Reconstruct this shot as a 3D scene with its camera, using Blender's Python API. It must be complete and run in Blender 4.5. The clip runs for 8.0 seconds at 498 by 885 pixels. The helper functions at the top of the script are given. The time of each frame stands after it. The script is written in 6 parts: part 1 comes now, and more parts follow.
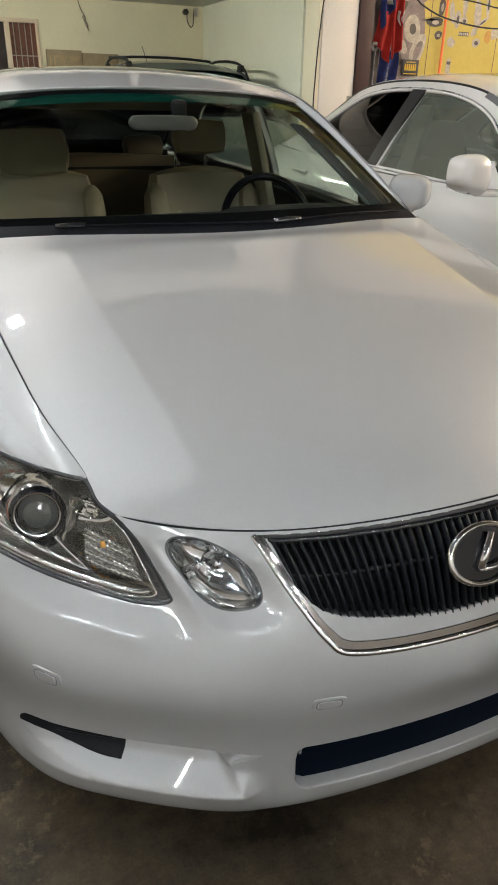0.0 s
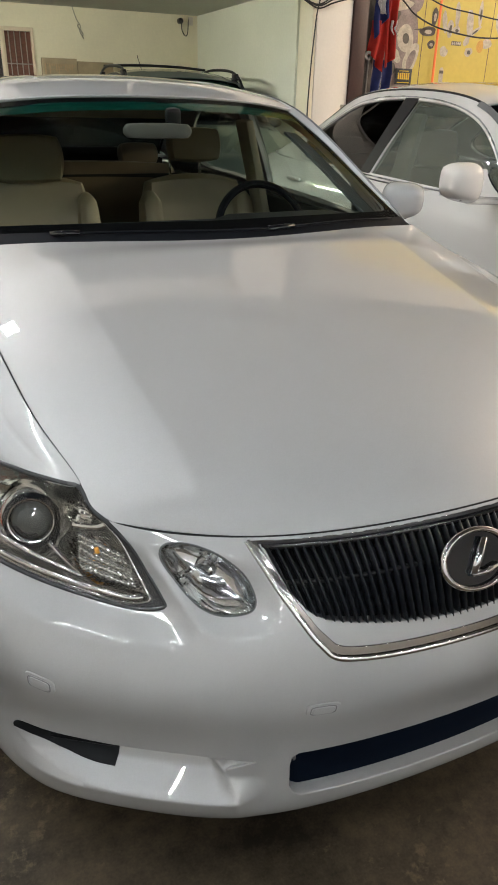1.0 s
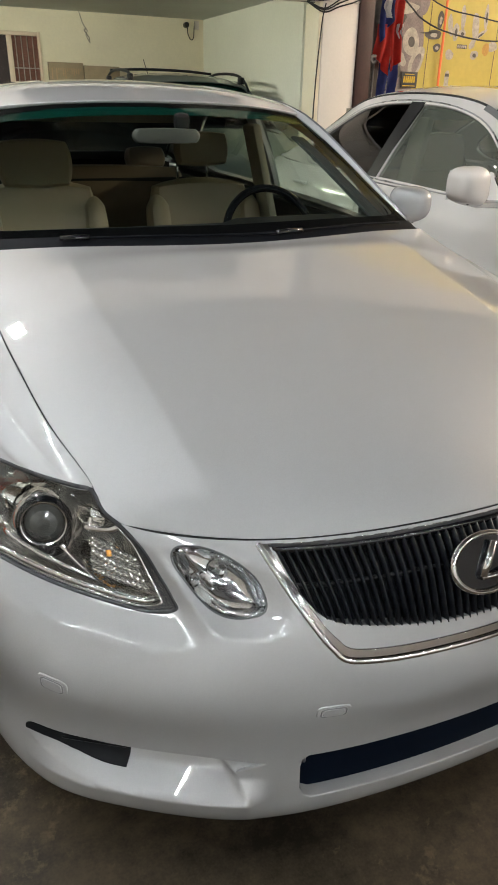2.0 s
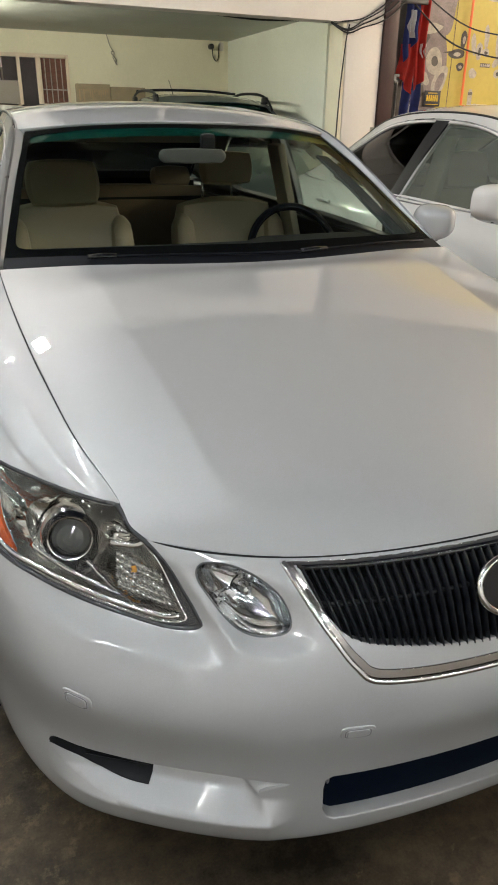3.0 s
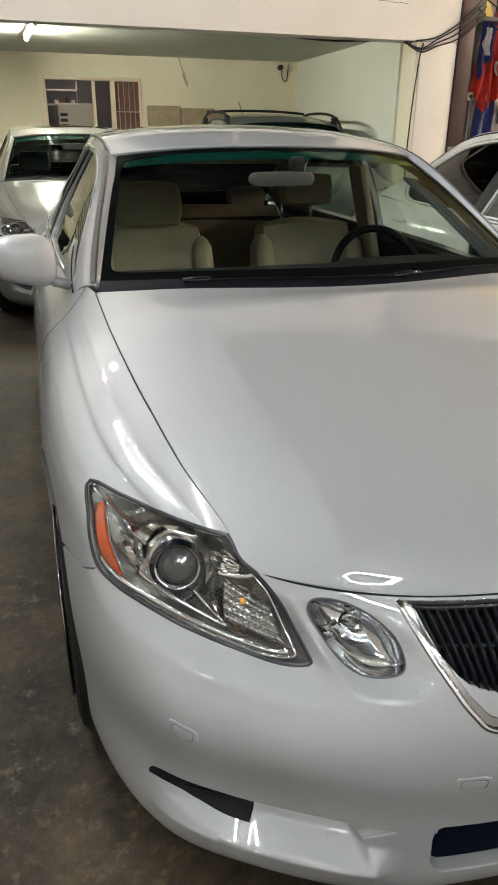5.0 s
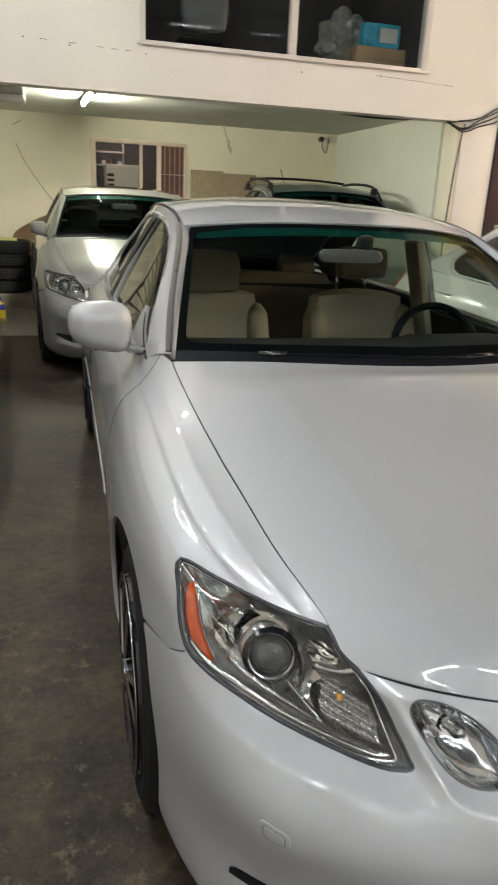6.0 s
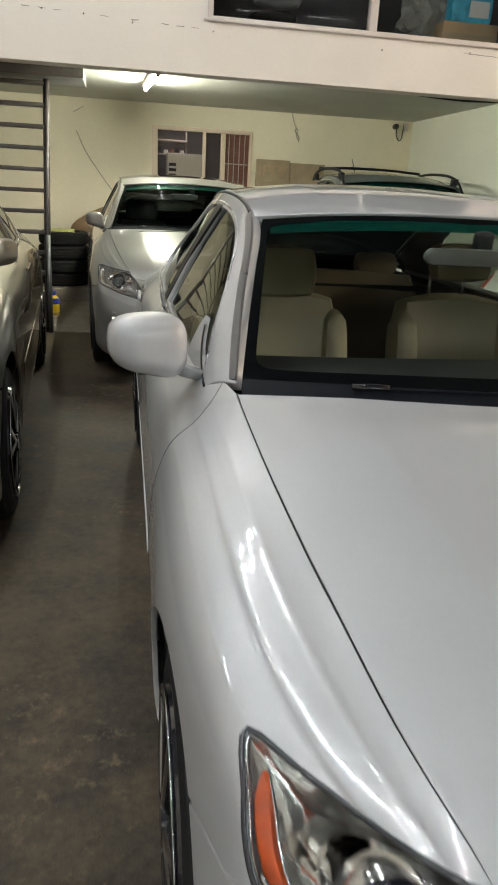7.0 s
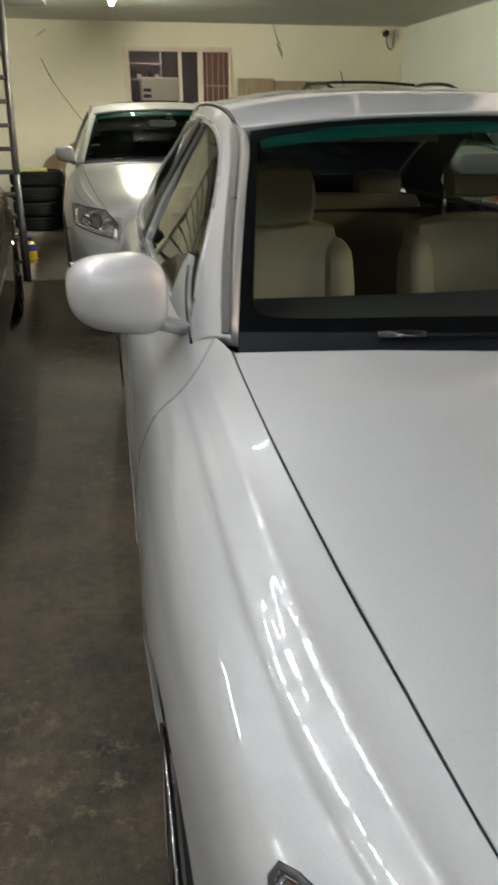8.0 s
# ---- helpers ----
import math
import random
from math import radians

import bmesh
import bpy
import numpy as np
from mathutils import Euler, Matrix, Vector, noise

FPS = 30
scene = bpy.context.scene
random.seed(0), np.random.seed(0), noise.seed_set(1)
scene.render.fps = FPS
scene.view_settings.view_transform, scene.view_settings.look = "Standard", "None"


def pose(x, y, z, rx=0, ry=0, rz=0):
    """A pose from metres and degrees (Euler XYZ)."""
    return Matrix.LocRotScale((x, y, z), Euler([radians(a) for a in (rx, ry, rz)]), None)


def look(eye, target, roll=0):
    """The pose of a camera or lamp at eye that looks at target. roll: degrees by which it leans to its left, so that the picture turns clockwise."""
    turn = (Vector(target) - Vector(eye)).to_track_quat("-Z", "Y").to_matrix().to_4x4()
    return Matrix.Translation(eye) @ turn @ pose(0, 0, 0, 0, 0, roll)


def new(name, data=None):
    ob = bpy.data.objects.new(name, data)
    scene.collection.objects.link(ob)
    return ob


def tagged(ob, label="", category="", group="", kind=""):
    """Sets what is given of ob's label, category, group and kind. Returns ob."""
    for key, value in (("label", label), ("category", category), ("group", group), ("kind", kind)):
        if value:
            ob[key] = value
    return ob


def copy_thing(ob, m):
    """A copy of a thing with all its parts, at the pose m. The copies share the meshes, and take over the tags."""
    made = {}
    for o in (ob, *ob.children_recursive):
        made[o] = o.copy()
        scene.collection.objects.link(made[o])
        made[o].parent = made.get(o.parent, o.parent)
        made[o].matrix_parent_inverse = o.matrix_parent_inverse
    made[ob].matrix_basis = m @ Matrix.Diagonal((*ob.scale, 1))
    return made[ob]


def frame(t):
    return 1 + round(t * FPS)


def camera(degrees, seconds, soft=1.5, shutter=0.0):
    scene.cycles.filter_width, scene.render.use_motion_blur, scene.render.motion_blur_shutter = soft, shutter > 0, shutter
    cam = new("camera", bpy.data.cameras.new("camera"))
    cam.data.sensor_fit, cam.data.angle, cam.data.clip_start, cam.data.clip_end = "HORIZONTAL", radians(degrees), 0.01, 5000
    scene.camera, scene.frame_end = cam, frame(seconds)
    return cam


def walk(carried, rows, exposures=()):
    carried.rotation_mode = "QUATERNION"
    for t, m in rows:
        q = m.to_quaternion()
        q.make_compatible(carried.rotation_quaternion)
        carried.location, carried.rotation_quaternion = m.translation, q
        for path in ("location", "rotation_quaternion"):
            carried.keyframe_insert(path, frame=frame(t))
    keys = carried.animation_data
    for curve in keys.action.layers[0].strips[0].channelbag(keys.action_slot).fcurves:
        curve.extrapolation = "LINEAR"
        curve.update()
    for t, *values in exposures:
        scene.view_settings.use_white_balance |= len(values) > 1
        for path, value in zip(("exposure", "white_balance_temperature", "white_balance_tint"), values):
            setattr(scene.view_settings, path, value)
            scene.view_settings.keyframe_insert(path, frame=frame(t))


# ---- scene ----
from mathutils.geometry import delaunay_2d_cdt

# ---------------------------------------------------------------- camera and walk
cam = camera(39.8, 8.0, soft=1.7, shutter=0.4)
PATH = [
    (0, (-0.772, 0.768, 1.362), (-0.061, 2.404, 0.459), 1.4),
    (0.5, (-0.772, 0.763, 1.364), (-0.05, 2.404, 0.478), 1.4),
    (1, (-0.771, 0.763, 1.363), (-0.044, 2.402, 0.477), 1.5),
    (1.2, (-0.770, 0.764, 1.362), (-0.045, 2.404, 0.476), 1.4),
    (2.3, (-0.79, 0.760, 1.372), (-0.082, 2.416, 0.502), 1.5),
    (2.5, (-0.792, 0.761, 1.373), (-0.093, 2.429, 0.518), 1.6),
    (3, (-0.794, 0.762, 1.374), (-0.126, 2.449, 0.533), 1.0),
    (3.5, (-0.82, 0.772, 1.379), (-0.222, 2.487, 0.542), 0.5),
    (4, (-0.835, 0.775, 1.386), (-0.316, 2.529, 0.576), 0.1),
    (4.2, (-0.840, 0.779, 1.388), (-0.322, 2.537, 0.585), 0.2),
    (5.3, (-0.927, 0.846, 1.391), (-0.378, 2.594, 0.59), 0.8),
    (5.5, (-0.966, 0.856, 1.4), (-0.369, 2.602, 0.63), 0.8),
    (6, (-1.028, 0.898, 1.436), (-0.527, 2.719, 0.775), 2.8),
    (6.5, (-0.985, 1.076, 1.415), (-0.594, 2.918, 0.742), 1.5),
    (7, (-0.978, 1.39, 1.414), (-0.629, 3.236, 0.728), 3.1),
    (7.5, (-0.993, 1.624, 1.395), (-0.695, 3.459, 0.655), 1.9),
    (8, (-0.93, 1.693, 1.361), (-0.586, 3.47, 0.511), -0.1),
]
walk(cam, [(t, look(eye, target, roll)) for t, eye, target, roll in PATH], exposures=((0, 0.50), (4.0, 0.53), (5.5, 0.58), (6.5, 0.53), (8.0, 0.50)))

# ---------------------------------------------------------------- world and light
world = bpy.data.worlds.new("night")
scene.world = world
world.use_nodes = True
world.node_tree.nodes["Background"].inputs[0].default_value = (0.5, 0.6, 0.8, 1)
world.node_tree.nodes["Background"].inputs[1].default_value = 0.02
LED_POWER, FLOOD_POWER, FILL_POWER, TUBE_POWER = 375.0, 600.0, 28.0, 335.0

# ---------------------------------------------------------------- materials
def material(name):
    m = bpy.data.materials.new(name)
    m.use_nodes = True
    n = m.node_tree.nodes
    return m, n, m.node_tree.links, n["Principled BSDF"]


def varied(name, colour, rough=0.5, metal=0.0, scale=8.0, spread=0.15, bump=0.0, bump_scale=60.0, rough_spread=0.1, coat=0.0, space="Object", stretch=(1, 1, 1), shine=0.5):
    """A surface whose colour, gloss and relief wander at two sizes."""
    m, n, l, b = material(name)
    b.inputs["Specular IOR Level"].default_value = shine
    tc, mp = n.new("ShaderNodeTexCoord"), n.new("ShaderNodeMapping")
    l.new(tc.outputs[space], mp.inputs[0])
    mp.inputs["Scale"].default_value = stretch
    big, fine = n.new("ShaderNodeTexNoise"), n.new("ShaderNodeTexNoise")
    big.inputs["Scale"].default_value, big.inputs["Detail"].default_value = scale, 5
    fine.inputs["Scale"].default_value, fine.inputs["Detail"].default_value = bump_scale, 4
    for t in (big, fine):
        l.new(mp.outputs[0], t.inputs["Vector"])
    mix = n.new("ShaderNodeMix")
    mix.data_type = "FLOAT"
    mix.inputs[0].default_value = 0.35
    l.new(big.outputs["Fac"], mix.inputs[2])
    l.new(fine.outputs["Fac"], mix.inputs[3])
    ramp = n.new("ShaderNodeValToRGB")
    e = ramp.color_ramp.elements
    e[0].position, e[1].position = 0.3, 0.7
    e[0].color = (*[max(c * (1 - spread), 0) for c in colour], 1)
    e[1].color = (*[min(c * (1 + spread), 1) for c in colour], 1)
    l.new(mix.outputs[0], ramp.inputs[0])
    l.new(ramp.outputs[0], b.inputs["Base Color"])
    mr = n.new("ShaderNodeMapRange")
    mr.inputs["To Min"].default_value, mr.inputs["To Max"].default_value = max(rough - rough_spread, 0.02), min(rough + rough_spread, 1)
    l.new(mix.outputs[0], mr.inputs[0])
    l.new(mr.outputs[0], b.inputs["Roughness"])
    b.inputs["Metallic"].default_value, b.inputs["Coat Weight"].default_value, b.inputs["Coat Roughness"].default_value = metal, coat, 0.04
    if bump:
        bp = n.new("ShaderNodeBump")
        bp.inputs["Strength"].default_value, bp.inputs["Distance"].default_value = bump, 0.01
        l.new(mix.outputs[0], bp.inputs["Height"])
        l.new(bp.outputs[0], b.inputs["Normal"])
    return m


def paint(name, colour, metal=0.0, rough=0.35, flake=0.06, coat=1.0, dust=0.05):
    """Car paint: a flaky base under a clear coat with the faintest orange peel."""
    m, n, l, b = material(name)
    tc = n.new("ShaderNodeTexCoord")
    cell, peel, haze = n.new("ShaderNodeTexVoronoi"), n.new("ShaderNodeTexNoise"), n.new("ShaderNodeTexNoise")
    cell.inputs["Scale"].default_value = 900
    peel.inputs["Scale"].default_value, haze.inputs["Scale"].default_value = 160, 3.0
    haze.inputs["Detail"].default_value = 6
    for t in (cell, peel, haze):
        l.new(tc.outputs["Object"], t.inputs["Vector"])
    ramp = n.new("ShaderNodeMix")
    ramp.data_type = "RGBA"
    ramp.inputs[6].default_value = (*[c * (1 - flake) for c in colour], 1)
    ramp.inputs[7].default_value = (*[min(c * (1 + flake), 1) for c in colour], 1)
    l.new(cell.outputs["Color"], ramp.inputs[0])
    l.new(ramp.outputs[2], b.inputs["Base Color"])
    b.inputs["Metallic"].default_value, b.inputs["Roughness"].default_value = metal, rough
    b.inputs["Coat Weight"].default_value, b.inputs["Coat IOR"].default_value = coat, 1.65
    b.inputs["Specular IOR Level"].default_value = 0.25
    mr = n.new("ShaderNodeMapRange")
    mr.inputs["To Min"].default_value, mr.inputs["To Max"].default_value = 0.004, 0.004 + dust
    l.new(haze.outputs["Fac"], mr.inputs[0])
    l.new(mr.outputs[0], b.inputs["Coat Roughness"])
    bp = n.new("ShaderNodeBump")
    bp.inputs["Strength"].default_value, bp.inputs["Distance"].default_value = 0.002, 0.002
    l.new(peel.outputs["Fac"], bp.inputs["Height"])
    l.new(bp.outputs[0], b.inputs["Coat Normal"])
    return m


def plain(name, colour, rough=0.4, metal=0.0, coat=0.0, shine=0.5):
    m, n, l, b = material(name)
    b.inputs["Specular IOR Level"].default_value = shine
    b.inputs["Base Color"].default_value = (*colour, 1)
    b.inputs["Roughness"].default_value, b.inputs["Metallic"].default_value, b.inputs["Coat Weight"].default_value = rough, metal, coat
    return m


def pane(name, tint, gloss=1.0, rough=0.01, body=None, solid=0.0):
    """Thin glass: it tints what is behind it and mirrors more towards a grazing view."""
    m, n, l, b = material(name)
    out = n["Material Output"]
    clear, shine, edge, mix = n.new("ShaderNodeBsdfTransparent"), n.new("ShaderNodeBsdfGlossy"), n.new("ShaderNodeLayerWeight"), n.new("ShaderNodeMixShader")
    edge.inputs[0].default_value = 0.5
    power, fres = n.new("ShaderNodeMath"), n.new("ShaderNodeMath")
    power.operation, fres.operation = "POWER", "MULTIPLY_ADD"
    l.new(edge.outputs["Facing"], power.inputs[0])
    l.new(power.outputs[0], fres.inputs[0])
    power.inputs[1].default_value, fres.inputs[1].default_value, fres.inputs[2].default_value = 5.0, 0.94, 0.042
    clear.inputs[0].default_value = (*tint, 1)
    shine.inputs["Roughness"].default_value = rough
    shine.inputs[0].default_value = (gloss, gloss, gloss, 1)
    l.new(fres.outputs[0], mix.inputs[0])
    if body:
        dye, part_mix = n.new("ShaderNodeBsdfDiffuse"), n.new("ShaderNodeMixShader")
        dye.inputs[0].default_value = (*body, 1)
        part_mix.inputs[0].default_value = solid
        l.new(clear.outputs[0], part_mix.inputs[1])
        l.new(dye.outputs[0], part_mix.inputs[2])
        clear = part_mix
    l.new(clear.outputs[0], mix.inputs[1])
    l.new(shine.outputs[0], mix.inputs[2])
    l.new(mix.outputs[0], out.inputs[0])
    return m


def glow(name, colour, strength):
    m, n, l, b = material(name)
    b.inputs["Base Color"].default_value = (*colour, 1)
    b.inputs["Emission Color"].default_value = (*colour, 1)
    b.inputs["Emission Strength"].default_value = strength
    return m


PEARL = paint("pearl_white_paint", (0.455, 0.46, 0.467), metal=0.26, rough=0.45, flake=0.05, dust=0.006)
PLAIN_WHITE = paint("plain_white_paint", (0.72, 0.69, 0.665), rough=0.4, flake=0.01)
SILVER = paint("silver_paint", (0.19, 0.188, 0.176), metal=0.15, rough=0.36, flake=0.12)
CHAMPAGNE = paint("champagne_paint", (0.26, 0.23, 0.172), metal=0.7, rough=0.32, flake=0.12)
TEAL_GREY = paint("grey_green_paint", (0.10, 0.13, 0.13), metal=0.5, rough=0.35, flake=0.1)
CHROME = varied("chrome", (0.78, 0.78, 0.78), rough=0.09, metal=1.0, rough_spread=0.05, spread=0.03)
DARK_CHROME = varied("dark_chrome", (0.36, 0.34, 0.33), rough=0.10, metal=1.0, rough_spread=0.04, spread=0.05)
SATIN = varied("satin_metal", (0.34, 0.34, 0.35), rough=0.28, metal=1.0, spread=0.05)
BLACK_PLASTIC = varied("black_plastic", (0.010, 0.0105, 0.012), rough=0.42, spread=0.3, bump=0.15, bump_scale=400, shine=0.2)
GLOSS_BLACK = plain("gloss_black", (0.006, 0.007, 0.010), 0.12, 0.0, 0.6)
NAVY_MESH = plain("dark_intake_plastic", (0.003, 0.006, 0.013), 0.6, shine=0.03)
GREY_PLASTIC = varied("grey_plastic", (0.10, 0.105, 0.11), rough=0.4, spread=0.2, bump=0.1, bump_scale=300)
# Near black in place of the shade under and inside the bodies.
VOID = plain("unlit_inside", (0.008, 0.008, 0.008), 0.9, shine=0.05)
RUBBER = varied("tyre_rubber", (0.011, 0.011, 0.0115), rough=0.75, spread=0.35, bump=0.3, bump_scale=120, shine=0.2)
ALLOY = plain("machined_alloy", (0.42, 0.42, 0.44), 0.18, 1.0)
ALLOY_BLACK = plain("black_alloy", (0.012, 0.012, 0.014), 0.15, 0.0, 0.8)
SCREEN_GLASS = pane("windscreen_glass", (0.74, 0.81, 0.75), 0.14)
BAND_GLASS = pane("green_sun_band_glass", (0.10, 0.34, 0.28), body=(0.004, 0.075, 0.06), solid=0.45)
# Lighter copy of the side glass, so the view through the right windows looks lit.
LIT_SIDE_GLASS = pane("lit_side_window_glass", (0.80, 0.86, 0.80))
# Darker copy for the left windows, so the cabin behind looks unlit.
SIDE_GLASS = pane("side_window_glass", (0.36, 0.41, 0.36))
DARK_GLASS = pane("dark_tinted_glass", (0.05, 0.055, 0.06))
LENS = pane("clear_lamp_lens", (0.97, 0.98, 0.98), 0.9, 0.02)
AMBER = varied("amber_reflector", (0.46, 0.065, 0.010), rough=0.22, scale=40, spread=0.35, bump=0.3, bump_scale=90, coat=1.0)
REFLECTOR = varied("lamp_reflector", (0.86, 0.85, 0.82), rough=0.07, metal=1.0, scale=30, spread=0.05, bump=0.2, bump_scale=30, rough_spread=0.04)
BEZEL = varied("lamp_bezel", (0.66, 0.65, 0.62), rough=0.11, metal=0.9, scale=16, spread=0.08, bump=0.12, bump_scale=14, rough_spread=0.05)
LAMP_RIM = varied("dark_lamp_rim", (0.045, 0.046, 0.05), rough=0.25, spread=0.2)
FRIT = plain("ceramic_black_border", (0.004, 0.004, 0.005), 0.8, shine=0.02)
SLAT_BLACK = plain("black_slat_plastic", (0.008, 0.009, 0.012), 0.5, shine=0.06)
SLAT_GLOSS = plain("glossy_slat_plastic", (0.010, 0.012, 0.015), 0.3, shine=0.2)
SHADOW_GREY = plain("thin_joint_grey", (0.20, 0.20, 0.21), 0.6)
POD_MIRROR = varied("inner_lamp_reflector", (0.80, 0.81, 0.82), rough=0.09, metal=1.0, scale=10, spread=0.03, bump=0.10, bump_scale=9, rough_spread=0.03)
LEATHER = varied("beige_leather", (0.33, 0.265, 0.18), rough=0.5, scale=6, spread=0.1, bump=0.2, bump_scale=180)
TRIM_GREY = varied("dark_cabin_trim", (0.020, 0.020, 0.021), rough=0.6, spread=0.2, bump=0.1, bump_scale=300, shine=0.2)
# Rear-seat copy of the beige leather, with the cabin's shade in its colour.
LEATHER_SHADED = varied("shaded_brown_leather", (0.13, 0.092, 0.06), rough=0.5, scale=6, spread=0.12, bump=0.2, bump_scale=180)
HEADLINER = varied("beige_headliner", (0.36, 0.32, 0.25), rough=0.9, spread=0.08)
MIRROR = plain("mirror_glass", (0.85, 0.87, 0.88), 0.02, 1.0)

GLASS_BALL = plain("projector_glass", (0.075, 0.08, 0.078), 0.08, 0.1, 1.0)
CRYSTAL = plain("ribbed_clear_plastic", (0.62, 0.61, 0.58), 0.08, 0.75)
AMBER_GLINT = plain("amber_rib_glint", (0.75, 0.35, 0.06), 0.2, 0.2)

def concrete(name, dark, light, stain):
    m, n, l, b = material(name)
    tc = n.new("ShaderNodeTexCoord")
    tex = []
    for sc, det, rough in ((0.7, 5, 0.55), (4.5, 8, 0.65), (30, 6, 0.7), (170, 3, 0.6)):
        t = n.new("ShaderNodeTexNoise")
        t.inputs["Scale"].default_value, t.inputs["Detail"].default_value, t.inputs["Roughness"].default_value = sc, det, rough
        l.new(tc.outputs["Object"], t.inputs["Vector"])
        tex.append(t)
    add = None
    for t, k in zip(tex, (0.36, 0.34, 0.20, 0.10)):
        q = n.new("ShaderNodeMath")
        q.operation = "MULTIPLY_ADD"
        l.new(t.outputs["Fac"], q.inputs[0])
        q.inputs[1].default_value = k
        if add is None:
            q.inputs[2].default_value = 0
        else:
            l.new(add.outputs[0], q.inputs[2])
        add = q
    r = n.new("ShaderNodeValToRGB")
    e = r.color_ramp.elements
    e[0].position, e[1].position = 0.42, 0.59
    e[0].color, e[1].color = (*dark, 1), (*light, 1)
    l.new(add.outputs[0], r.inputs[0])
    spot = n.new("ShaderNodeTexVoronoi")
    spot.inputs["Scale"].default_value = 5.5
    wob = n.new("ShaderNodeMix")
    wob.data_type = "VECTOR"
    wob.inputs[0].default_value = 0.12
    l.new(tc.outputs["Object"], wob.inputs[4])
    l.new(tex[2].outputs["Color"], wob.inputs[5])
    l.new(wob.outputs[1], spot.inputs["Vector"])
    sr = n.new("ShaderNodeValToRGB")
    sr.color_ramp.elements[0].position, sr.color_ramp.elements[1].position = 0.05, 0.16
    sr.color_ramp.elements[0].color, sr.color_ramp.elements[1].color = (0.55, 0.55, 0.55, 1), (0, 0, 0, 1)
    l.new(spot.outputs["Distance"], sr.inputs[0])
    mx = n.new("ShaderNodeMix")
    mx.data_type = "RGBA"
    l.new(sr.outputs[0], mx.inputs[0])
    l.new(r.outputs[0], mx.inputs[6])
    mx.inputs[7].default_value = (*stain, 1)
    scuff, cut, pale = n.new("ShaderNodeTexNoise"), n.new("ShaderNodeMapRange"), n.new("ShaderNodeMix")
    scuff.inputs["Scale"].default_value, scuff.inputs["Detail"].default_value, scuff.inputs["Roughness"].default_value = 19, 9, 0.75
    l.new(tc.outputs["Object"], scuff.inputs["Vector"])
    worn, gate, much = n.new("ShaderNodeTexNoise"), n.new("ShaderNodeMapRange"), n.new("ShaderNodeMath")
    worn.inputs["Scale"].default_value, worn.inputs["Detail"].default_value = 1.3, 3
    l.new(tc.outputs["Object"], worn.inputs["Vector"])
    l.new(worn.outputs["Fac"], gate.inputs[0])
    gate.inputs["From Min"].default_value, gate.inputs["From Max"].default_value, gate.inputs["To Min"].default_value, gate.inputs["To Max"].default_value = 0.40, 0.60, -0.09, 0.07
    much.operation = "ADD"
    l.new(scuff.outputs["Fac"], much.inputs[0])
    l.new(gate.outputs[0], much.inputs[1])
    l.new(much.outputs[0], cut.inputs[0])
    cut.inputs["From Min"].default_value, cut.inputs["From Max"].default_value, cut.inputs["To Max"].default_value = 0.60, 0.74, 0.75
    pale.data_type = "RGBA"
    l.new(cut.outputs[0], pale.inputs[0])
    l.new(mx.outputs[2], pale.inputs[6])
    pale.inputs[7].default_value = (*[c * 1.75 for c in light], 1)
    l.new(pale.outputs[2], b.inputs["Base Color"])
    mr = n.new("ShaderNodeMapRange")
    mr.inputs["To Min"].default_value, mr.inputs["To Max"].default_value = 0.45, 0.85
    l.new(tex[1].outputs["Fac"], mr.inputs[0])
    l.new(mr.outputs[0], b.inputs["Roughness"])
    b.inputs["Specular IOR Level"].default_value = 0.3
    bp = n.new("ShaderNodeBump")
    bp.inputs["Strength"].default_value, bp.inputs["Distance"].default_value = 0.15, 0.003
    l.new(add.outputs[0], bp.inputs["Height"])
    l.new(bp.outputs[0], b.inputs["Normal"])
    return m


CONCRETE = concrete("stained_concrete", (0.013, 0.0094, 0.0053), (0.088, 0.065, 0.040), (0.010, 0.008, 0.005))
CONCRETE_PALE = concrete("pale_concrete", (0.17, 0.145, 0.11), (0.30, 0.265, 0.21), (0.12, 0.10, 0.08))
CREAM = varied("cream_wall_paint", (0.78, 0.72, 0.55), rough=0.75, scale=1.6, spread=0.06, bump=0.15, bump_scale=35, space="Object")
PALE_GREEN = varied("pale_green_wall_paint", (0.72, 0.73, 0.62), rough=0.7, scale=1.2, spread=0.06, bump=0.15, bump_scale=35)
SOFFIT = varied("soffit_paint", (0.58, 0.59, 0.52), rough=0.85, scale=1.5, spread=0.08, bump=0.2, bump_scale=30)
PLASTER = varied("white_plaster", (0.78, 0.73, 0.66), rough=0.8, scale=1.4, spread=0.05, bump=0.2, bump_scale=45)
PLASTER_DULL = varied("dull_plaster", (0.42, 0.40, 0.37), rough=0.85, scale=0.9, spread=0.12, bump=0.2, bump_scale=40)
BOUNCE_WHITE = varied("bounce_wall_paint", (0.70, 0.70, 0.69), rough=0.5, scale=1.0, spread=0.12)
HALL_CEILING = varied("hall_ceiling", (0.030, 0.030, 0.031), rough=0.8, scale=0.8, spread=0.12)

CRACK = plain("crack_shadow_dirt", (0.12, 0.09, 0.07), 0.9)
# The dimness of the rooms behind the windows is put into this dark colour.
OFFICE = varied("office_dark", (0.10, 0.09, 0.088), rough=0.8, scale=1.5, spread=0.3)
FRAME_CREAM = varied("cream_window_frame", (0.72, 0.60, 0.46), rough=0.45, scale=6, spread=0.07)
FRAME_WHITE = varied("white_window_frame", (0.64, 0.58, 0.53), rough=0.4, scale=6, spread=0.06)
CLEAR_GLASS = pane("window_glass", (0.86, 0.88, 0.87), 0.07)
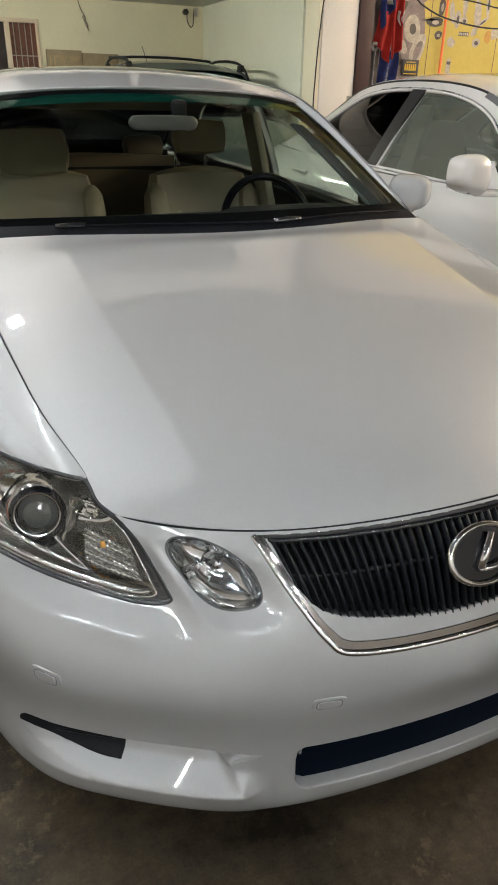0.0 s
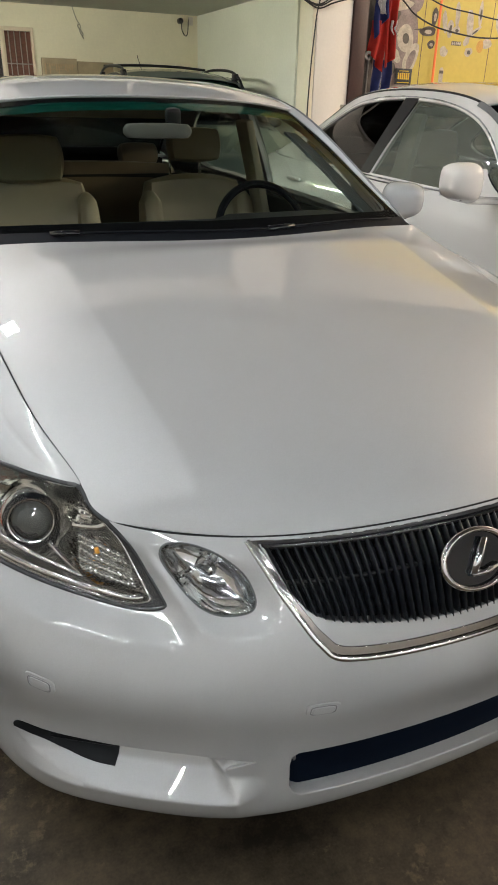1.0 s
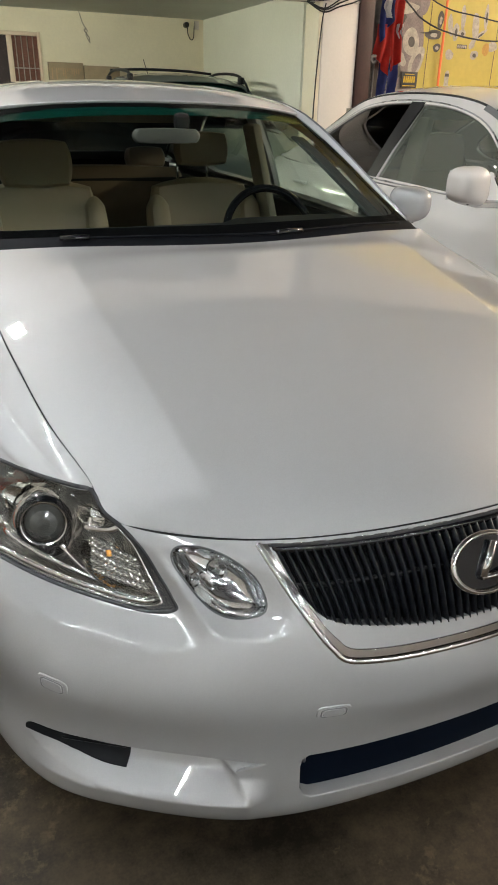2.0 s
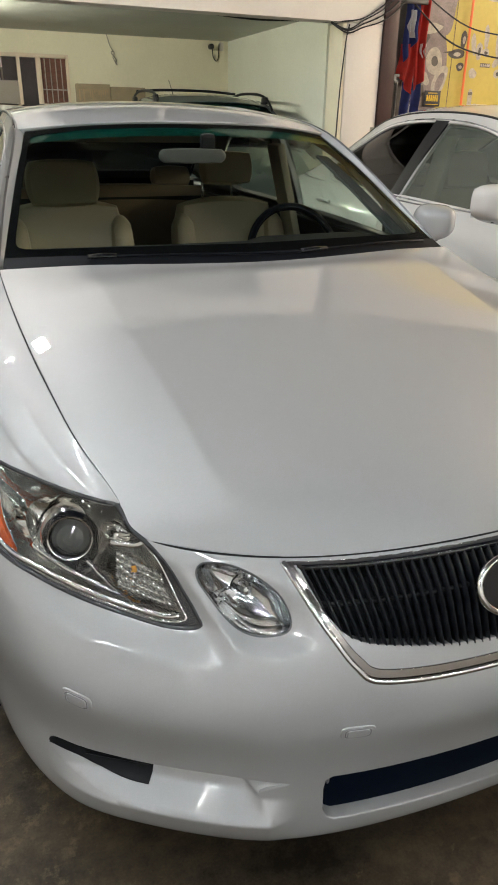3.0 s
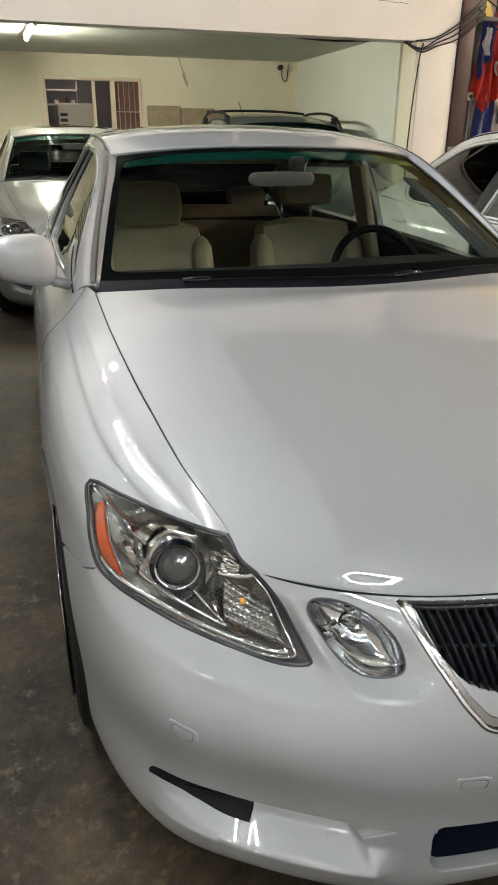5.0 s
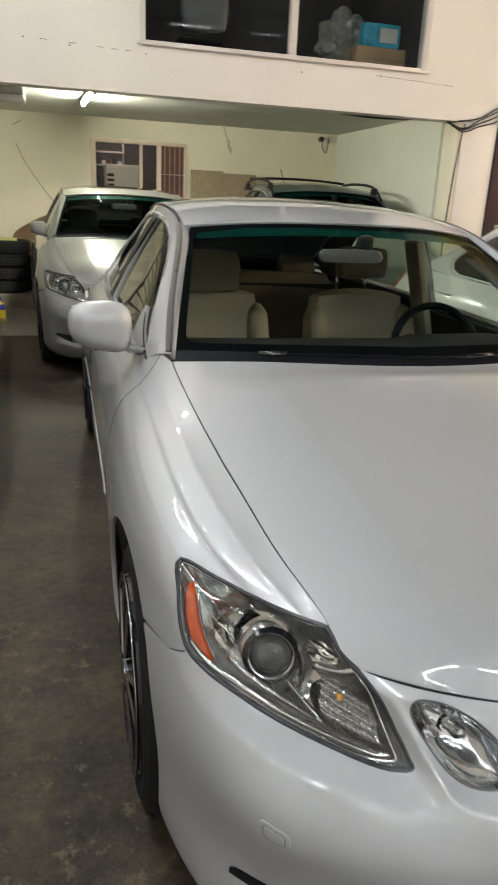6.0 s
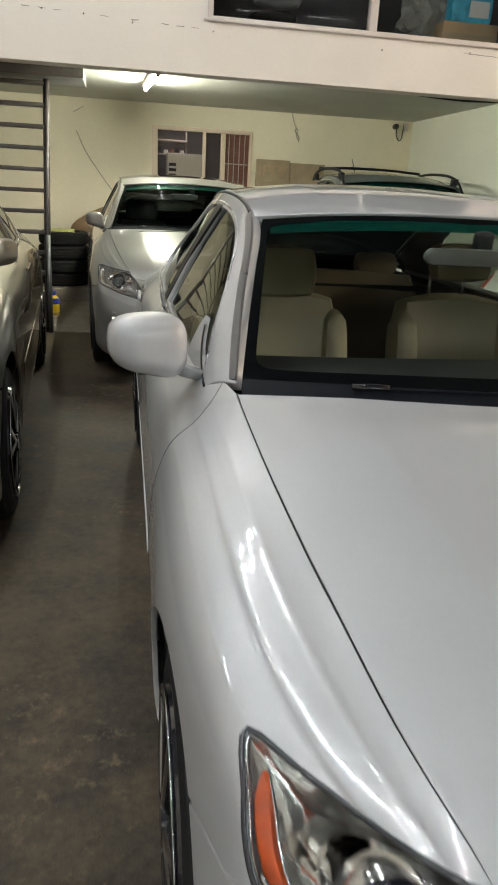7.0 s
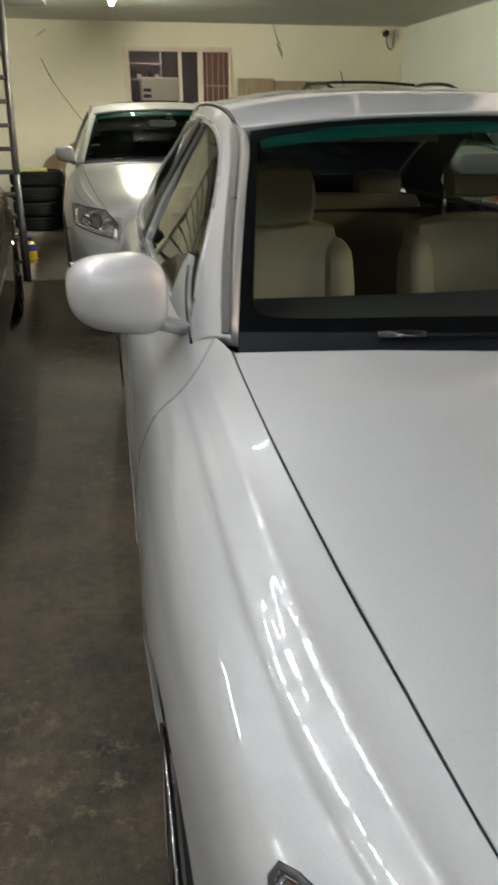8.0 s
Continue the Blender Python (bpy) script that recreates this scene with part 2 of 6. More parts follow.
BROWN_BLIND = varied("red_brown_blind", (0.15, 0.055, 0.035), rough=0.6, scale=14, spread=0.35, stretch=(1, 1, 6))
IRON_PALE = varied("painted_iron", (0.38, 0.33, 0.29), rough=0.5, scale=20, spread=0.2)
PALE_BOARD = varied("pale_board", (0.62, 0.57, 0.53), rough=0.5, scale=5, spread=0.1)
INK = plain("ink", (0.03, 0.03, 0.035), 0.6)
DARK_STEEL = varied("dark_painted_steel", (0.050, 0.042, 0.036), rough=0.45, scale=12, spread=0.4, bump=0.2, bump_scale=90)
MAROON = varied("maroon_steel", (0.045, 0.017, 0.014), rough=0.5, scale=5, spread=0.3, bump=0.2, bump_scale=60)
CARDBOARD = varied("cardboard", (0.38, 0.26, 0.15), rough=0.85, scale=5, spread=0.15, bump=0.15, bump_scale=90)
CARD_DULL = varied("dull_cardboard", (0.30, 0.235, 0.15), rough=0.85, scale=9, spread=0.18, bump=0.15, bump_scale=90)
DUCT = varied("grey_sheet_metal", (0.20, 0.20, 0.19), rough=0.5, metal=0.4, scale=5, spread=0.25)
CABLE = plain("black_cable", (0.018, 0.017, 0.016), 0.6)
CABLE_PALE = plain("pale_cable", (0.30, 0.27, 0.22), 0.6)
MURAL = varied("yellow_mural_print", (0.58, 0.45, 0.08), rough=0.55, scale=1.2, spread=0.12, bump=0.05, bump_scale=20)
MURAL_GREY = varied("purple_grey_print", (0.24, 0.19, 0.18), rough=0.55, scale=7, spread=0.5)
MURAL_PALE = varied("pale_grey_print", (0.46, 0.41, 0.33), rough=0.55, scale=18, spread=0.35)
MURAL_DARK = varied("dark_print", (0.085, 0.075, 0.06), rough=0.55, scale=18, spread=0.4)
MURAL_OCHRE = varied("ochre_print", (0.55, 0.30, 0.05), rough=0.55, scale=10, spread=0.3)
ORANGE = plain("orange_strap", (0.85, 0.17, 0.03), 0.5)
FLAG_RED = varied("red_cloth", (0.52, 0.035, 0.025), rough=0.85, scale=20, spread=0.15)
FLAG_BLUE = varied("blue_cloth", (0.035, 0.05, 0.20), rough=0.85, scale=20, spread=0.2)
FLAG_WHITE = varied("white_cloth", (0.7, 0.68, 0.66), rough=0.85, scale=20, spread=0.1)
YELLOW_PLASTIC = varied("yellow_plastic", (0.72, 0.48, 0.02), rough=0.35, scale=10, spread=0.08)
BLUE_PLASTIC = varied("blue_plastic", (0.02, 0.04, 0.25), rough=0.35, scale=10, spread=0.1)
CYAN_PACK = varied("cyan_printed_pack", (0.05, 0.36, 0.52), rough=0.35, scale=9, spread=0.6)
WRAP = pane("crumpled_plastic_wrap", (0.62, 0.62, 0.58), 1.0, 0.15, body=(0.5, 0.48, 0.44), solid=0.4)
COOL, WARM = (0.93, 0.975, 0.985), (1.0, 0.81, 0.62)
LED_GLOW = glow("led_glow", COOL, LED_POWER)
FLOOD_GLOW = glow("flood_glow", (1.0, 0.97, 0.93), FLOOD_POWER)
FILL_COOL = glow("fill_glow_cool", COOL, FILL_POWER * 2.8)
FILL_WARM = glow("fill_glow_warm", WARM, FILL_POWER * 34)
FILL_BOUNCE = glow("wall_bounce_glow", COOL, FILL_POWER * 4.2)
ROOM_GLOW = glow("room_fill_glow", (1.0, 0.85, 0.78), 60.0)
TUBE_GLOW = glow("tube_glow", (1.0, 1.0, 0.84), TUBE_POWER)

GREY_STEEL = varied("grey_steel", (0.16, 0.16, 0.16), rough=0.4, metal=0.6, scale=12, spread=0.3)
RAG = varied("yellow_green_rag", (0.42, 0.42, 0.14), rough=0.9, scale=14, spread=0.25)
# The pale veil in this glass stands for reflections and the lit cabin.
VEILED_GLASS = pane("grey_veiled_glass", (0.45, 0.48, 0.43), 0.7, body=(0.30, 0.33, 0.28), solid=0.3)

PILLAR_GREY = varied("dark_grey_pillar_plastic", (0.045, 0.055, 0.056), rough=0.6, spread=0.1)
MIRROR_BACK = varied("grey_cabin_plastic", (0.10, 0.098, 0.09), rough=0.5, spread=0.1)
INSERT_GREY = varied("dark_insert_plastic", (0.010, 0.011, 0.013), rough=0.45, spread=0.2, shine=0.12)
SCREEN_DARK = pane("shaded_windscreen_glass", (0.42, 0.52, 0.48), 0.03)
MOULDING = varied("grey_satin_moulding", (0.16, 0.16, 0.165), rough=0.3, metal=0.7, spread=0.15)

# ---------------------------------------------------------------- smooth surfaces and panels
def bend_matrix(n):
    """Second derivatives of the natural cubic spline through n even knots, as a matrix on the knot values."""
    a, b = np.eye(n), np.zeros((n, n))
    for i in range(1, n - 1):
        a[i, i - 1:i + 2] = (1, 4, 1)
        b[i, i - 1:i + 2] = (6, -12, 6)
    return np.linalg.solve(a, b)


def weights(t, n, k):
    t = np.asarray(t, float)
    i = np.clip(np.floor(t).astype(int), 0, n - 2)
    f = (t - i)[..., None]
    e = np.eye(n)
    g = 1 - f
    return g * e[i] + f * e[i + 1] + (g ** 3 - g) / 6 * k[i] + (f ** 3 - f) / 6 * k[i + 1]


class Skin:
    """A smooth surface through a net of points: rows along v, columns along s."""

    def __init__(self, rows, mirror=False):
        net = np.array(rows, float)
        if mirror:
            flip = net[:, :0:-1] * (-1, 1, 1)
            net = np.concatenate([flip, net], axis=1)
        self.net, (self.nv, self.ns, _) = net, net.shape
        self.kv, self.ks = bend_matrix(self.nv), bend_matrix(self.ns)
        self.mid = (self.ns - 1) // 2 if mirror else 0

    def at(self, s, v):
        s = np.clip(np.asarray(s, float) + self.mid, -0.2, self.ns - 0.8)
        v = np.clip(np.asarray(v, float), -0.2, self.nv - 0.8)
        return np.einsum("...i,...j,jic->...c", weights(s, self.ns, self.ks), weights(v, self.nv, self.kv), self.net)

    def normal(self, s, v, h=0.01):
        s, v = np.asarray(s, float), np.asarray(v, float)
        a = self.at(s + h, v) - self.at(s - h, v)
        b = self.at(s, v + h) - self.at(s, v - h)
        n = np.cross(a, b)
        return n / np.maximum(np.linalg.norm(n, axis=-1, keepdims=True), 1e-9)


# ---------------------------------------------------------------- the sedan's surfaces, metres, y back from the nose
# the girdle runs from the middle of the nose round the corner and along the side to the tail; rows from the sill up
G0 = [(0, 0.124, 0.137), (0.32, 0.144, 0.132), (0.51, 0.214, 0.132), (0.67, 0.314, 0.137), (0.774, 0.414, 0.147), (0.857, 0.624, 0.157), (0.885, 1, 0.18), (0.888, 1.48, 0.17), (0.885, 2.2, 0.16), (0.885, 3.2, 0.16), (0.89, 3.95, 0.18), (0.82, 4.42, 0.23), (0.55, 4.68, 0.25), (0, 4.76, 0.25)]
G1 = [(0, 0.069, 0.187), (0.33, 0.094, 0.187), (0.53, 0.159, 0.192), (0.7, 0.259, 0.202), (0.804, 0.359, 0.212), (0.887, 0.594, 0.222), (0.925, 1, 0.25), (0.923, 1.48, 0.25), (0.92, 2.2, 0.25), (0.92, 3.2, 0.25), (0.925, 3.95, 0.26), (0.86, 4.44, 0.3), (0.58, 4.73, 0.32), (0, 4.81, 0.32)]
G2 = [(0, 0.065, 0.34), (0.33, 0.095, 0.335), (0.53, 0.17, 0.335), (0.7, 0.275, 0.34), (0.809, 0.375, 0.35), (0.897, 0.6, 0.38), (0.938, 1, 0.4), (0.933, 1.48, 0.42), (0.93, 2.2, 0.43), (0.93, 3.2, 0.44), (0.935, 3.95, 0.45), (0.87, 4.45, 0.46), (0.6, 4.74, 0.46), (0, 4.825, 0.46)]
G3 = [(0, 0.045, 0.45), (0.308, 0.085, 0.44), (0.53, 0.155, 0.45), (0.7, 0.25, 0.465), (0.814, 0.36, 0.5), (0.899, 0.6, 0.53), (0.94, 1, 0.55), (0.938, 1.48, 0.58), (0.938, 2.2, 0.6), (0.94, 3.2, 0.62), (0.94, 3.95, 0.63), (0.875, 4.45, 0.62), (0.6, 4.745, 0.6), (0, 4.825, 0.6)]
G4 = [(0, 0.085, 0.55), (0.31, 0.125, 0.55), (0.53, 0.21, 0.555), (0.69, 0.315, 0.58), (0.804, 0.43, 0.63), (0.884, 0.63, 0.68), (0.93, 1, 0.7), (0.93, 1.47, 0.73), (0.932, 2.2, 0.75), (0.936, 3.2, 0.77), (0.93, 3.94, 0.78), (0.86, 4.43, 0.77), (0.58, 4.735, 0.75), (0, 4.82, 0.74)]
G5 = [(0, 0.125, 0.65), (0.33, 0.185, 0.635), (0.55, 0.285, 0.655), (0.67, 0.375, 0.69), (0.768, 0.49, 0.735), (0.85, 0.68, 0.785), (0.881, 1.02, 0.835), (0.885, 1.46, 0.87), (0.9, 2.2, 0.875), (0.904, 3.2, 0.89), (0.884, 3.93, 0.9), (0.796, 4.4, 0.89), (0.55, 4.7, 0.87), (0, 4.78, 0.87)]
G6 = [(0, 0.18, 0.714), (0.35, 0.245, 0.699), (0.590, 0.346, 0.7225), (0.627, 0.422, 0.764), (0.668, 0.58, 0.815), (0.7, 0.8, 0.868), (0.728, 1.1, 0.925), (0.747, 1.44, 0.993), (0.832, 2.2, 0.962), (0.836, 3.2, 0.982), (0.775, 3.93, 1), (0.66, 4.38, 1), (0.48, 4.64, 0.985), (0, 4.71, 0.98)]
# the bonnet, from its front edge back to the windscreen
B0 = [(0, 0.18, 0.714), (0.35, 0.245, 0.699), (0.590, 0.346, 0.7225)]
B1 = [(0, 0.29, 0.778), (0.36, 0.338, 0.762), (0.627, 0.422, 0.764)]
B2 = [(0, 0.53, 0.852), (0.375, 0.55, 0.838), (0.668, 0.58, 0.815)]
B3 = [(0, 0.8, 0.912), (0.39, 0.8, 0.898), (0.7, 0.8, 0.868)]
B4 = [(0, 1.07, 0.966), (0.4, 1.08, 0.954), (0.728, 1.1, 0.925)]
B5 = [(0, 1.28, 1.008), (0.41, 1.33, 1.01), (0.747, 1.44, 0.993)]
# the windscreen, from the bonnet up to the roof
W0 = [(0, 1.275, 1.010), (.41, 1.33, 1.012), (.737, 1.455, .998)]
W1 = [(0, 1.51, 1.152), (.385, 1.56, 1.142), (.688, 1.68, 1.114)]
W2 = [(0, 1.75, 1.277), (.36, 1.80, 1.264), (.634, 1.905, 1.238)]
W3 = [(0, 1.985, 1.374), (.34, 2.03, 1.366), (.582, 2.13, 1.340)]
# the roof, from the windscreen back
R0 = [(0, 1.995, 1.379), (.34, 2.04, 1.370), (.60, 2.14, 1.345)]
R1 = [(0, 2.35, 1.442), (.34, 2.38, 1.430), (.60, 2.42, 1.394)]
R2 = [(0, 2.90, 1.462), (.34, 2.90, 1.448), (.59, 2.90, 1.414)]
R3 = [(0, 3.35, 1.432), (.33, 3.33, 1.417), (.575, 3.30, 1.380)]
R4 = [(0, 3.62, 1.362), (.32, 3.60, 1.350), (.56, 3.55, 1.300)]
# rear window and boot
T0 = [(0, 3.63, 1.355), (.32, 3.61, 1.343), (.55, 3.56, 1.293)]
T1 = [(0, 3.93, 1.225), (.33, 3.90, 1.215), (.585, 3.82, 1.175)]
T2 = [(0, 4.20, 1.085), (.34, 4.17, 1.08), (.62, 4.06, 1.05)]
K0 = [(0, 4.21, 1.075), (.36, 4.18, 1.072), (.70, 4.05, 1.035)]
K1 = [(0, 4.46, 1.080), (.36, 4.43, 1.070), (.66, 4.36, 1.012)]
K2 = [(0, 4.70, 1.010), (.28, 4.685, 1.005), (.49, 4.63, .99)]
# the cabin's side, from the belt to the roof rail, front to back
S0 = [(.80, 1.60, .962), (.815, 1.95, .960), (.832, 2.30, .963), (.836, 2.80, .972), (.83, 3.30, .983), (.79, 3.75, .996), (.735, 4.15, 1.008)]
S1 = [(.775, 1.55, .990), (.765, 1.88, 1.085), (.735, 2.21, 1.170), (.728, 2.72, 1.198), (.72, 3.25, 1.195), (.70, 3.70, 1.150), (.675, 4.10, 1.07)]
S2 = [(.742, 1.49, 1.002), (.678, 1.80, 1.185), (.612, 2.13, 1.346), (.604, 2.65, 1.408), (.584, 3.25, 1.384), (.565, 3.65, 1.265), (.60, 4.05, 1.10)]
# ---------------------------------------------------------------- mesh helpers
def put(ob, material_, parent=None, label=""):
    ob.data.materials.append(material_)
    if parent is not None:
        ob.parent = parent
    if label:
        tagged(ob, label)
    return ob


def mesh_part(name, verts, faces, material_, parent=None, label="", normals=None, smooth=True):
    me = bpy.data.meshes.new(name)
    me.from_pydata([tuple(map(float, v)) for v in verts], [], [tuple(map(int, f)) for f in faces])
    if smooth:
        me.polygons.foreach_set("use_smooth", [True] * len(me.polygons))
    if normals is not None:
        me.normals_split_custom_set_from_vertices([tuple(map(float, q)) for q in normals])
    me.update()
    return put(new(name, me), material_, parent, label)


def part(name, bm, material_, parent=None, label="", smooth=False, angle=35):
    """Links a bmesh as one mesh object under a thing or under a part."""
    me = bpy.data.meshes.new(name)
    bmesh.ops.recalc_face_normals(bm, faces=bm.faces)
    if smooth:
        lim = radians(angle)
        for f in bm.faces:
            f.smooth = True
        for e in bm.edges:
            if len(e.link_faces) == 2 and e.calc_face_angle(0) > lim:
                e.smooth = False
    bm.to_mesh(me)
    bm.free()
    return put(new(name, me), material_, parent, label)


def thing(name, at, label, category, group="", kind="", turn=0):
    ob = new(name)
    ob.empty_display_size = 0.1
    ob.matrix_world = pose(*at, 0, 0, turn)
    return tagged(ob, label, category, group, kind)


def box(bm, x0, x1, y0, y1, z0, z1, bevel=0.0, seg=2, turn=None):
    r = bmesh.ops.create_cube(bm, size=1)
    vs = r["verts"]
    m = Matrix.Translation(((x0 + x1) / 2, (y0 + y1) / 2, (z0 + z1) / 2))
    if turn is not None:
        m = m @ turn
    m = m @ Matrix.Diagonal((abs(x1 - x0), abs(y1 - y0), abs(z1 - z0), 1))
    bmesh.ops.transform(bm, matrix=m, verts=vs)
    if bevel:
        es = list({e for v in vs for e in v.link_edges})
        bmesh.ops.bevel(bm, geom=es, offset=bevel, segments=seg, profile=0.5, affect="EDGES")
    return bm


def block(name, x0, x1, y0, y1, z0, z1, material_, parent=None, label="", bevel=0.0, seg=2, turn=None):
    return part(name, box(bmesh.new(), x0, x1, y0, y1, z0, z1, bevel, seg, turn), material_, parent, label, smooth=bevel > 0)


def lathe(profile, n=48, axis="x"):
    """Turns (radius, along) pairs round an axis."""
    bm = bmesh.new()
    rings = []
    for i in range(n):
        a = 2 * math.pi * i / n
        ring = []
        for r, h in profile:
            c, s = r * math.cos(a), r * math.sin(a)
            ring.append(bm.verts.new({"x": (h, c, s), "y": (c, h, s), "z": (c, s, h)}[axis]))
        rings.append(ring)
    for i in range(n):
        a, b = rings[i], rings[(i + 1) % n]
        for j in range(len(profile) - 1):
            bm.faces.new((a[j], a[j + 1], b[j + 1], b[j]))
    return bm


def tube(points, radius, closed=False, sides=8, flat=1.0, ups=None):
    """A rod along a line of points; flat squeezes it along the given up directions."""
    p = np.array(points, float)
    n = len(p)
    nxt, prv = (np.roll(p, -1, 0), np.roll(p, 1, 0)) if closed else (np.vstack([p[1:], p[-1:]]), np.vstack([p[:1], p[:-1]]))
    t = nxt - prv
    t /= np.maximum(np.linalg.norm(t, axis=1, keepdims=True), 1e-9)
    if ups is None:
        u = np.array((0.13, 0.21, 0.97)) - t * (t @ np.array((0.13, 0.21, 0.97)))[:, None]
    else:
        u = np.array(ups, float)
        u = u - t * (u * t).sum(1, keepdims=True)
    u /= np.maximum(np.linalg.norm(u, axis=1, keepdims=True), 1e-9)
    w = np.cross(t, u)
    verts, faces = [], []
    for i in range(n):
        for k in range(sides):
            a = 2 * math.pi * k / sides
            verts.append(p[i] + radius * (math.cos(a) * w[i] + flat * math.sin(a) * u[i]))
    for i in range(n if closed else n - 1):
        j = (i + 1) % n
        for k in range(sides):
            q = (k + 1) % sides
            faces.append((i * sides + k, i * sides + q, j * sides + q, j * sides + k))
    if not closed:
        faces += [tuple(range(sides))[::-1], tuple((n - 1) * sides + k for k in range(sides))]
    return verts, faces


def rod(name, points, radius, material_, parent=None, label="", **kw):
    return mesh_part(name, *tube(points, radius, **kw), material_, parent, label)


def curve(points, n=8, closed=False):
    """A smooth line through points, any number of coordinates."""
    p = np.array(points, float)
    if closed:
        p = np.vstack([p[-1:], p, p[:2]])
    else:
        p = np.vstack([2 * p[0] - p[1], p, 2 * p[-1] - p[-2]])
    out = []
    for i in range(1, len(p) - 2):
        for k in range(n):
            t = k / n
            a, b, c, d = p[i - 1:i + 3]
            out.append(0.5 * (2 * b + (c - a) * t + (2 * a - 5 * b + 4 * c - d) * t * t + (3 * b - a - 3 * c + d) * t ** 3))
    if not closed:
        out.append(p[-2])
    return np.array(out)


def line(a, b, n):
    """Even steps from a up to, but without, b."""
    return [np.array(a, float) + (np.array(b, float) - np.array(a, float)) * i / n for i in range(n)]


def inside(poly, pts):
    p, q = np.asarray(poly), np.roll(poly, -1, 0)
    x, y = pts[:, 0, None], pts[:, 1, None]
    cross = (p[:, 1] > y) != (q[:, 1] > y)
    d = np.where(np.abs(q[:, 1] - p[:, 1]) < 1e-12, 1e-12, q[:, 1] - p[:, 1])
    return (cross & (x < (q[:, 0] - p[:, 0]) * (y - p[:, 1]) / d + p[:, 0])).sum(1) % 2 == 1


def far_from(poly, pts, d):
    a, b = np.asarray(poly), np.roll(poly, -1, 0)
    ab = b - a
    keep = np.ones(len(pts), bool)
    for i in range(len(a)):
        t = np.clip(((pts - a[i]) @ ab[i]) / max(ab[i] @ ab[i], 1e-12), 0, 1)
        keep &= ((pts - a[i] - t[:, None] * ab[i]) ** 2).sum(1) > d * d
    return keep


def panel(name, skin, outline, material_, parent=None, label="", holes=(), grid=(0.12, 0.3), off=0.0, depth=0.014, lip=0.0025, gap=0.0):
    """A sheet cut out of a surface, with a rounded edge and turned-in rim; outline and holes lie in the surface's own (s, v)."""
    unit = np.array((1.0 / grid[0], 1.0 / grid[1]))
    loops = [np.asarray(outline, float) * unit] + [np.asarray(h, float) * unit for h in holes]
    lo, hi = loops[0].min(0), loops[0].max(0)
    gx, gy = np.meshgrid(np.arange(np.floor(lo[0]), hi[0] + 1), np.arange(np.floor(lo[1]), hi[1] + 1))
    pts = np.stack([gx.ravel(), gy.ravel()], 1)
    pts = pts[inside(loops[0], pts)]
    for lp in loops:
        pts = pts[far_from(lp, pts, 0.4)]
    for lp in loops[1:]:
        pts = pts[~inside(lp, pts)]
    verts, edges = [], []
    for lp in loops:
        k = len(verts)
        verts += [Vector(q) for q in lp]
        edges += [(k + i, k + (i + 1) % len(lp)) for i in range(len(lp))]
    verts += [Vector(q) for q in pts]
    cv, _, cf, *_ = delaunay_2d_cdt(verts, edges, [], 0, 1e-5)
    cv = np.array([tuple(q) for q in cv])
    cf = np.array([f for f in cf if len(f) == 3])
    mid = cv[cf].mean(1)
    keep = inside(loops[0], mid)
    for lp in loops[1:]:
        keep &= ~inside(lp, mid)
    a, b, c = cv[cf[:, 0]], cv[cf[:, 1]], cv[cf[:, 2]]
    area = (b[:, 0] - a[:, 0]) * (c[:, 1] - a[:, 1]) - (b[:, 1] - a[:, 1]) * (c[:, 0] - a[:, 0])
    cf = cf[keep & (np.abs(area) > 1e-7)]
    area = area[keep & (np.abs(area) > 1e-7)]
    cf[area < 0] = cf[area < 0][:, ::-1]
    used = np.unique(cf)
    back = -np.ones(len(cv), int)
    back[used] = np.arange(len(used))
    cf, sv = back[cf], cv[used] / unit
    nor = skin.normal(sv[:, 0], sv[:, 1])
    pos = skin.at(sv[:, 0], sv[:, 1]) + nor * off
    faces = [tuple(f) for f in cf]
    verts, normals = list(pos), list(nor)
    count = {}
    for f in faces:
        for i in range(3):
            count[(f[i], f[(i + 1) % 3])] = True
    rim = [(i, j) for i, j in count if (j, i) not in count]
    if depth:
        out = {}
        for i, j in rim:
            d = np.cross(pos[j] - pos[i], nor[i])
            d /= max(np.linalg.norm(d), 1e-9)
            for k in (i, j):
                out[k] = out.get(k, 0) + d
        low, deep = {}, {}
        for k, d in out.items():
            d = d / max(np.linalg.norm(d), 1e-9)
            low[k] = len(verts)
            verts.append(pos[k] - nor[k] * lip + d * (lip * 0.6 - gap))
            normals.append(d)
            deep[k] = len(verts)
            verts.append(pos[k] - nor[k] * depth + d * (lip * 0.6 - gap))
            normals.append(d)
        for i, j in rim:
            faces += [(j, i, low[i], low[j]), (low[j], low[i], deep[i], deep[j])]
    return mesh_part(name, verts, faces, material_, parent, label, normals)


def edge_of(skin, loop, off=0.0):
    """Places and normals along a line of (s, v)."""
    lp = np.asarray(loop, float)
    nor = skin.normal(lp[:, 0], lp[:, 1])
    return skin.at(lp[:, 0], lp[:, 1]) + nor * off, nor


def bead(name, skin, loop, radius, material_, parent=None, label="", off=0.0, closed=True, flat=0.7, sides=8):
    p, nor = edge_of(skin, loop, off)
    return mesh_part(name, *tube(p, radius, closed, sides, flat, nor), material_, parent, label)


def mirrored(loop):
    return [(-s, v) for s, v in reversed(list(map(tuple, loop)))]


def shrink(loop, k):
    lp = np.asarray(loop, float)
    return lp.mean(0) + (lp - lp.mean(0)) * k


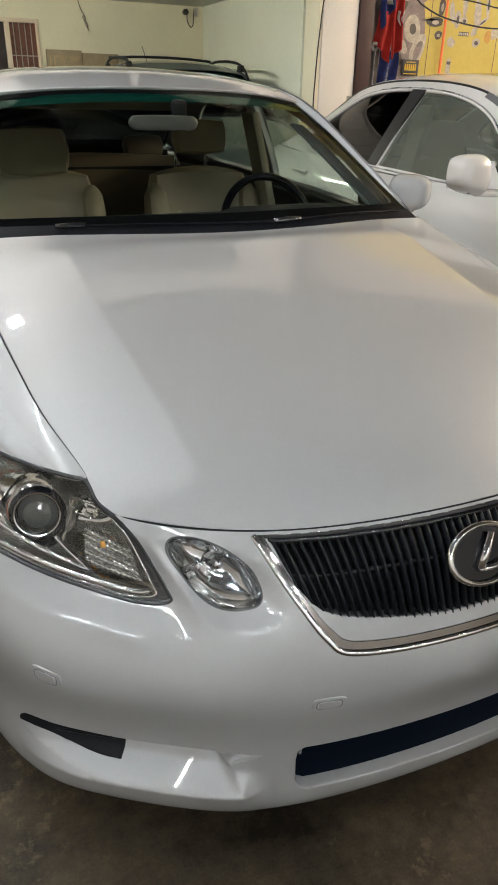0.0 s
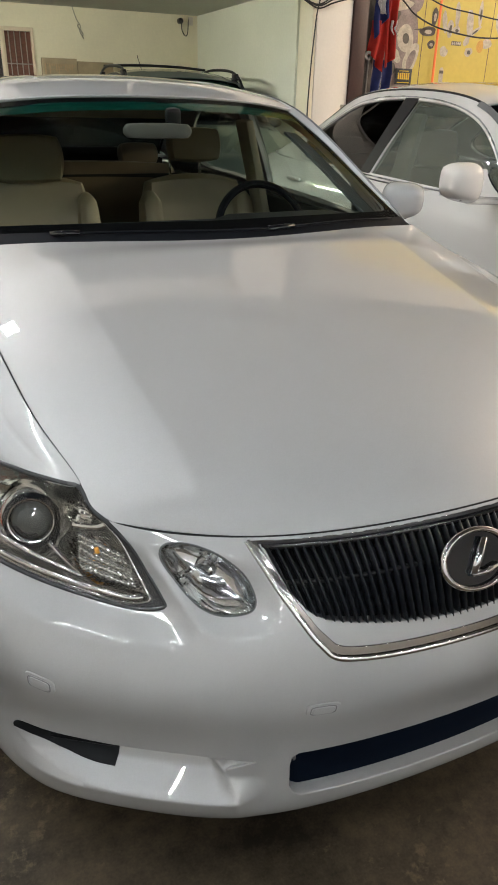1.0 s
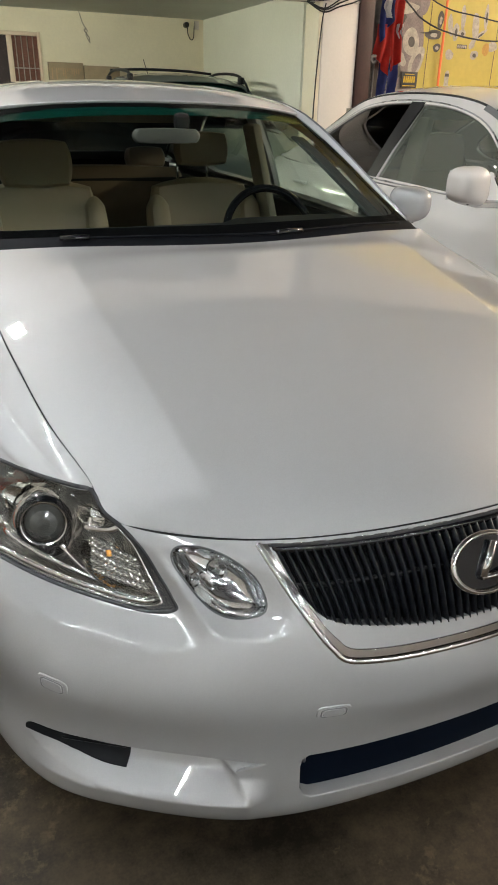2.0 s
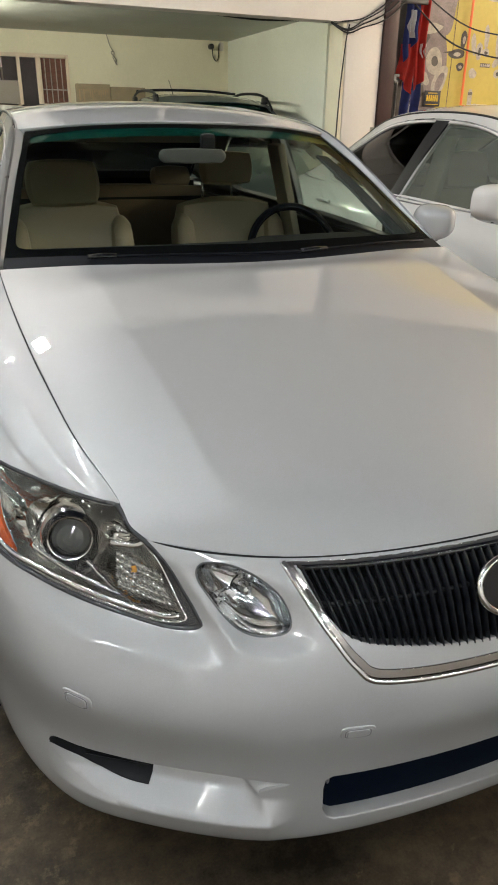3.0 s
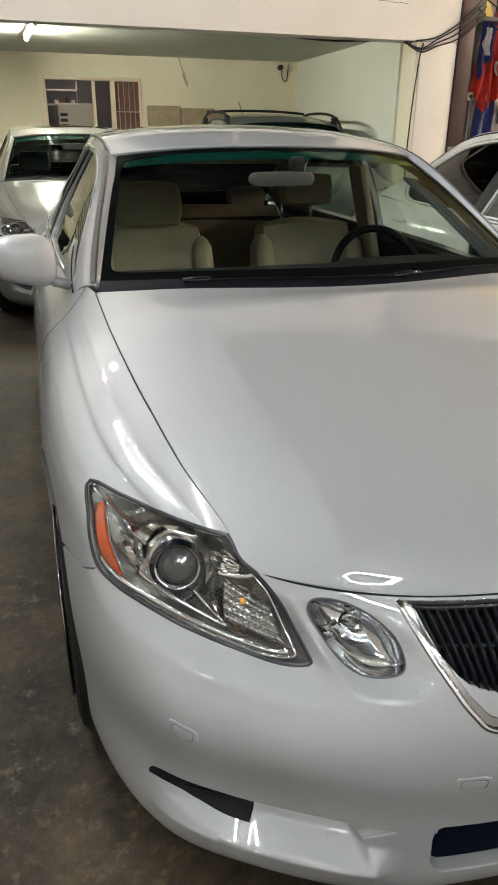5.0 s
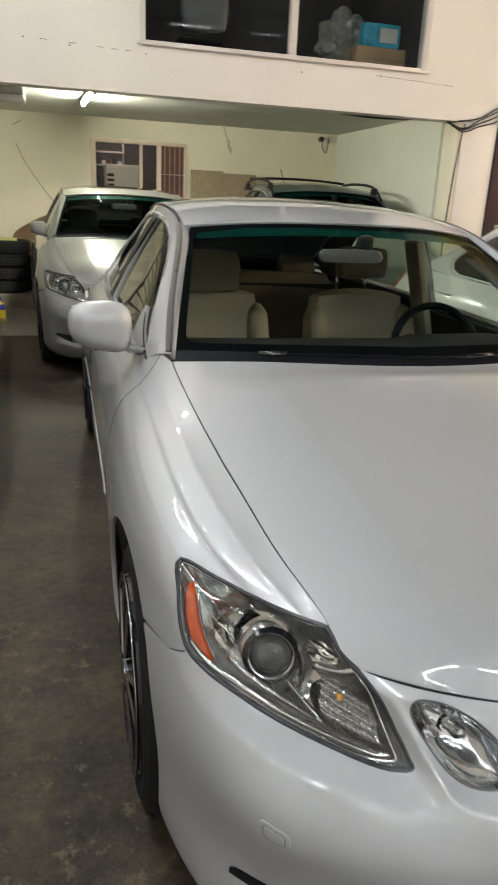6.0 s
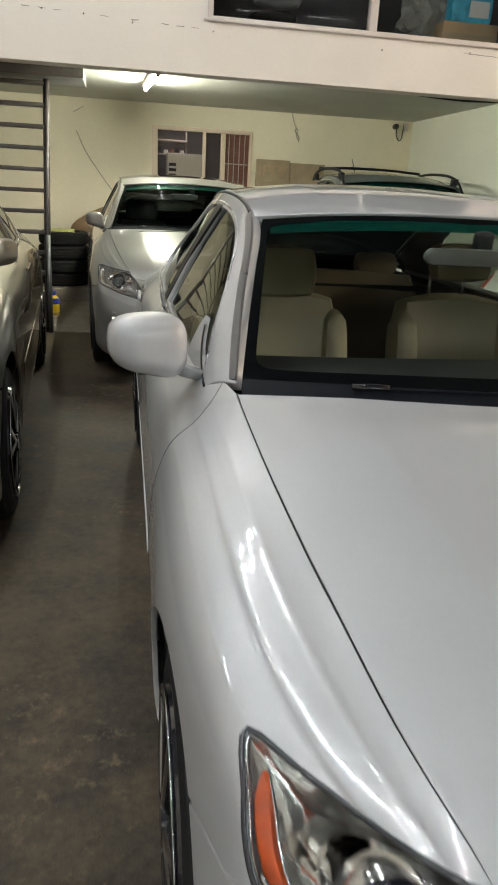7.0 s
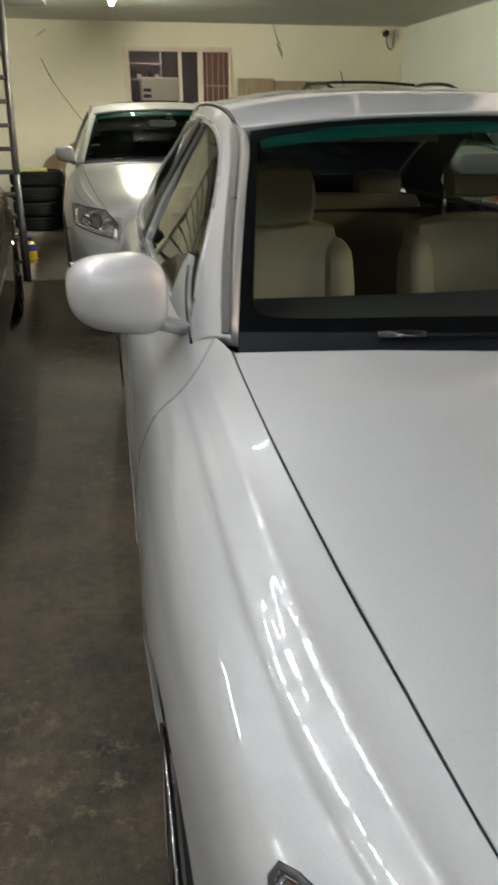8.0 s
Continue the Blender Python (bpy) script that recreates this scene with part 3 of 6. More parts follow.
def find(skin, y, z, s, v):
    """The (s, v) at which a surface has that y and z, from a first guess."""
    q = np.array((s, v), float)
    for _ in range(25):
        f = skin.at(*q)[1:] - (y, z)
        h = 1e-3
        jac = np.stack([(skin.at(q[0] + h, q[1])[1:] - (y, z) - f) / h, (skin.at(q[0], q[1] + h)[1:] - (y, z) - f) / h], 1)
        q = q - np.clip(np.linalg.solve(jac, f), -0.3, 0.3)
    return tuple(q)

# ---------------------------------------------------------------- the place
BACK, FRONT, RIGHT, LEFT, TOP = 11.21, 7.78, 2.92, -6.2, 5.45

floor = thing("floor", (0, 0, 0), "stained grey-brown concrete garage floor", "floor", kind="structure")
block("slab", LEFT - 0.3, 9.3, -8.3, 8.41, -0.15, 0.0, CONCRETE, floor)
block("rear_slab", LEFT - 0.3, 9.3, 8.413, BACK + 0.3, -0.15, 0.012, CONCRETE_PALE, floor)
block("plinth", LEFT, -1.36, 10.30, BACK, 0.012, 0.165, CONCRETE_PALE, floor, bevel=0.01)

back = thing("wall_back", (0, 0, 0), "pale cream painted back wall with scuffs", "wall", kind="structure")
WX0, WX1, WZ0, WZ1 = -0.62, 0.70, 1.15, 2.15
block("wall_panel", LEFT, WX0, BACK, BACK + 0.2, 0.0, 2.41, CREAM, back)
block("wall_panel", WX1, RIGHT, BACK, BACK + 0.2, 0.0, 2.41, CREAM, back)
block("wall_panel", WX0, WX1, BACK, BACK + 0.2, WZ1, 2.41, CREAM, back)
block("wall_panel", WX0, WX1, BACK, BACK + 0.2, 0.0, WZ0, CREAM, back)
w = thing("wall_recess", (0, 0, 0), "pale green-white side wall under the mezzanine", "wall", kind="structure")
block("wall_panel", RIGHT, RIGHT + 0.10, FRONT + 0.36, BACK + 0.2, 0.0, 2.41, PALE_GREEN, w)
c = thing("ceiling", (0, 0, 0), "grey-white underside of the mezzanine", "ceiling", kind="structure")
block("soffit", LEFT, RIGHT + 0.1, FRONT + 0.2, BACK + 0.2, 2.41, 2.60, SOFFIT, c)

front = thing("wall_facade", (0, 0, 0), "white plastered mezzanine front with a large window", "wall", kind="structure")
UX0, UX1, UZ0, UZ1 = -0.30, 2.47, 2.70, 5.15
for b in ((LEFT, UX0, 2.30, TOP), (UX1, 3.36, 2.30, TOP), (UX0, UX1, 2.30, UZ0), (UX0, UX1, UZ1, TOP)):
    block("wall_panel", b[0], b[1], FRONT, FRONT + 0.2, b[2], b[3], PLASTER, front)
rnd = random.Random(4)
for a, b in (((-1.75, 2.68), (-0.25, 2.625)), ((1.95, 2.635), (2.78, 2.605))):
    pts = [(a[0] + (b[0] - a[0]) * t, FRONT - 0.001, a[1] + (b[1] - a[1]) * t + rnd.uniform(-0.004, 0.004)) for t in np.linspace(0, 1, 26)]
    if a[0] < 0:
        for i in range(0, 24, 2):
            if rnd.random() < 0.75:
                rod("crack", pts[i:i + 2], rnd.uniform(0.0012, 0.003), CRACK, front, sides=4)
    else:
        rod("crack", pts, 0.0018, CRACK, front, sides=4)
for x, z in ((-1.60, 2.67), (-1.28, 2.66), (-0.9, 2.63), (-0.25, 2.62), (2.0, 2.64), (1.2, 2.60)):
    part("pock", lathe([(0.0005, -0.003), (0.006, -0.002), (0.008, 0.002)], 8, "y"), CRACK, front).location = (x, FRONT, z)
pil = thing("pillar", (0, 0, 0), "plastered pillar with a white corner trim", "pillar", kind="structure")
block("shaft", 2.96, 3.36, FRONT + 0.003, FRONT + 0.36, 0.0, 2.298, PLASTER, pil, bevel=0.008)
block("corner_trim", 2.912, 2.957, FRONT + 0.01, FRONT + 0.30, 0.0, 2.296, CREAM, pil, bevel=0.006)

# Unseen walls close the hall; wall_behind is made white as a light reflector.
for nm, b, m in (("wall_left", (LEFT - 0.2, LEFT, -8.2, BACK, 0.0, TOP), PLASTER_DULL), ("wall_right", (9.0, 9.2, -8.2, BACK, 0.0, TOP), PLASTER_DULL), ("wall_behind", (LEFT, 9.0, -8.2, -8.0, 0.0, TOP), BOUNCE_WHITE)):
    tagged(block(nm, *b, m), "unseen painted wall that closes the hall", "wall", kind="structure")
tagged(block("ceiling_hall", LEFT - 0.2, 9.2, -8.2, BACK + 0.2, TOP, TOP + 0.2, HALL_CEILING), "dark grey sheet ceiling of the hall", "ceiling", kind="structure")


def office(name, x0, x1, y0, y1, z0, z1, m, label):
    """A closed room behind a window."""
    r = thing(name, (0, 0, 0), label, "room", kind="structure")
    block("room_back", x0, x1, y1, y1 + 0.05, z0, z1, m, r)
    block("room_side", x0 - 0.05, x0, y0, y1 + 0.05, z0, z1, m, r)
    block("room_side", x1, x1 + 0.05, y0, y1 + 0.05, z0, z1, m, r)
    block("room_floor", x0 - 0.05, x1 + 0.05, y0, y1 + 0.05, z0 - 0.05, z0 - 0.002, m, r)
    block("room_top", x0 - 0.05, x1 + 0.05, y0, y1 + 0.05, z1 + 0.002, z1 + 0.05, m, r)
    return r


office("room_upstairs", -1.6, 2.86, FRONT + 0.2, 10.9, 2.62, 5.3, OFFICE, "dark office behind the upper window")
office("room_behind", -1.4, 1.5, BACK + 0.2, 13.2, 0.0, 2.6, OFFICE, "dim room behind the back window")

# back window: cream frame, two sliding leaves and a barred brown leaf
wn = thing("window_1", (0, 0, 0), "cream-framed sliding window with iron bars", "window", kind="structure")
for b in ((WX0, WX0 + 0.075, WZ0, WZ1), (WX1 - 0.035, WX1, WZ0, WZ1), (WX0 + 0.075, WX1 - 0.035, WZ1 - 0.045, WZ1), (WX0 + 0.075, WX1 - 0.035, WZ0, WZ0 + 0.05), (0.045, 0.085, WZ0 + 0.05, WZ1 - 0.045), (0.285, 0.345, WZ0 + 0.05, WZ1 - 0.045)):
    block("window_frame", b[0], b[1], BACK - 0.025, BACK + 0.06, b[2], b[3], FRAME_CREAM, wn, bevel=0.004)
for x0, x1 in ((WX0 + 0.075, 0.045), (0.085, 0.285)):
    block("pane", x0, x1, BACK + 0.02, BACK + 0.026, WZ0 + 0.05, WZ1 - 0.045, CLEAR_GLASS, wn).visible_shadow = False
block("brown_leaf", 0.345, WX1 - 0.035, BACK + 0.03, BACK + 0.05, WZ0 + 0.05, WZ1 - 0.045, BROWN_BLIND, wn, "red-brown blind behind iron bars")
for x in (0.395, 0.465, 0.535, 0.605):
    rod("bar", [(x, BACK + 0.008, WZ0 + 0.05), (x, BACK + 0.008, WZ1 - 0.045)], 0.007, IRON_PALE, wn)
rod("bar", [(0.345, BACK + 0.010, 1.74), (WX1 - 0.035, BACK + 0.010, 1.74)], 0.007, IRON_PALE, wn)
cab = thing("cabinet", (-0.16, 12.05, 0.0), "pale cabinet in the room behind", "cabinet")
block("body", -0.22, 0.28, -0.2, 0.25, 0.0, 1.86, PALE_BOARD, cab, bevel=0.01)
block("door", -0.215, 0.275, -0.215, -0.202, 0.05, 1.84, PALE_BOARD, cab, bevel=0.004)
for z in (1.55, 1.62, 1.69):
    block("notice_bar", -0.20, -0.10, -0.222, -0.217, z, z + 0.04, INK, cab)
rk = thing("wire_rack", (-0.30, 12.6, 0.0), "dark wire rack with jars in the room behind", "rack")
for z in (1.86, 2.05):
    block("shelf", -0.35, 0.25, -0.15, 0.15, z, z + 0.015, IRON_PALE, rk)
for i in range(7):
    block("jar", -0.33 + 0.08 * i, -0.275 + 0.08 * i, -0.05, 0.05, 1.875, 1.93 + 0.02 * (i % 3), (PALE_BOARD, BROWN_BLIND, INK)[i % 3], rk, bevel=0.006)
for x in (-0.34, 0.24):
    rod("upright", [(x, 0, 0), (x, 0, 2.3)], 0.012, IRON_PALE, rk)

# upper window
un = thing("window_2", (0, 0, 0), "white-framed upstairs office window", "window", kind="structure")
for b in ((UX0, UX0 + 0.045, UZ0, UZ1), (UX1 - 0.06, UX1, UZ0, UZ1), (UX0 + 0.045, UX1 - 0.06, UZ0, UZ0 + 0.03), (UX0 + 0.045, UX1 - 0.06, UZ1 - 0.05, UZ1), (1.06, 1.13, UZ0 + 0.03, UZ1 - 0.05), (UX0 + 0.045, 1.06, 3.85, 3.90), (1.13, UX1 - 0.06, 3.85, 3.90)):
    block("window_frame", b[0], b[1], FRONT - 0.02, FRONT + 0.06, b[2], b[3], FRAME_WHITE, un, bevel=0.004)
for x0, x1 in ((UX0 + 0.045, 1.06), (1.13, UX1 - 0.06)):
    for z0, z1 in ((UZ0 + 0.03, 3.85), (3.90, UZ1 - 0.05)):
        block("pane", x0, x1, FRONT + 0.02, FRONT + 0.026, z0, z1, CLEAR_GLASS, un).visible_shadow = False
block("window_sill", UX0 - 0.03, UX1 + 0.03, FRONT - 0.03, FRONT - 0.021, UZ0 - 0.012, UZ0 + 0.010, FRAME_WHITE, un, bevel=0.004)
# ---------------------------------------------------------------- the sedan
class Bonnet(Skin):
    """The bonnet with its raised middle between two soft creases."""

    def at(self, s, v):
        p = Skin.at(self, s, v)
        a = np.abs(np.asarray(s, float))
        soft = 0.5 * ((a - 1.3) + np.sqrt((a - 1.3) ** 2 + 0.010 ** 2))
        v = np.asarray(v, float) / 2
        fade = np.clip(v / 1.2, 0, 1) * np.clip((5 - v) / 0.8, 0, 1)
        p[..., 2] += 0.027 * (1 - soft / 0.7) * fade * fade * (3 - 2 * fade)
        return p


class Girdle(Skin):
    """The body side, hollowed a little round the lamps so that the bumper keeps a shoulder below them."""
    dent = None
    S0, V0, DS, DV = 0.6, 3.0, 0.012, 0.02

    def hollow(self, walls):
        """Tabulates the hollow: walls of (outline, depth, width)."""
        gs, gv = np.meshgrid(np.arange(self.S0, 5.4, self.DS), np.arange(self.V0, 6.3, self.DV), indexing="ij")
        a = np.stack([gs * 0.20, gv * 0.105], -1)
        table = np.zeros(gs.shape)
        for loop, deep, wide in walls:
            lp = loop * (0.20, 0.105)
            near, q = np.full(gs.shape, 9.0), np.roll(lp, -1, 0)
            for i in range(len(lp)):
                d = q[i] - lp[i]
                t = np.clip(((a - lp[i]) @ d) / max(d @ d, 1e-12), 0, 1)
                near = np.minimum(near, np.sqrt(((a - lp[i] - t[..., None] * d) ** 2).sum(-1)))
            f = np.clip(1 - near / wide, 0, 1)
            f = np.where(inside(lp, a.reshape(-1, 2)).reshape(gs.shape), 1.0, f)
            table = np.maximum(table, deep * f)
        for _ in range(4):
            q = np.pad(table, 1, mode="edge")
            table = (q[:-2, 1:-1] + q[2:, 1:-1] + q[1:-1, :-2] + q[1:-1, 2:] + 2 * q[1:-1, 1:-1]) / 6
        self.dent = table * np.clip((5.6 - gv) / 0.8, 0, 1) * np.clip((4.9 - gs) / 0.6, 0, 1)

    def at(self, s, v):
        p = Skin.at(self, s, v)
        a, w = np.abs(np.asarray(s, float)), np.asarray(v, float)
        soft = lambda t: np.where(t > 0, t * t * (3 - 2 * t) * 0.35 + t * 0.65, 0)
        outer = 0.008 * soft(np.clip(1 - np.abs(w - 5.03) / 0.5, 0, 1)) * np.clip((a - 4.75) / 0.5, 0, 1) * np.clip((7.6 - a) / 0.5, 0, 1)
        inner = (0.0022 * (np.tanh((w - 5.40) / 0.03) - np.tanh((w - 5.76) / 0.10)) + 0.0010 * np.exp(-((w - 5.70) / 0.035) ** 2)) * np.clip((a - 3.1) / 0.4, 0, 1) * np.clip((7.2 - a) / 1.2, 0, 1)
        lift = outer + inner
        # the shut line beside the bonnet runs straight to the windscreen's corner
        e = np.clip((a - 5) / 0.6, 0, 1)
        k = (a < 7) * e * e * (3 - 2 * e) * np.clip((w - 5.2) / 0.8, 0, 1)
        top = Skin.at(self, s, np.full_like(w, 6.0))
        yt = np.clip(top[..., 1], 0.8, 1.44)
        b0, b1, b2 = (yt - 1.1) * (yt - 1.44) / 0.192, (yt - 0.8) * (yt - 1.44) / -0.102, (yt - 0.8) * (yt - 1.1) / 0.2176
        p[..., 0] += k * np.sign(np.asarray(s, float)) * (0.700 * b0 + 0.728 * b1 + 0.747 * b2 - np.abs(top[..., 0]))
        p[..., 2] += k * (0.868 * b0 + 0.925 * b1 + 0.993 * b2 - top[..., 2])
        # the sharp edge of the lower lip
        ledge = np.where(w > 1.385, np.clip(1 - (w - 1.385) / 0.25, 0, 1), np.clip(1 - (1.385 - w) / 1.0, 0, 1) ** 2) * np.clip((a - 1.30) / 0.2, 0, 1) * np.clip((4.0 - a) / 1.0, 0, 1)
        p[..., 1] -= 0.022 * ledge
        p[..., 2] += 0.004 * ledge
        p[..., 0] += np.sign(np.asarray(s, float)) * (lift * 0.5 + 0.012 * ledge)
        p[..., 2] += lift * 0.8
        if self.dent is None:
            return p
        n, m = self.dent.shape
        x = np.clip((np.abs(np.asarray(s, float)) - self.S0) / self.DS, 0, n - 1.001)
        y = np.clip((np.asarray(v, float) - self.V0) / self.DV, 0, m - 1.001)
        i, j = x.astype(int), y.astype(int)
        f, g = x - i, y - j
        t = self.dent
        p[..., 1] += (t[i, j] * (1 - f) + t[i + 1, j] * f) * (1 - g) + (t[i, j + 1] * (1 - f) + t[i + 1, j + 1] * f) * g
        return p


TRAY_S = [1.30, 1.487, 1.60, 1.98, 2.615, 3.186, 3.645, 3.86, 3.95]
TRAY_LOW = [1.80, 1.385, 1.385, 1.385, 1.395, 1.475, 1.60, 1.74, 1.80]
TRAY_TOP = [1.87, 1.90, 1.92, 1.952, 1.940, 1.955, 1.962, 1.905, 1.86]


class Shelf(Girdle):
    """The tray in the bumper's lower corner: a ledge that runs inwards to a low upright face."""

    def at(self, s, v):
        sg, a, w = np.sign(np.asarray(s, float)), np.abs(np.asarray(s, float)), np.asarray(v, float)
        low, top = np.interp(a, TRAY_S, TRAY_LOW), np.interp(a, TRAY_S, TRAY_TOP)
        u = np.clip((w - low) / np.maximum(top - low, 0.05), 0, 1)
        corner = np.interp(w, [1.37, 1.40, 1.74, 1.80, 1.9], [1.48, 1.487, 1.62, 1.48, 1.30])
        e = np.clip((a - corner) / 0.16, 0, 1) * np.interp(a, [1.5, 2.2, 2.75, 3.4, 3.93], [1, 1, 0.75, 0.6, 0.0])
        e = e * e * (3 - 2 * e)
        in_ = np.where(u < 0.5, 1.1 * u, 0.55 + 0.9 * (u - 0.5))
        p = Girdle.at(self, s, v)
        lean = np.interp(a, [1.3, 2.5, 3.9], [0.2, 0.5, 0.8])
        p[..., 0] -= sg * 0.05 * e * in_ * lean
        p[..., 1] += 0.05 * e * in_ * np.sqrt(1 - lean * lean)
        return p


girdle = Girdle([G0, G1, G2, G3, G4, G5, G6], mirror=True)
shelf = Shelf([G0, G1, G2, G3, G4, G5, G6], mirror=True)
flat_bonnet = Skin([B0, B1, B2, B3, B4, B5], mirror=True)
steps = np.linspace(0, 5, 11)
bonnet = Bonnet([[tuple(flat_bonnet.at(0, v)), tuple(flat_bonnet.at(1, v)), tuple(girdle.at(2 + v, 6.0))] for v in steps], mirror=True)
screen = Skin([W0, W1, W2, W3], mirror=True)
roof_skin = Skin([R0, R1, R2, R3, R4], mirror=True)
tail_glass = Skin([T0, T1, T2], mirror=True)
boot = Skin([K0, K1, K2], mirror=True)
side_pos = Skin([S0, S1, S2])
side_neg = Skin([[(-x, y, z) for x, y, z in r][::-1] for r in (S0, S1, S2)])

LAMP = curve([(4.9, 5.02), (4.37, 5.26), (3.77, 5.47), (3.34, 5.70), (3.0, 5.93), (2.55, 5.96), (2.16, 5.935), (2.055, 5.52), (2.03, 4.92), (1.985, 4.52), (1.995, 4.35), (2.25, 4.26), (2.68, 4.26), (3.22, 4.23), (3.78, 4.17), (4.235, 4.07), (4.52, 4.06), (4.66, 4.25), (4.76, 4.65)], 4, True)
POD = curve([(1.751, 5.48), (1.628, 5.727), (1.471, 5.785), (1.353, 5.648), (1.277, 5.372), (1.235, 5.068), (1.241, 4.685), (1.289, 4.461), (1.388, 4.359), (1.547, 4.326), (1.671, 4.405), (1.755, 4.596), (1.808, 4.904), (1.817, 5.178)], 3, True)
CHROME_HALF = curve([(0, 3.665), (.3, 3.665), (.58, 3.668), (.80, 3.70), (.90, 3.76), (.95, 3.9), (1.01, 4.16), (1.076, 4.735), (1.104, 5.392), (1.115, 5.90)], 4)
GRILLE_HALF = curve([(0, 4.045), (.207, 4.05), (.542, 4.13), (.80, 4.24), (.90, 4.33), (.965, 4.46), (1.02, 4.781), (1.043, 5.274), (1.045, 5.80)], 4)
girdle.hollow(((LAMP[::2], 0.019, 0.042), (POD[::2], 0.015, 0.026)))
LOW_TOP, LOW_BOT = 1.94, 1.23
TRAY = np.array([tuple(p) for p in curve([(3.92, 1.80), (3.925, 1.86), (3.86, 1.91), (3.645, 1.965), (3.186, 1.955), (2.615, 1.94), (1.98, 1.955), (1.65, 1.925), (1.34, 1.872)], 5)] + line((1.36, 1.85), (1.62, 1.74), 5) + line((1.62, 1.74), (1.487, 1.385), 6) + line((1.487, 1.385), (2.5, 1.388), 14) + [tuple(p) for p in curve([(2.5, 1.388), (2.85, 1.42), (3.186, 1.475), (3.645, 1.60), (3.85, 1.72)], 5)])
INSERT = np.array([tuple(p) for p in curve([(3.87, 1.82), (3.85, 1.885), (3.64, 1.955), (3.186, 1.94), (2.625, 1.925)], 5)] + line((2.62, 1.90), (2.625, 1.575), 4) + [tuple(p) for p in curve([(2.64, 1.56), (2.9, 1.585), (3.265, 1.66), (3.65, 1.775)], 4)])
ARCH_Y, ARCH_Z, ARCH_R, BASE = 0.945, 0.345, 0.361, 2.85


ARCHES = {}


def arch(degrees, y=ARCH_Y, r=ARCH_R):
    """A point of the wheel arch, counted from its front end upwards and back."""
    if (degrees, y) in ARCHES:
        return ARCHES[(degrees, y)]
    a = radians(degrees)
    py, pz = y - r * math.cos(a), ARCH_Z + r * math.sin(a)
    cols = [0.6, 1.0, 1.48, 2.2, 3.2, 3.95, 4.45]
    ARCHES[(degrees, y)] = find(girdle, py, pz, float(np.interp(py, cols, range(5, 12))), float(np.interp(pz, [.2, .27, .38, .55, .70, .83, .95], range(7))))
    return ARCHES[(degrees, y)]


def both(half):
    """A loop closed over the car's middle, from its positive half."""
    return [tuple(p) for p in half] + [(-s, v) for s, v in reversed([tuple(p) for p in half]) if abs(s) > 1e-6]


def bowl(name, skin, loop, rings, material_, parent, label="", smooth=True):
    """A dish behind an outline: rings of (shrink, depth)."""
    verts, faces, n = [], [], len(loop)
    for k, d in rings:
        lp = shrink(loop, k)
        verts += list(skin.at(lp[:, 0], lp[:, 1]) - skin.normal(lp[:, 0], lp[:, 1]) * d)
    for r in range(len(rings) - 1):
        for i in range(n):
            j = (i + 1) % n
            faces.append((r * n + i, r * n + j, (r + 1) * n + j, (r + 1) * n + i))
    faces.append(tuple(range((len(rings) - 1) * n, len(rings) * n)))
    return mesh_part(name, verts, faces, material_, parent, label, smooth=smooth)


def cushion(x, y, z, w, d, h, r=0.05, tilt=0.0, puff=0.25):
    """A stuffed block: a cube pulled towards an ellipsoid."""
    bm = bmesh.new()
    bmesh.ops.create_cube(bm, size=2)
    bmesh.ops.subdivide_edges(bm, edges=bm.edges, cuts=7, use_grid_fill=True)
    for v in bm.verts:
        p = v.co
        q = Vector((p.x * math.sqrt(max(0, 1 - p.y ** 2 / 2 - p.z ** 2 / 2 + p.y ** 2 * p.z ** 2 / 3)), p.y * math.sqrt(max(0, 1 - p.z ** 2 / 2 - p.x ** 2 / 2 + p.z ** 2 * p.x ** 2 / 3)), p.z * math.sqrt(max(0, 1 - p.x ** 2 / 2 - p.y ** 2 / 2 + p.x ** 2 * p.y ** 2 / 3))))
        m = p.lerp(q, puff * 2.2)
        v.co = Vector((m.x * w / 2, m.y * d / 2, m.z * h / 2))
    bmesh.ops.transform(bm, matrix=pose(x, y, z, tilt), verts=bm.verts)
    return bm


def seat(car, x, y, head, leather):
    """A front seat; head gives the headrest's middle, width, height and thickness."""
    s = part("seat", cushion(x, y - 0.22, 0.56, 0.52, 0.54, 0.2), leather, car)
    part("backrest", cushion(x, y + 0.02, 0.77, 0.54, 0.17, 0.56, tilt=-14, puff=0.2), leather, s, smooth=True)
    for dx in (-0.235, 0.235):
        part("bolster", cushion(x + dx, y - 0.035, 0.76, 0.11, 0.17, 0.44, tilt=-14, puff=0.3), leather, s, smooth=True)
    part("headrest", cushion(head[0], y + 0.03, head[2], head[1], 0.10, head[3], tilt=-8, puff=0.2), leather, s, smooth=True)
    for dx in (-0.076, 0.076):
        rod("headrest_post", [(head[0] - 0.04 + dx, y + 0.045, 0.98), (head[0] - 0.04 + dx, y + 0.05, head[2])], 0.0065, CHROME, s)
    return s


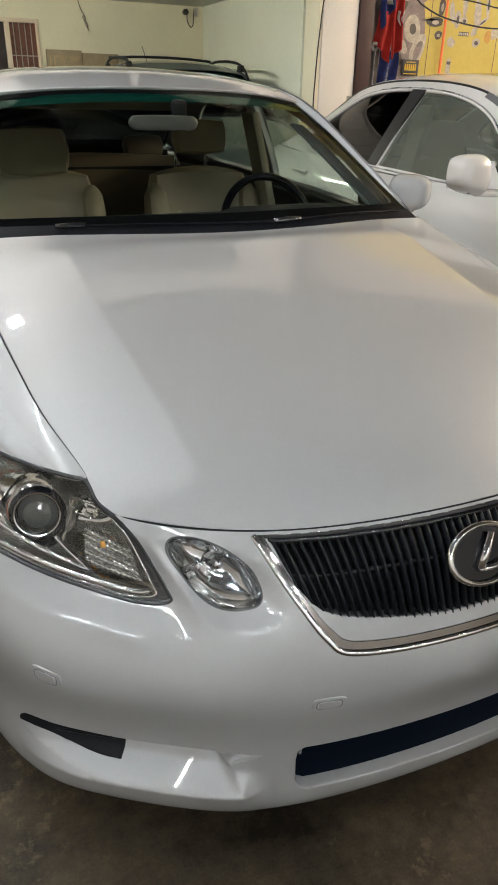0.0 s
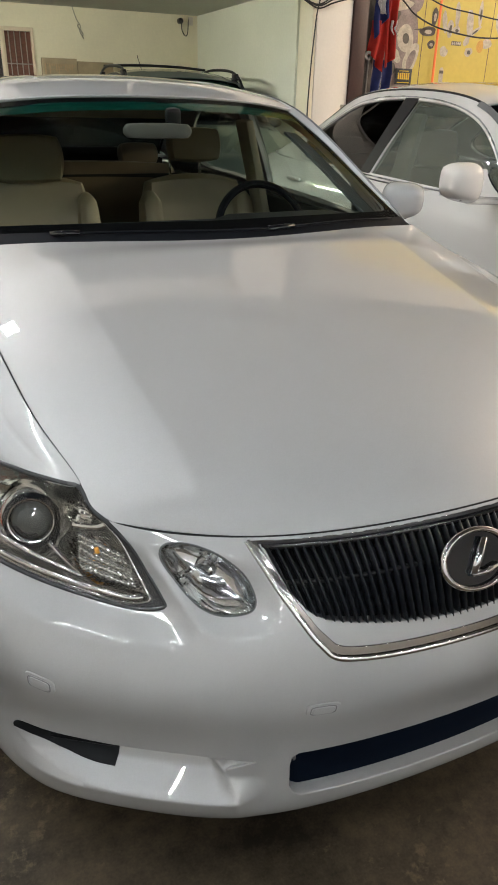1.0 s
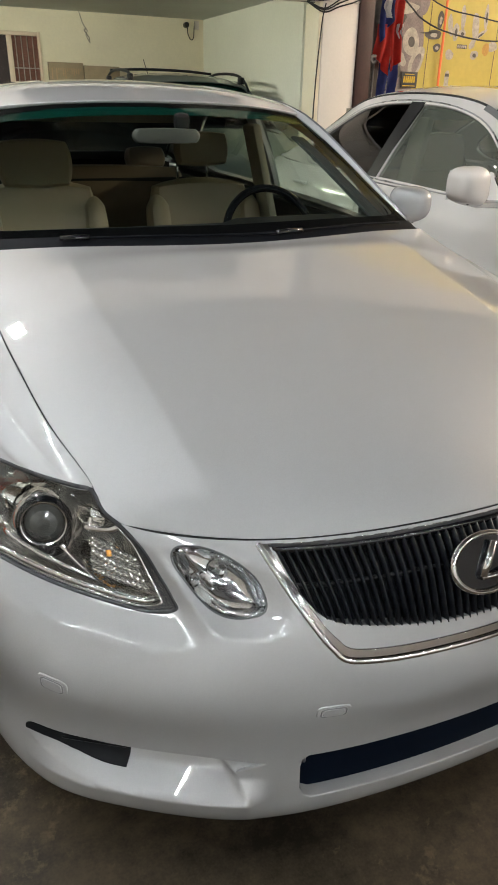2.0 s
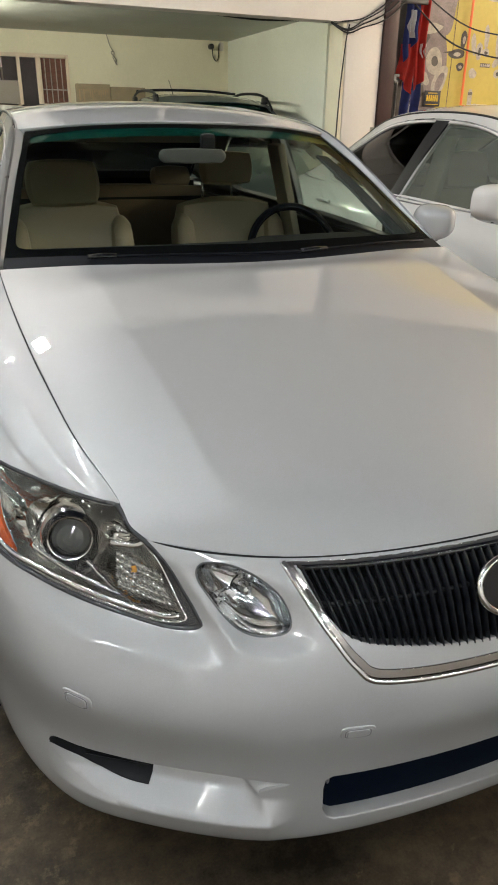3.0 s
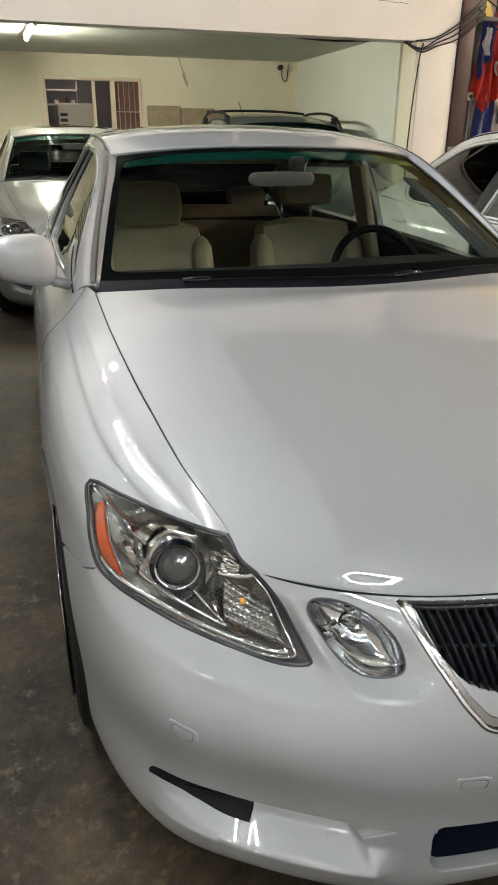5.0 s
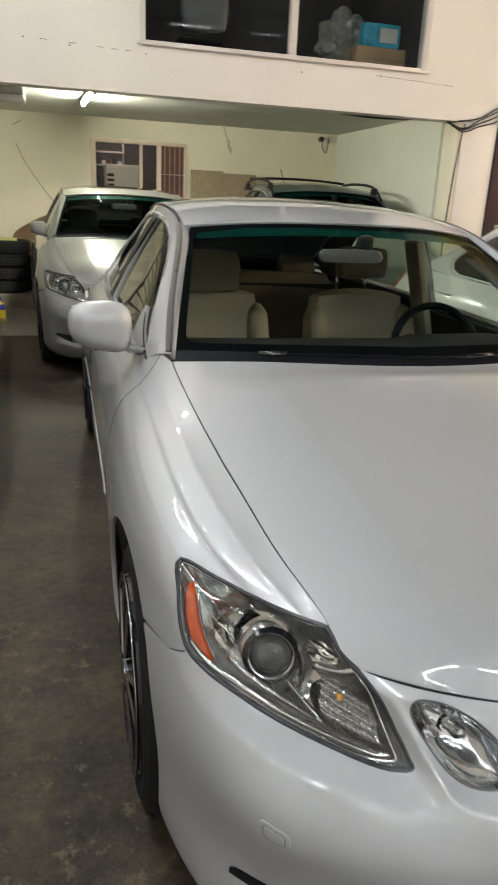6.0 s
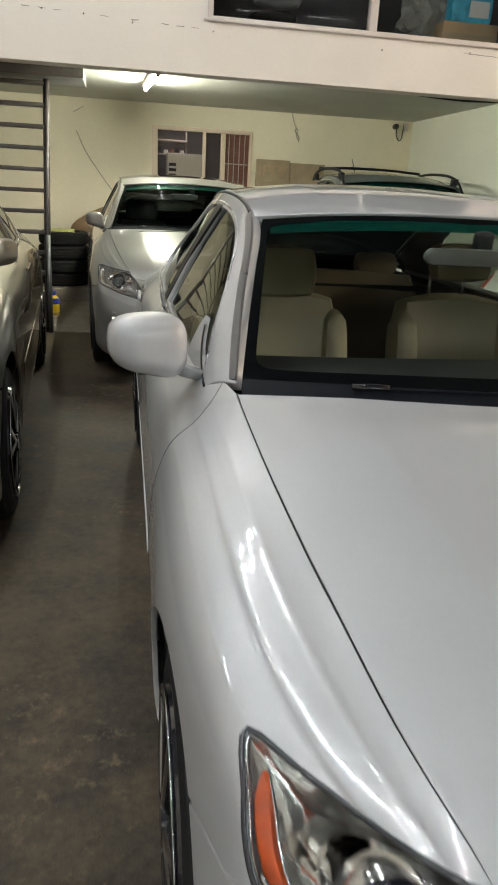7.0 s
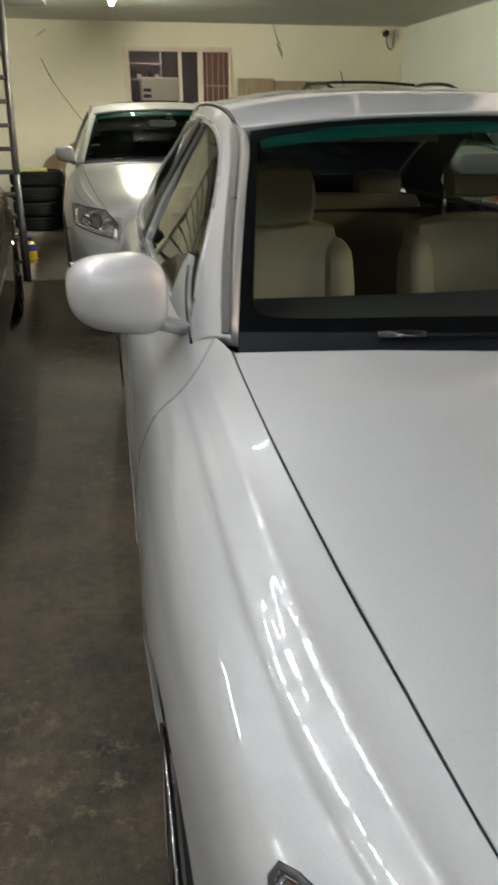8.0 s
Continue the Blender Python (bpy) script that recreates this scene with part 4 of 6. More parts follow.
def wheel(car, x, y, sign):
    """One wheel with its face at x."""
    w = part("wheel", lathe([(0.238, 0.0), (0.232, 0.012), (0.222, 0.016), (0.212, -0.02), (0.20, -0.18), (0.235, -0.195)], 56), ALLOY_BLACK, car)
    w.location, w.scale = (x, y, 0.328), (sign, 1, 1)
    part("tyre", lathe([(0.236, -0.004), (0.25, 0.002), (0.285, 0.004), (0.308, -0.004), (0.324, -0.026), (0.328, -0.05), (0.328, -0.17), (0.321, -0.2), (0.30, -0.222), (0.24, -0.21)], 56), RUBBER, w)
    rod("rim_lip", [(0.013, 0.236 * math.cos(a), 0.236 * math.sin(a)) for a in np.linspace(0, 2 * math.pi, 60, endpoint=False)], 0.0028, ALLOY, w, closed=True)
    part("brake_disc", lathe([(0.06, -0.09), (0.16, -0.09), (0.16, -0.11), (0.06, -0.11)], 32), SATIN, w)
    part("hub_cap", lathe([(0.001, 0.026), (0.03, 0.023), (0.036, -0.004), (0.062, -0.012), (0.066, -0.05)], 24), ALLOY_BLACK, w)
    for k in range(5):
        for off in (-13, 13):
            a = radians(72 * k + off + 90)
            a0 = radians(72 * k + off * 0.45 + 90)
            p0, p1 = np.array((0.022, 0.05 * math.cos(a0), 0.05 * math.sin(a0))), np.array((0.016, 0.226 * math.cos(a), 0.226 * math.sin(a)))
            t = (p1 - p0) / np.linalg.norm(p1 - p0)
            side = np.cross((1, 0, 0), t)
            bm = bmesh.new()
            rows = [[bm.verts.new(p + side * q + np.array((h, 0, 0))) for q, h in ((-wd, -0.035), (-wd, -0.004), (-wd * 0.6, 0.0), (wd * 0.6, 0.0), (wd, -0.004), (wd, -0.035))] for p, wd in ((p0, 0.011), ((p0 + p1) / 2, 0.011), (p1, 0.016))]
            for r0, r1 in zip(rows, rows[1:]):
                for i in range(5):
                    bm.faces.new((r0[i], r0[i + 1], r1[i + 1], r1[i]))
            part("spoke", bm, ALLOY if off > 0 else ALLOY_BLACK, w)
    for k in range(5):
        a = radians(72 * k + 54)
        part("wheel_nut", lathe([(0.001, 0.0), (0.008, 0.0), (0.009, -0.02)], 8), SATIN, w).location = (-0.012, 0.045 * math.cos(a), 0.045 * math.sin(a))
    return w


def door_mirror(car, sign, coat, out=0.937, size=1.0):
    """Painted shell on a short stalk, with the glass facing back."""
    bm = bmesh.new()
    bmesh.ops.create_uvsphere(bm, u_segments=40, v_segments=24, radius=1)
    for v in bm.verts:
        c = v.co
        f = lambda t, k: math.copysign(abs(t) ** k, t)
        x, y, z = f(c.x, 0.62), f(c.y, 0.8), f(c.z, 0.66)
        taper = 1.0 - 0.16 * x
        v.co = Vector((x * 0.095, max(y * 0.075, -1) if y < 0 else min(y * 0.075, 0.035), z * 0.074 * taper + 0.008 * x))
    m = part("door_mirror", bm, coat, car, smooth=True, angle=60)
    m.location, m.scale = (-out, 1.635, 1.058) if sign < 0 else (0.85, 1.655, 1.042), (sign, 1, 1)
    m.scale = (sign * size * (1.0 if sign < 0 else 0.84), size, size * (1.0 if sign < 0 else 0.9))
    m.rotation_euler = (0, 0, radians(-9 * sign if sign < 0 else -34))
    block("mirror_glass", -0.078, 0.078, 0.034, 0.038, -0.055, 0.058, MIRROR, m, bevel=0.0015)
    rod("mirror_stalk", [(-0.065, 0.005, -0.055), (-0.095, 0.02, -0.075), (-out + 0.80, 0.03, -0.09)], 0.03, coat, m, flat=0.55, sides=12, ups=[(0, 0, 1)] * 3)
    rod("mirror_seam", [(-0.07 + 0.012 * i, -0.035, -0.066) for i in range(9)], 0.0022, BLACK_PLASTIC, m)
    return m


def head_lamp(car, sign, marker=True):
    """Lens, dark bezel, projector, amber side marker and ribbed turn lamp."""
    loop = LAMP if sign > 0 else np.array(mirrored(LAMP))
    body = bowl("headlamp", girdle, loop, [(1.0, 0.004), (0.97, 0.02), (0.90, 0.055), (0.72, 0.075)], BEZEL, car, "clear-lensed headlamp with projector and amber side marker")
    panel("lens", girdle, shrink(loop, 0.985), LENS, body, grid=(0.15, 0.25), off=-0.001, depth=0.0).visible_shadow = False
    bead("gasket", girdle, loop, 0.0042, LAMP_RIM, body, flat=0.6, off=-0.001)
    hole = shrink(LAMP, 0.945) + np.array((0.055, 0.01))
    hole = hole if sign > 0 else np.array(mirrored(hole))
    panel("lamp_rim", girdle, shrink(loop, 0.99), LAMP_RIM, body, "dark grey lamp rim", holes=[hole], grid=(0.1, 0.15), off=-0.006, depth=0.006)
    bead("rim_line", girdle, hole, 0.0022, CHROME, body, off=-0.006)
    lower = [(4.50, 4.20), (4.24, 4.17), (3.78, 4.28), (3.22, 4.34), (2.68, 4.37), (2.30, 4.38), (2.16, 4.44)]
    for ln, r in ((lower, 0.006),):
        bead("chrome_strip", girdle, [(sign * s, v) for s, v in curve(ln, 5)], r, CHROME, body, closed=False, off=-0.004, flat=0.5)
    bead("marker_edge", girdle, [(sign * s, v) for s, v in curve([(4.68, 5.0), (4.50, 4.80), (4.36, 4.52), (4.16, 4.27)], 4)], 0.0022, CHROME, body, closed=False, off=-0.012)
    # Chrome beads added as bright streaks across the reflector.
    for pts, r in (([(3.22, 4.72), (3.0, 4.58), (2.78, 4.44)], 0.005), ([(2.36, 5.55), (2.60, 5.34), (3.0, 5.16)], 0.007), ([(4.0, 4.45), (3.6, 4.44), (3.2, 4.45), (2.8, 4.44)], 0.006)):
        bead("reflector_streak", girdle, [(sign * s, v) for s, v in curve(pts, 5)], r, CHROME, body, closed=False, off=-0.024, flat=0.6)
    amber = [(4.70, 4.86), (4.655, 4.96), (4.54, 4.74), (4.42, 4.46), (4.22, 4.21), (4.27, 4.115), (4.50, 4.215), (4.635, 4.48)]
    lp = curve(amber, 3, True)
    panel("amber_marker" if marker else "clear_marker", girdle, lp if sign > 0 else mirrored(lp), AMBER if marker else CHROME, body, "amber side marker" if marker else "clear side marker", grid=(0.08, 0.15), off=-0.009, depth=0.01)
    # reflector scoops round the projector
    for k, (s, v, rs, rv, d) in enumerate(((3.62, 4.90, 0.52, 0.50, 0.02), (2.62, 4.78, 0.33, 0.36, 0.018), (4.18, 4.66, 0.20, 0.22, 0.030), (2.95, 5.45, 0.25, 0.25, 0.025))):
        ring = [(sign * (s + rs * math.cos(a)), v + rv * math.sin(a)) for a in np.linspace(0, 2 * math.pi, 36, endpoint=False)]
        if sign < 0:
            ring = ring[::-1]
        bowl("reflector", girdle, ring, [(1.0, d), (0.93, d + 0.012), (0.7, d + 0.03), (0.35, d + 0.038)], REFLECTOR, body, smooth=k != 1)
    at, nor = girdle.at(sign * 3.60, 4.88), girdle.normal(sign * 3.60, 4.88)
    axis = Vector(nor) * 0.55 + Vector((0, -1, 0.12))
    turn = axis.to_track_quat("X", "Z").to_matrix().to_4x4()
    where = Matrix.Translation(Vector(at) - Vector(nor) * 0.052)
    p = part("projector", lathe([(0.036, 0.028), (0.043, 0.03), (0.050, 0.024), (0.052, 0.0), (0.056, -0.01)], 40), GLOSS_BLACK, body)
    p.matrix_basis = where @ turn
    b = part("projector_lens", lathe([(0.0005, 0.036), (0.012, 0.0345), (0.024, 0.030), (0.034, 0.020), (0.037, 0.008)], 40), GLASS_BALL, p)
    part("projector_shroud", lathe([(0.037, 0.018), (0.0385, 0.0305), (0.0405, 0.0312), (0.0415, 0.0)], 40), CHROME, p)
    part("projector_bezel", lathe([(0.0505, 0.022), (0.054, 0.018), (0.058, 0.008), (0.061, -0.012)], 40), BEZEL, p, smooth=True)
    for i in range(11):
        s0 = 2.24 + 0.055 * i
        v0, v1 = 4.50 + 0.004 * i, 4.98 + 0.012 * i
        for j in range(5 if marker else 1):
            n = 5 if marker else 1
            lean = 0.006 * math.sin(7.3 * i + 4.1 * j)
            q0, q1 = v0 + (v1 - v0) * j / n, v0 + (v1 - v0) * (j + 0.9) / n
            # A rib coloured amber stands for the bulb's glint through the clear plastic.
            bead("lamp_rib", girdle, [(sign * (s0 + 0.04 * j / n), q0), (sign * (s0 + 0.04 * (j + 0.5) / n + lean), (q0 + q1) / 2), (sign * (s0 + 0.04 * (j + 0.9) / n), q1)], 0.0055, AMBER_GLINT if marker and (3 * i + 5 * j) % 29 == 4 else CRYSTAL, body, closed=False, off=-0.022, flat=1.0, sides=4)
    return body


def inner_lamp(car, sign):
    loop = POD if sign > 0 else np.array(mirrored(POD))
    body = bowl("inner_headlamp", girdle, loop, [(1.0, 0.005), (0.985, 0.02), (0.93, 0.038), (0.8, 0.054), (0.6, 0.064), (0.3, 0.070)], POD_MIRROR, car, "almond-shaped inner headlamp with clear lens")
    panel("lens", girdle, shrink(loop, 0.985), LENS, body, grid=(0.08, 0.2), off=-0.001, depth=0.0).visible_shadow = False
    bead("lamp_seal", girdle, loop, 0.0035, GREY_PLASTIC, body, flat=0.6, off=-0.002)
    at, nor = girdle.at(sign * 1.50, 5.05), girdle.normal(sign * 1.50, 5.05)
    cap = part("bulb_shield", lathe([(0.0005, 0.022), (0.008, 0.020), (0.013, 0.01), (0.014, -0.02)], 20), CHROME, body)
    cap.matrix_basis = Matrix.Translation(Vector(at) - Vector(nor) * 0.05) @ Vector((-sign * 0.1, -1, 0.35)).to_track_quat("X", "Z").to_matrix().to_4x4()
    return body


def sedan(label, at, coat, face=True, glass=None, leather=None, screen_glass=None, name="car", fine=1.0, turn=0, scale=(1, 1, 1), rear_glass=None, mirror_out=0.937, mirror_size=1.0):
    """A four-door saloon, nose at its origin, standing along +y."""
    glass, leather, screen_glass = glass or SIDE_GLASS, leather or LEATHER, screen_glass or SCREEN_GLASS
    car = thing(name, at, label, "car", turn=turn)
    car.scale = scale
    g = lambda a, b: (a * fine, b * fine)
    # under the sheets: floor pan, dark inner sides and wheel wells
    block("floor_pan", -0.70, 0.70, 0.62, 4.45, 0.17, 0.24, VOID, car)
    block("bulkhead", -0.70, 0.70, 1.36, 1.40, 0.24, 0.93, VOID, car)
    block("rear_shelf", -0.66, 0.66, 3.62, 4.25, 0.94, 0.97, TRIM_GREY, car)
    for sg in (1, -1):
        for y in (ARCH_Y, ARCH_Y + BASE):
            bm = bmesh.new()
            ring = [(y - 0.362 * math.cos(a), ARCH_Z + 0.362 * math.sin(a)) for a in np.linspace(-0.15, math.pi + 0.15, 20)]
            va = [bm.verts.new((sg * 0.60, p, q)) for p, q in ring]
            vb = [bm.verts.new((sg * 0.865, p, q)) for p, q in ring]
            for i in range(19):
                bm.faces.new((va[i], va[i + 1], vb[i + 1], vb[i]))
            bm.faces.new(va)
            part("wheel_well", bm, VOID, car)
            wheel(car, sg * (0.912 if y < 2 else 0.93), y - 0.015, sg)
    # front bumper
    ends = [arch(a) for a in np.linspace(-24, 48, 10)]
    half = line((0, 0.02), (ends[0][0], 0.02), 24) + ends + [(4.82, 3.74), (4.62, 3.93)] + [tuple(p) for p in LAMP[16 * 4:10 * 4 - 1:-1]] + [tuple(p) for p in LAMP[10 * 4 - 1:6 * 4 - 1:-1]] + line((2.10, 5.955), (0, 5.955), 16) + [(0, 5.955)]
    half = [p for i, p in enumerate(half) if i == 0 or np.linalg.norm(np.array(p) - np.array(half[i - 1])) > 0.01]
    outline = [tuple(p) for p in half] + [(-s, v) for s, v in [tuple(p) for p in reversed(half)] if s > 0.01]
    low = [(s, LOW_BOT - 0.02 * math.cos(s)) for s in np.linspace(0, 1.0, 8)] + [(1.06, LOW_BOT + 0.06), (1.092, LOW_BOT + 0.18), (1.093, LOW_TOP - 0.2), (1.08, LOW_TOP - 0.05), (1.03, LOW_TOP)] + [(s, LOW_TOP - 0.01 * (1 - s)) for s in np.linspace(0.95, 0, 8)]
    chrome_loop = both(list(CHROME_HALF) + line((1.05, 5.92), (0, 5.92), 10) + [(0, 5.92)])
    grille_loop = both(list(GRILLE_HALF) + line((1.0, 5.84), (0, 5.84), 10) + [(0, 5.84)])
    low_loop = both(low)
    holes = [POD, mirrored(POD), chrome_loop, low_loop, TRAY, mirrored(TRAY)] if face else []
    panel("front_bumper", girdle, outline, coat, car, holes=holes, grid=g(0.045, 0.07), depth=0.028, lip=0.004)
    if face:
        for sg in (1, -1):
            lp = TRAY if sg > 0 else mirrored(TRAY)
            tray = panel("bumper_tray", shelf, lp, coat, car, grid=(0.05, 0.035), depth=0.0)
            # Black bead puts in the shade below the overhanging edge.
            bead("tray_edge_shade", girdle, [(sg * q, float(np.interp(q, TRAY_S, TRAY_TOP)) - 0.004) for q in np.linspace(1.75, 2.62, 20)], 0.003, SLAT_BLACK, tray, closed=False, off=-0.006, sides=6)
            lp = INSERT if sg > 0 else mirrored(INSERT)
            panel("side_insert", shelf, lp, INSERT_GREY, tray, "dark grey plastic insert", grid=(0.08, 0.04), off=0.004, depth=0.010, lip=0.002)
            for v in (1.73, 1.82):
                bead("insert_rib", shelf, [(sg * q, v + 0.03 * (q - 2.65) / 0.9) for q in np.linspace(2.66, 3.40, 12)], 0.0022, INSERT_GREY, tray, closed=False, off=0.005, sides=6)
            for s, v in ((3.355, 2.989), (0.992, 2.948)):
                w, h = (0.17, 0.10) if s > 2 else (0.105, 0.10)
                lp = [(sg * (s + w * math.copysign(abs(math.cos(a)) ** 0.45, math.cos(a))), v + h * math.copysign(abs(math.sin(a)) ** 0.45, math.sin(a))) for a in np.linspace(0, 2 * math.pi, 32, endpoint=False)]
                lp = lp if sg > 0 else lp[::-1]
                ring = panel("parking_sensor", girdle, lp, coat, car, grid=(0.05, 0.05), off=0.003, depth=0.006, lip=0.003)
                bead("sensor_gap", girdle, shrink(lp, 0.78), 0.0011, SHADOW_GREY, ring, off=0.0035, sides=5)
                panel("sensor_face", girdle, shrink(lp, 0.62), coat, ring, grid=(0.05, 0.05), off=0.0055, depth=0.004, lip=0.003)
            head_lamp(car, sg, coat == PEARL)
            inner_lamp(car, sg)
        # grille: dark backing, upright slats, painted apron, chrome surround and badge
        grille = panel("grille", girdle, shrink(grille_loop, 1.02), SLAT_BLACK, car, "black upright-slatted grille with chrome surround", grid=(0.12, 0.3), off=-0.05, depth=0.0)
        panel("grille_apron", girdle, chrome_loop, coat, grille, holes=[grille_loop], grid=(0.06, 0.12), off=-0.006, depth=0.05)
        bott, top = np.array(GRILLE_HALF), 5.84
        for i in range(-22, 23):
            s = i * 0.0465
            v0 = float(np.interp(abs(s), bott[:33, 0], bott[:33, 1])) - 0.05
            vs = np.linspace(v0, top + 0.04, 6)
            bead("slat", girdle, [(s, v) for v in vs], 0.0030, SLAT_GLOSS, grille, closed=False, off=-0.017, flat=4.2, sides=6)
        for v in (5.0,):
            bead("crossbar", girdle, [(s, v) for s in np.linspace(-1.03, 1.03, 24)], 0.005, BLACK_PLASTIC, grille, closed=False, off=-0.024, flat=1.6)
        inner_loop = np.array(chrome_loop) * (0.957, 1.0)
        inner_loop[:, 1] = 5.905 - (5.92 - inner_loop[:, 1]) * 0.925
        panel("surround_band", girdle, chrome_loop, DARK_CHROME, grille, "dark chrome band round the grille", holes=[inner_loop], grid=(0.05, 0.1), off=-0.002, depth=0.006)
        bead("chrome_surround", girdle, [(-s, v) for s, v in reversed([tuple(p) for p in CHROME_HALF]) if s > 0] + [tuple(p) for p in CHROME_HALF], 0.0055, CHROME, grille, closed=False, off=0.0, flat=0.5, sides=10)
        bead("grille_top_bar", girdle, [(s, 5.915) for s in np.linspace(-1.11, 1.11, 30)], 0.0085, LAMP_RIM, grille, closed=False, off=-0.008, flat=0.6)
        bead("grille_top_shadow_bar", girdle, [(s, 5.80) for s in np.linspace(-1.05, 1.05, 30)], 0.009, GLOSS_BLACK, grille, closed=False, off=-0.012, flat=0.8)
        at0, n0 = girdle.at(0, 4.93), girdle.normal(0, 4.93)
        badge = part("badge", lathe([(0.0005, 0.004), (0.058, 0.004), (0.062, -0.004)], 40), GLOSS_BLACK, grille, "oval chrome badge on dark ground")
        badge.matrix_basis = Matrix.Translation(Vector(at0) + Vector(n0) * 0.006) @ Vector(n0).to_track_quat("X", "Z").to_matrix().to_4x4() @ Matrix.Diagonal((1, 1.16, 0.84, 1))
        ring = [(0.006, 0.062 * math.cos(a), 0.062 * math.sin(a)) for a in np.linspace(0, 2 * math.pi, 48, endpoint=False)]
        rod("badge_ring", ring, 0.0062, CHROME, badge, closed=True, sides=10)
        rod("badge_bar", [(0.008, 0.016, 0.042), (0.009, 0.0, 0.0), (0.008, -0.012, -0.028)], 0.008, CHROME, badge, sides=8)
        rod("badge_bar", [(0.008, -0.014, -0.028), (0.009, 0.012, -0.030), (0.008, 0.036, -0.022)], 0.007, CHROME, badge, sides=8)
        intake = panel("lower_intake", girdle, shrink(low_loop, 1.05), NAVY_MESH, car, "dark lower air intake", grid=(0.15, 0.3), off=-0.026, depth=0.0)
        for sg in (1, -1):
            bead("tow_clip", girdle, [(sg * 1.04, 1.80), (sg * 1.04, 1.70)], 0.004, SATIN, intake, closed=False, off=-0.02)
    else:
        for sg in (1, -1):
            head_lamp(car, sg)
    # bonnet
    rim_b = line((-1.99, 0.05), (1.99, 0.05), 40) + line((1.99, 0.05), (1.992, 9.95), 60) + line((1.992, 9.95), (-1.992, 9.95), 40) + line((-1.992, 9.95), (-1.99, 0.05), 60)
    # Black beads stand in for the dark gap round the bonnet.
    bead("nose_gap", girdle, [(q, 5.985) for q in np.linspace(-2.1, 2.1, 70)], 0.0035, BLACK_PLASTIC, car, closed=False, off=-0.0045, flat=0.8)
    panel("bonnet", bonnet, rim_b, coat, car, grid=g(0.03, 0.20), depth=0.022, lip=0.004)
    for sg in (1, -1):
        bead("bonnet_gap", girdle, [(sg * q, 5.995) for q in np.linspace(2.9, 7.0, 60)], 0.0026, BLACK_PLASTIC, car, closed=False, off=-0.0045, flat=0.8)
        loop = lambda pts: [tuple(p) for p in pts] if sg > 0 else mirrored(pts)
        # fender
        fr = [arch(a) for a in np.linspace(200, 50, 26)]
        lamp_edge = [tuple(p) for p in LAMP[16 * 4:]] + [tuple(p) for p in LAMP[:17]]
        out = [(7.14, 1.02)] + line((7.05, 1.02), (fr[0][0], max(fr[0][1], 0.9)), 3) + fr + [(4.84, 3.76), (4.64, 3.95)] + lamp_edge + line((3.04, 5.98), (7.0, 5.98), 40) + line((7.0, 5.98), (7.17, 5.975), 4) + [tuple(p) for p in curve([(7.17, 5.97), (7.03, 5.6), (6.97, 5.2), (7.02, 4.0), (7.13, 2.0), (7.14, 1.05)], 6)]
        panel("fender", girdle, loop(out[::-1]), coat, car, grid=g(0.08, 0.03), depth=0.012, lip=0.003)
        # doors
        front = [tuple(p) for p in curve([(7.145, 1.05), (7.135, 2.0), (7.025, 4.0), (6.975, 5.2), (7.035, 5.6), (7.175, 5.97)], 6)] + line((7.21, 5.975), (8.60, 5.975), 16) + line((8.60, 5.975), (8.62, 1.05), 14) + line((8.62, 1.05), (7.15, 1.05), 14)
        d = panel("front_door", girdle, loop(front[::-1]), coat, car, grid=g(0.12, 0.2), depth=0.02, lip=0.004)
        bead("door_gap", girdle, [(sg * q, v) for q, v in curve([(7.1725, 5.97), (7.0325, 5.6), (6.9725, 5.2), (7.0225, 4.0), (7.13, 2.0)], 8)], 0.0015, SLAT_BLACK, d, closed=False, off=-0.0004, sides=6)
        rear = line((8.63, 1.05), (8.61, 5.975), 14) + line((8.61, 5.975), (9.62, 5.975), 12) + [tuple(p) for p in curve([(9.62, 5.97), (9.55, 4.8), (9.36, 3.6), (9.27, 2.2), (9.25, 1.05)], 6)] + line((9.2, 1.05), (8.63, 1.05), 8)
        d2 = panel("rear_door", girdle, loop(rear[::-1]), coat, car, grid=g(0.12, 0.2), depth=0.02, lip=0.004)
        for dd, s in ((d, 8.38), (d2, 9.38)):
            p, nn = edge_of(girdle, [(sg * (s + 0.02 * k), 4.95) for k in range(-6, 7)], 0.018)
            mesh_part("door_handle", *tube(p, 0.011, False, 8, 0.7, nn), coat, dd)
            bead("body_moulding", girdle, [(sg * q, 2.6) for q in np.linspace(s - 1.2 if s < 9 else s - 0.72, s + 0.2 if s < 9 else s - 0.12, 20)], 0.008, coat, dd, closed=False, off=0.0, flat=0.5)
        sill = line((6.62, 0.03), (9.42, 0.03), 24) + line((9.42, 0.03), (9.42, 1.02), 5) + line((9.42, 1.02), (6.62, 1.02), 24) + line((6.62, 1.02), (6.62, 0.03), 5)
        panel("sill", girdle, loop(sill), coat, car, grid=g(0.15, 0.25), depth=0.02, lip=0.004)
        # rear quarter and rear bumper
        ra = [arch(a, ARCH_Y + BASE) for a in np.linspace(-20, 200, 28)]
        q = [(9.26, 1.06)] + ra + line((ra[-1][0] + 0.02, 1.06), (11.0, 1.06), 4) + line((11.0, 1.06), (11.0, 3.2), 6) + line((11.0, 3.2), (12.98, 3.2), 12) + line((12.98, 3.2), (12.98, 5.97), 8) + line((12.98, 5.97), (9.63, 5.975), 30) + [tuple(p) for p in curve([(9.63, 5.97), (9.56, 4.8), (9.37, 3.6), (9.28, 2.2), (9.26, 1.2)], 6)]
        panel("quarter_panel", girdle, loop(q), coat, car, grid=g(0.14, 0.25), depth=0.02, lip=0.004)
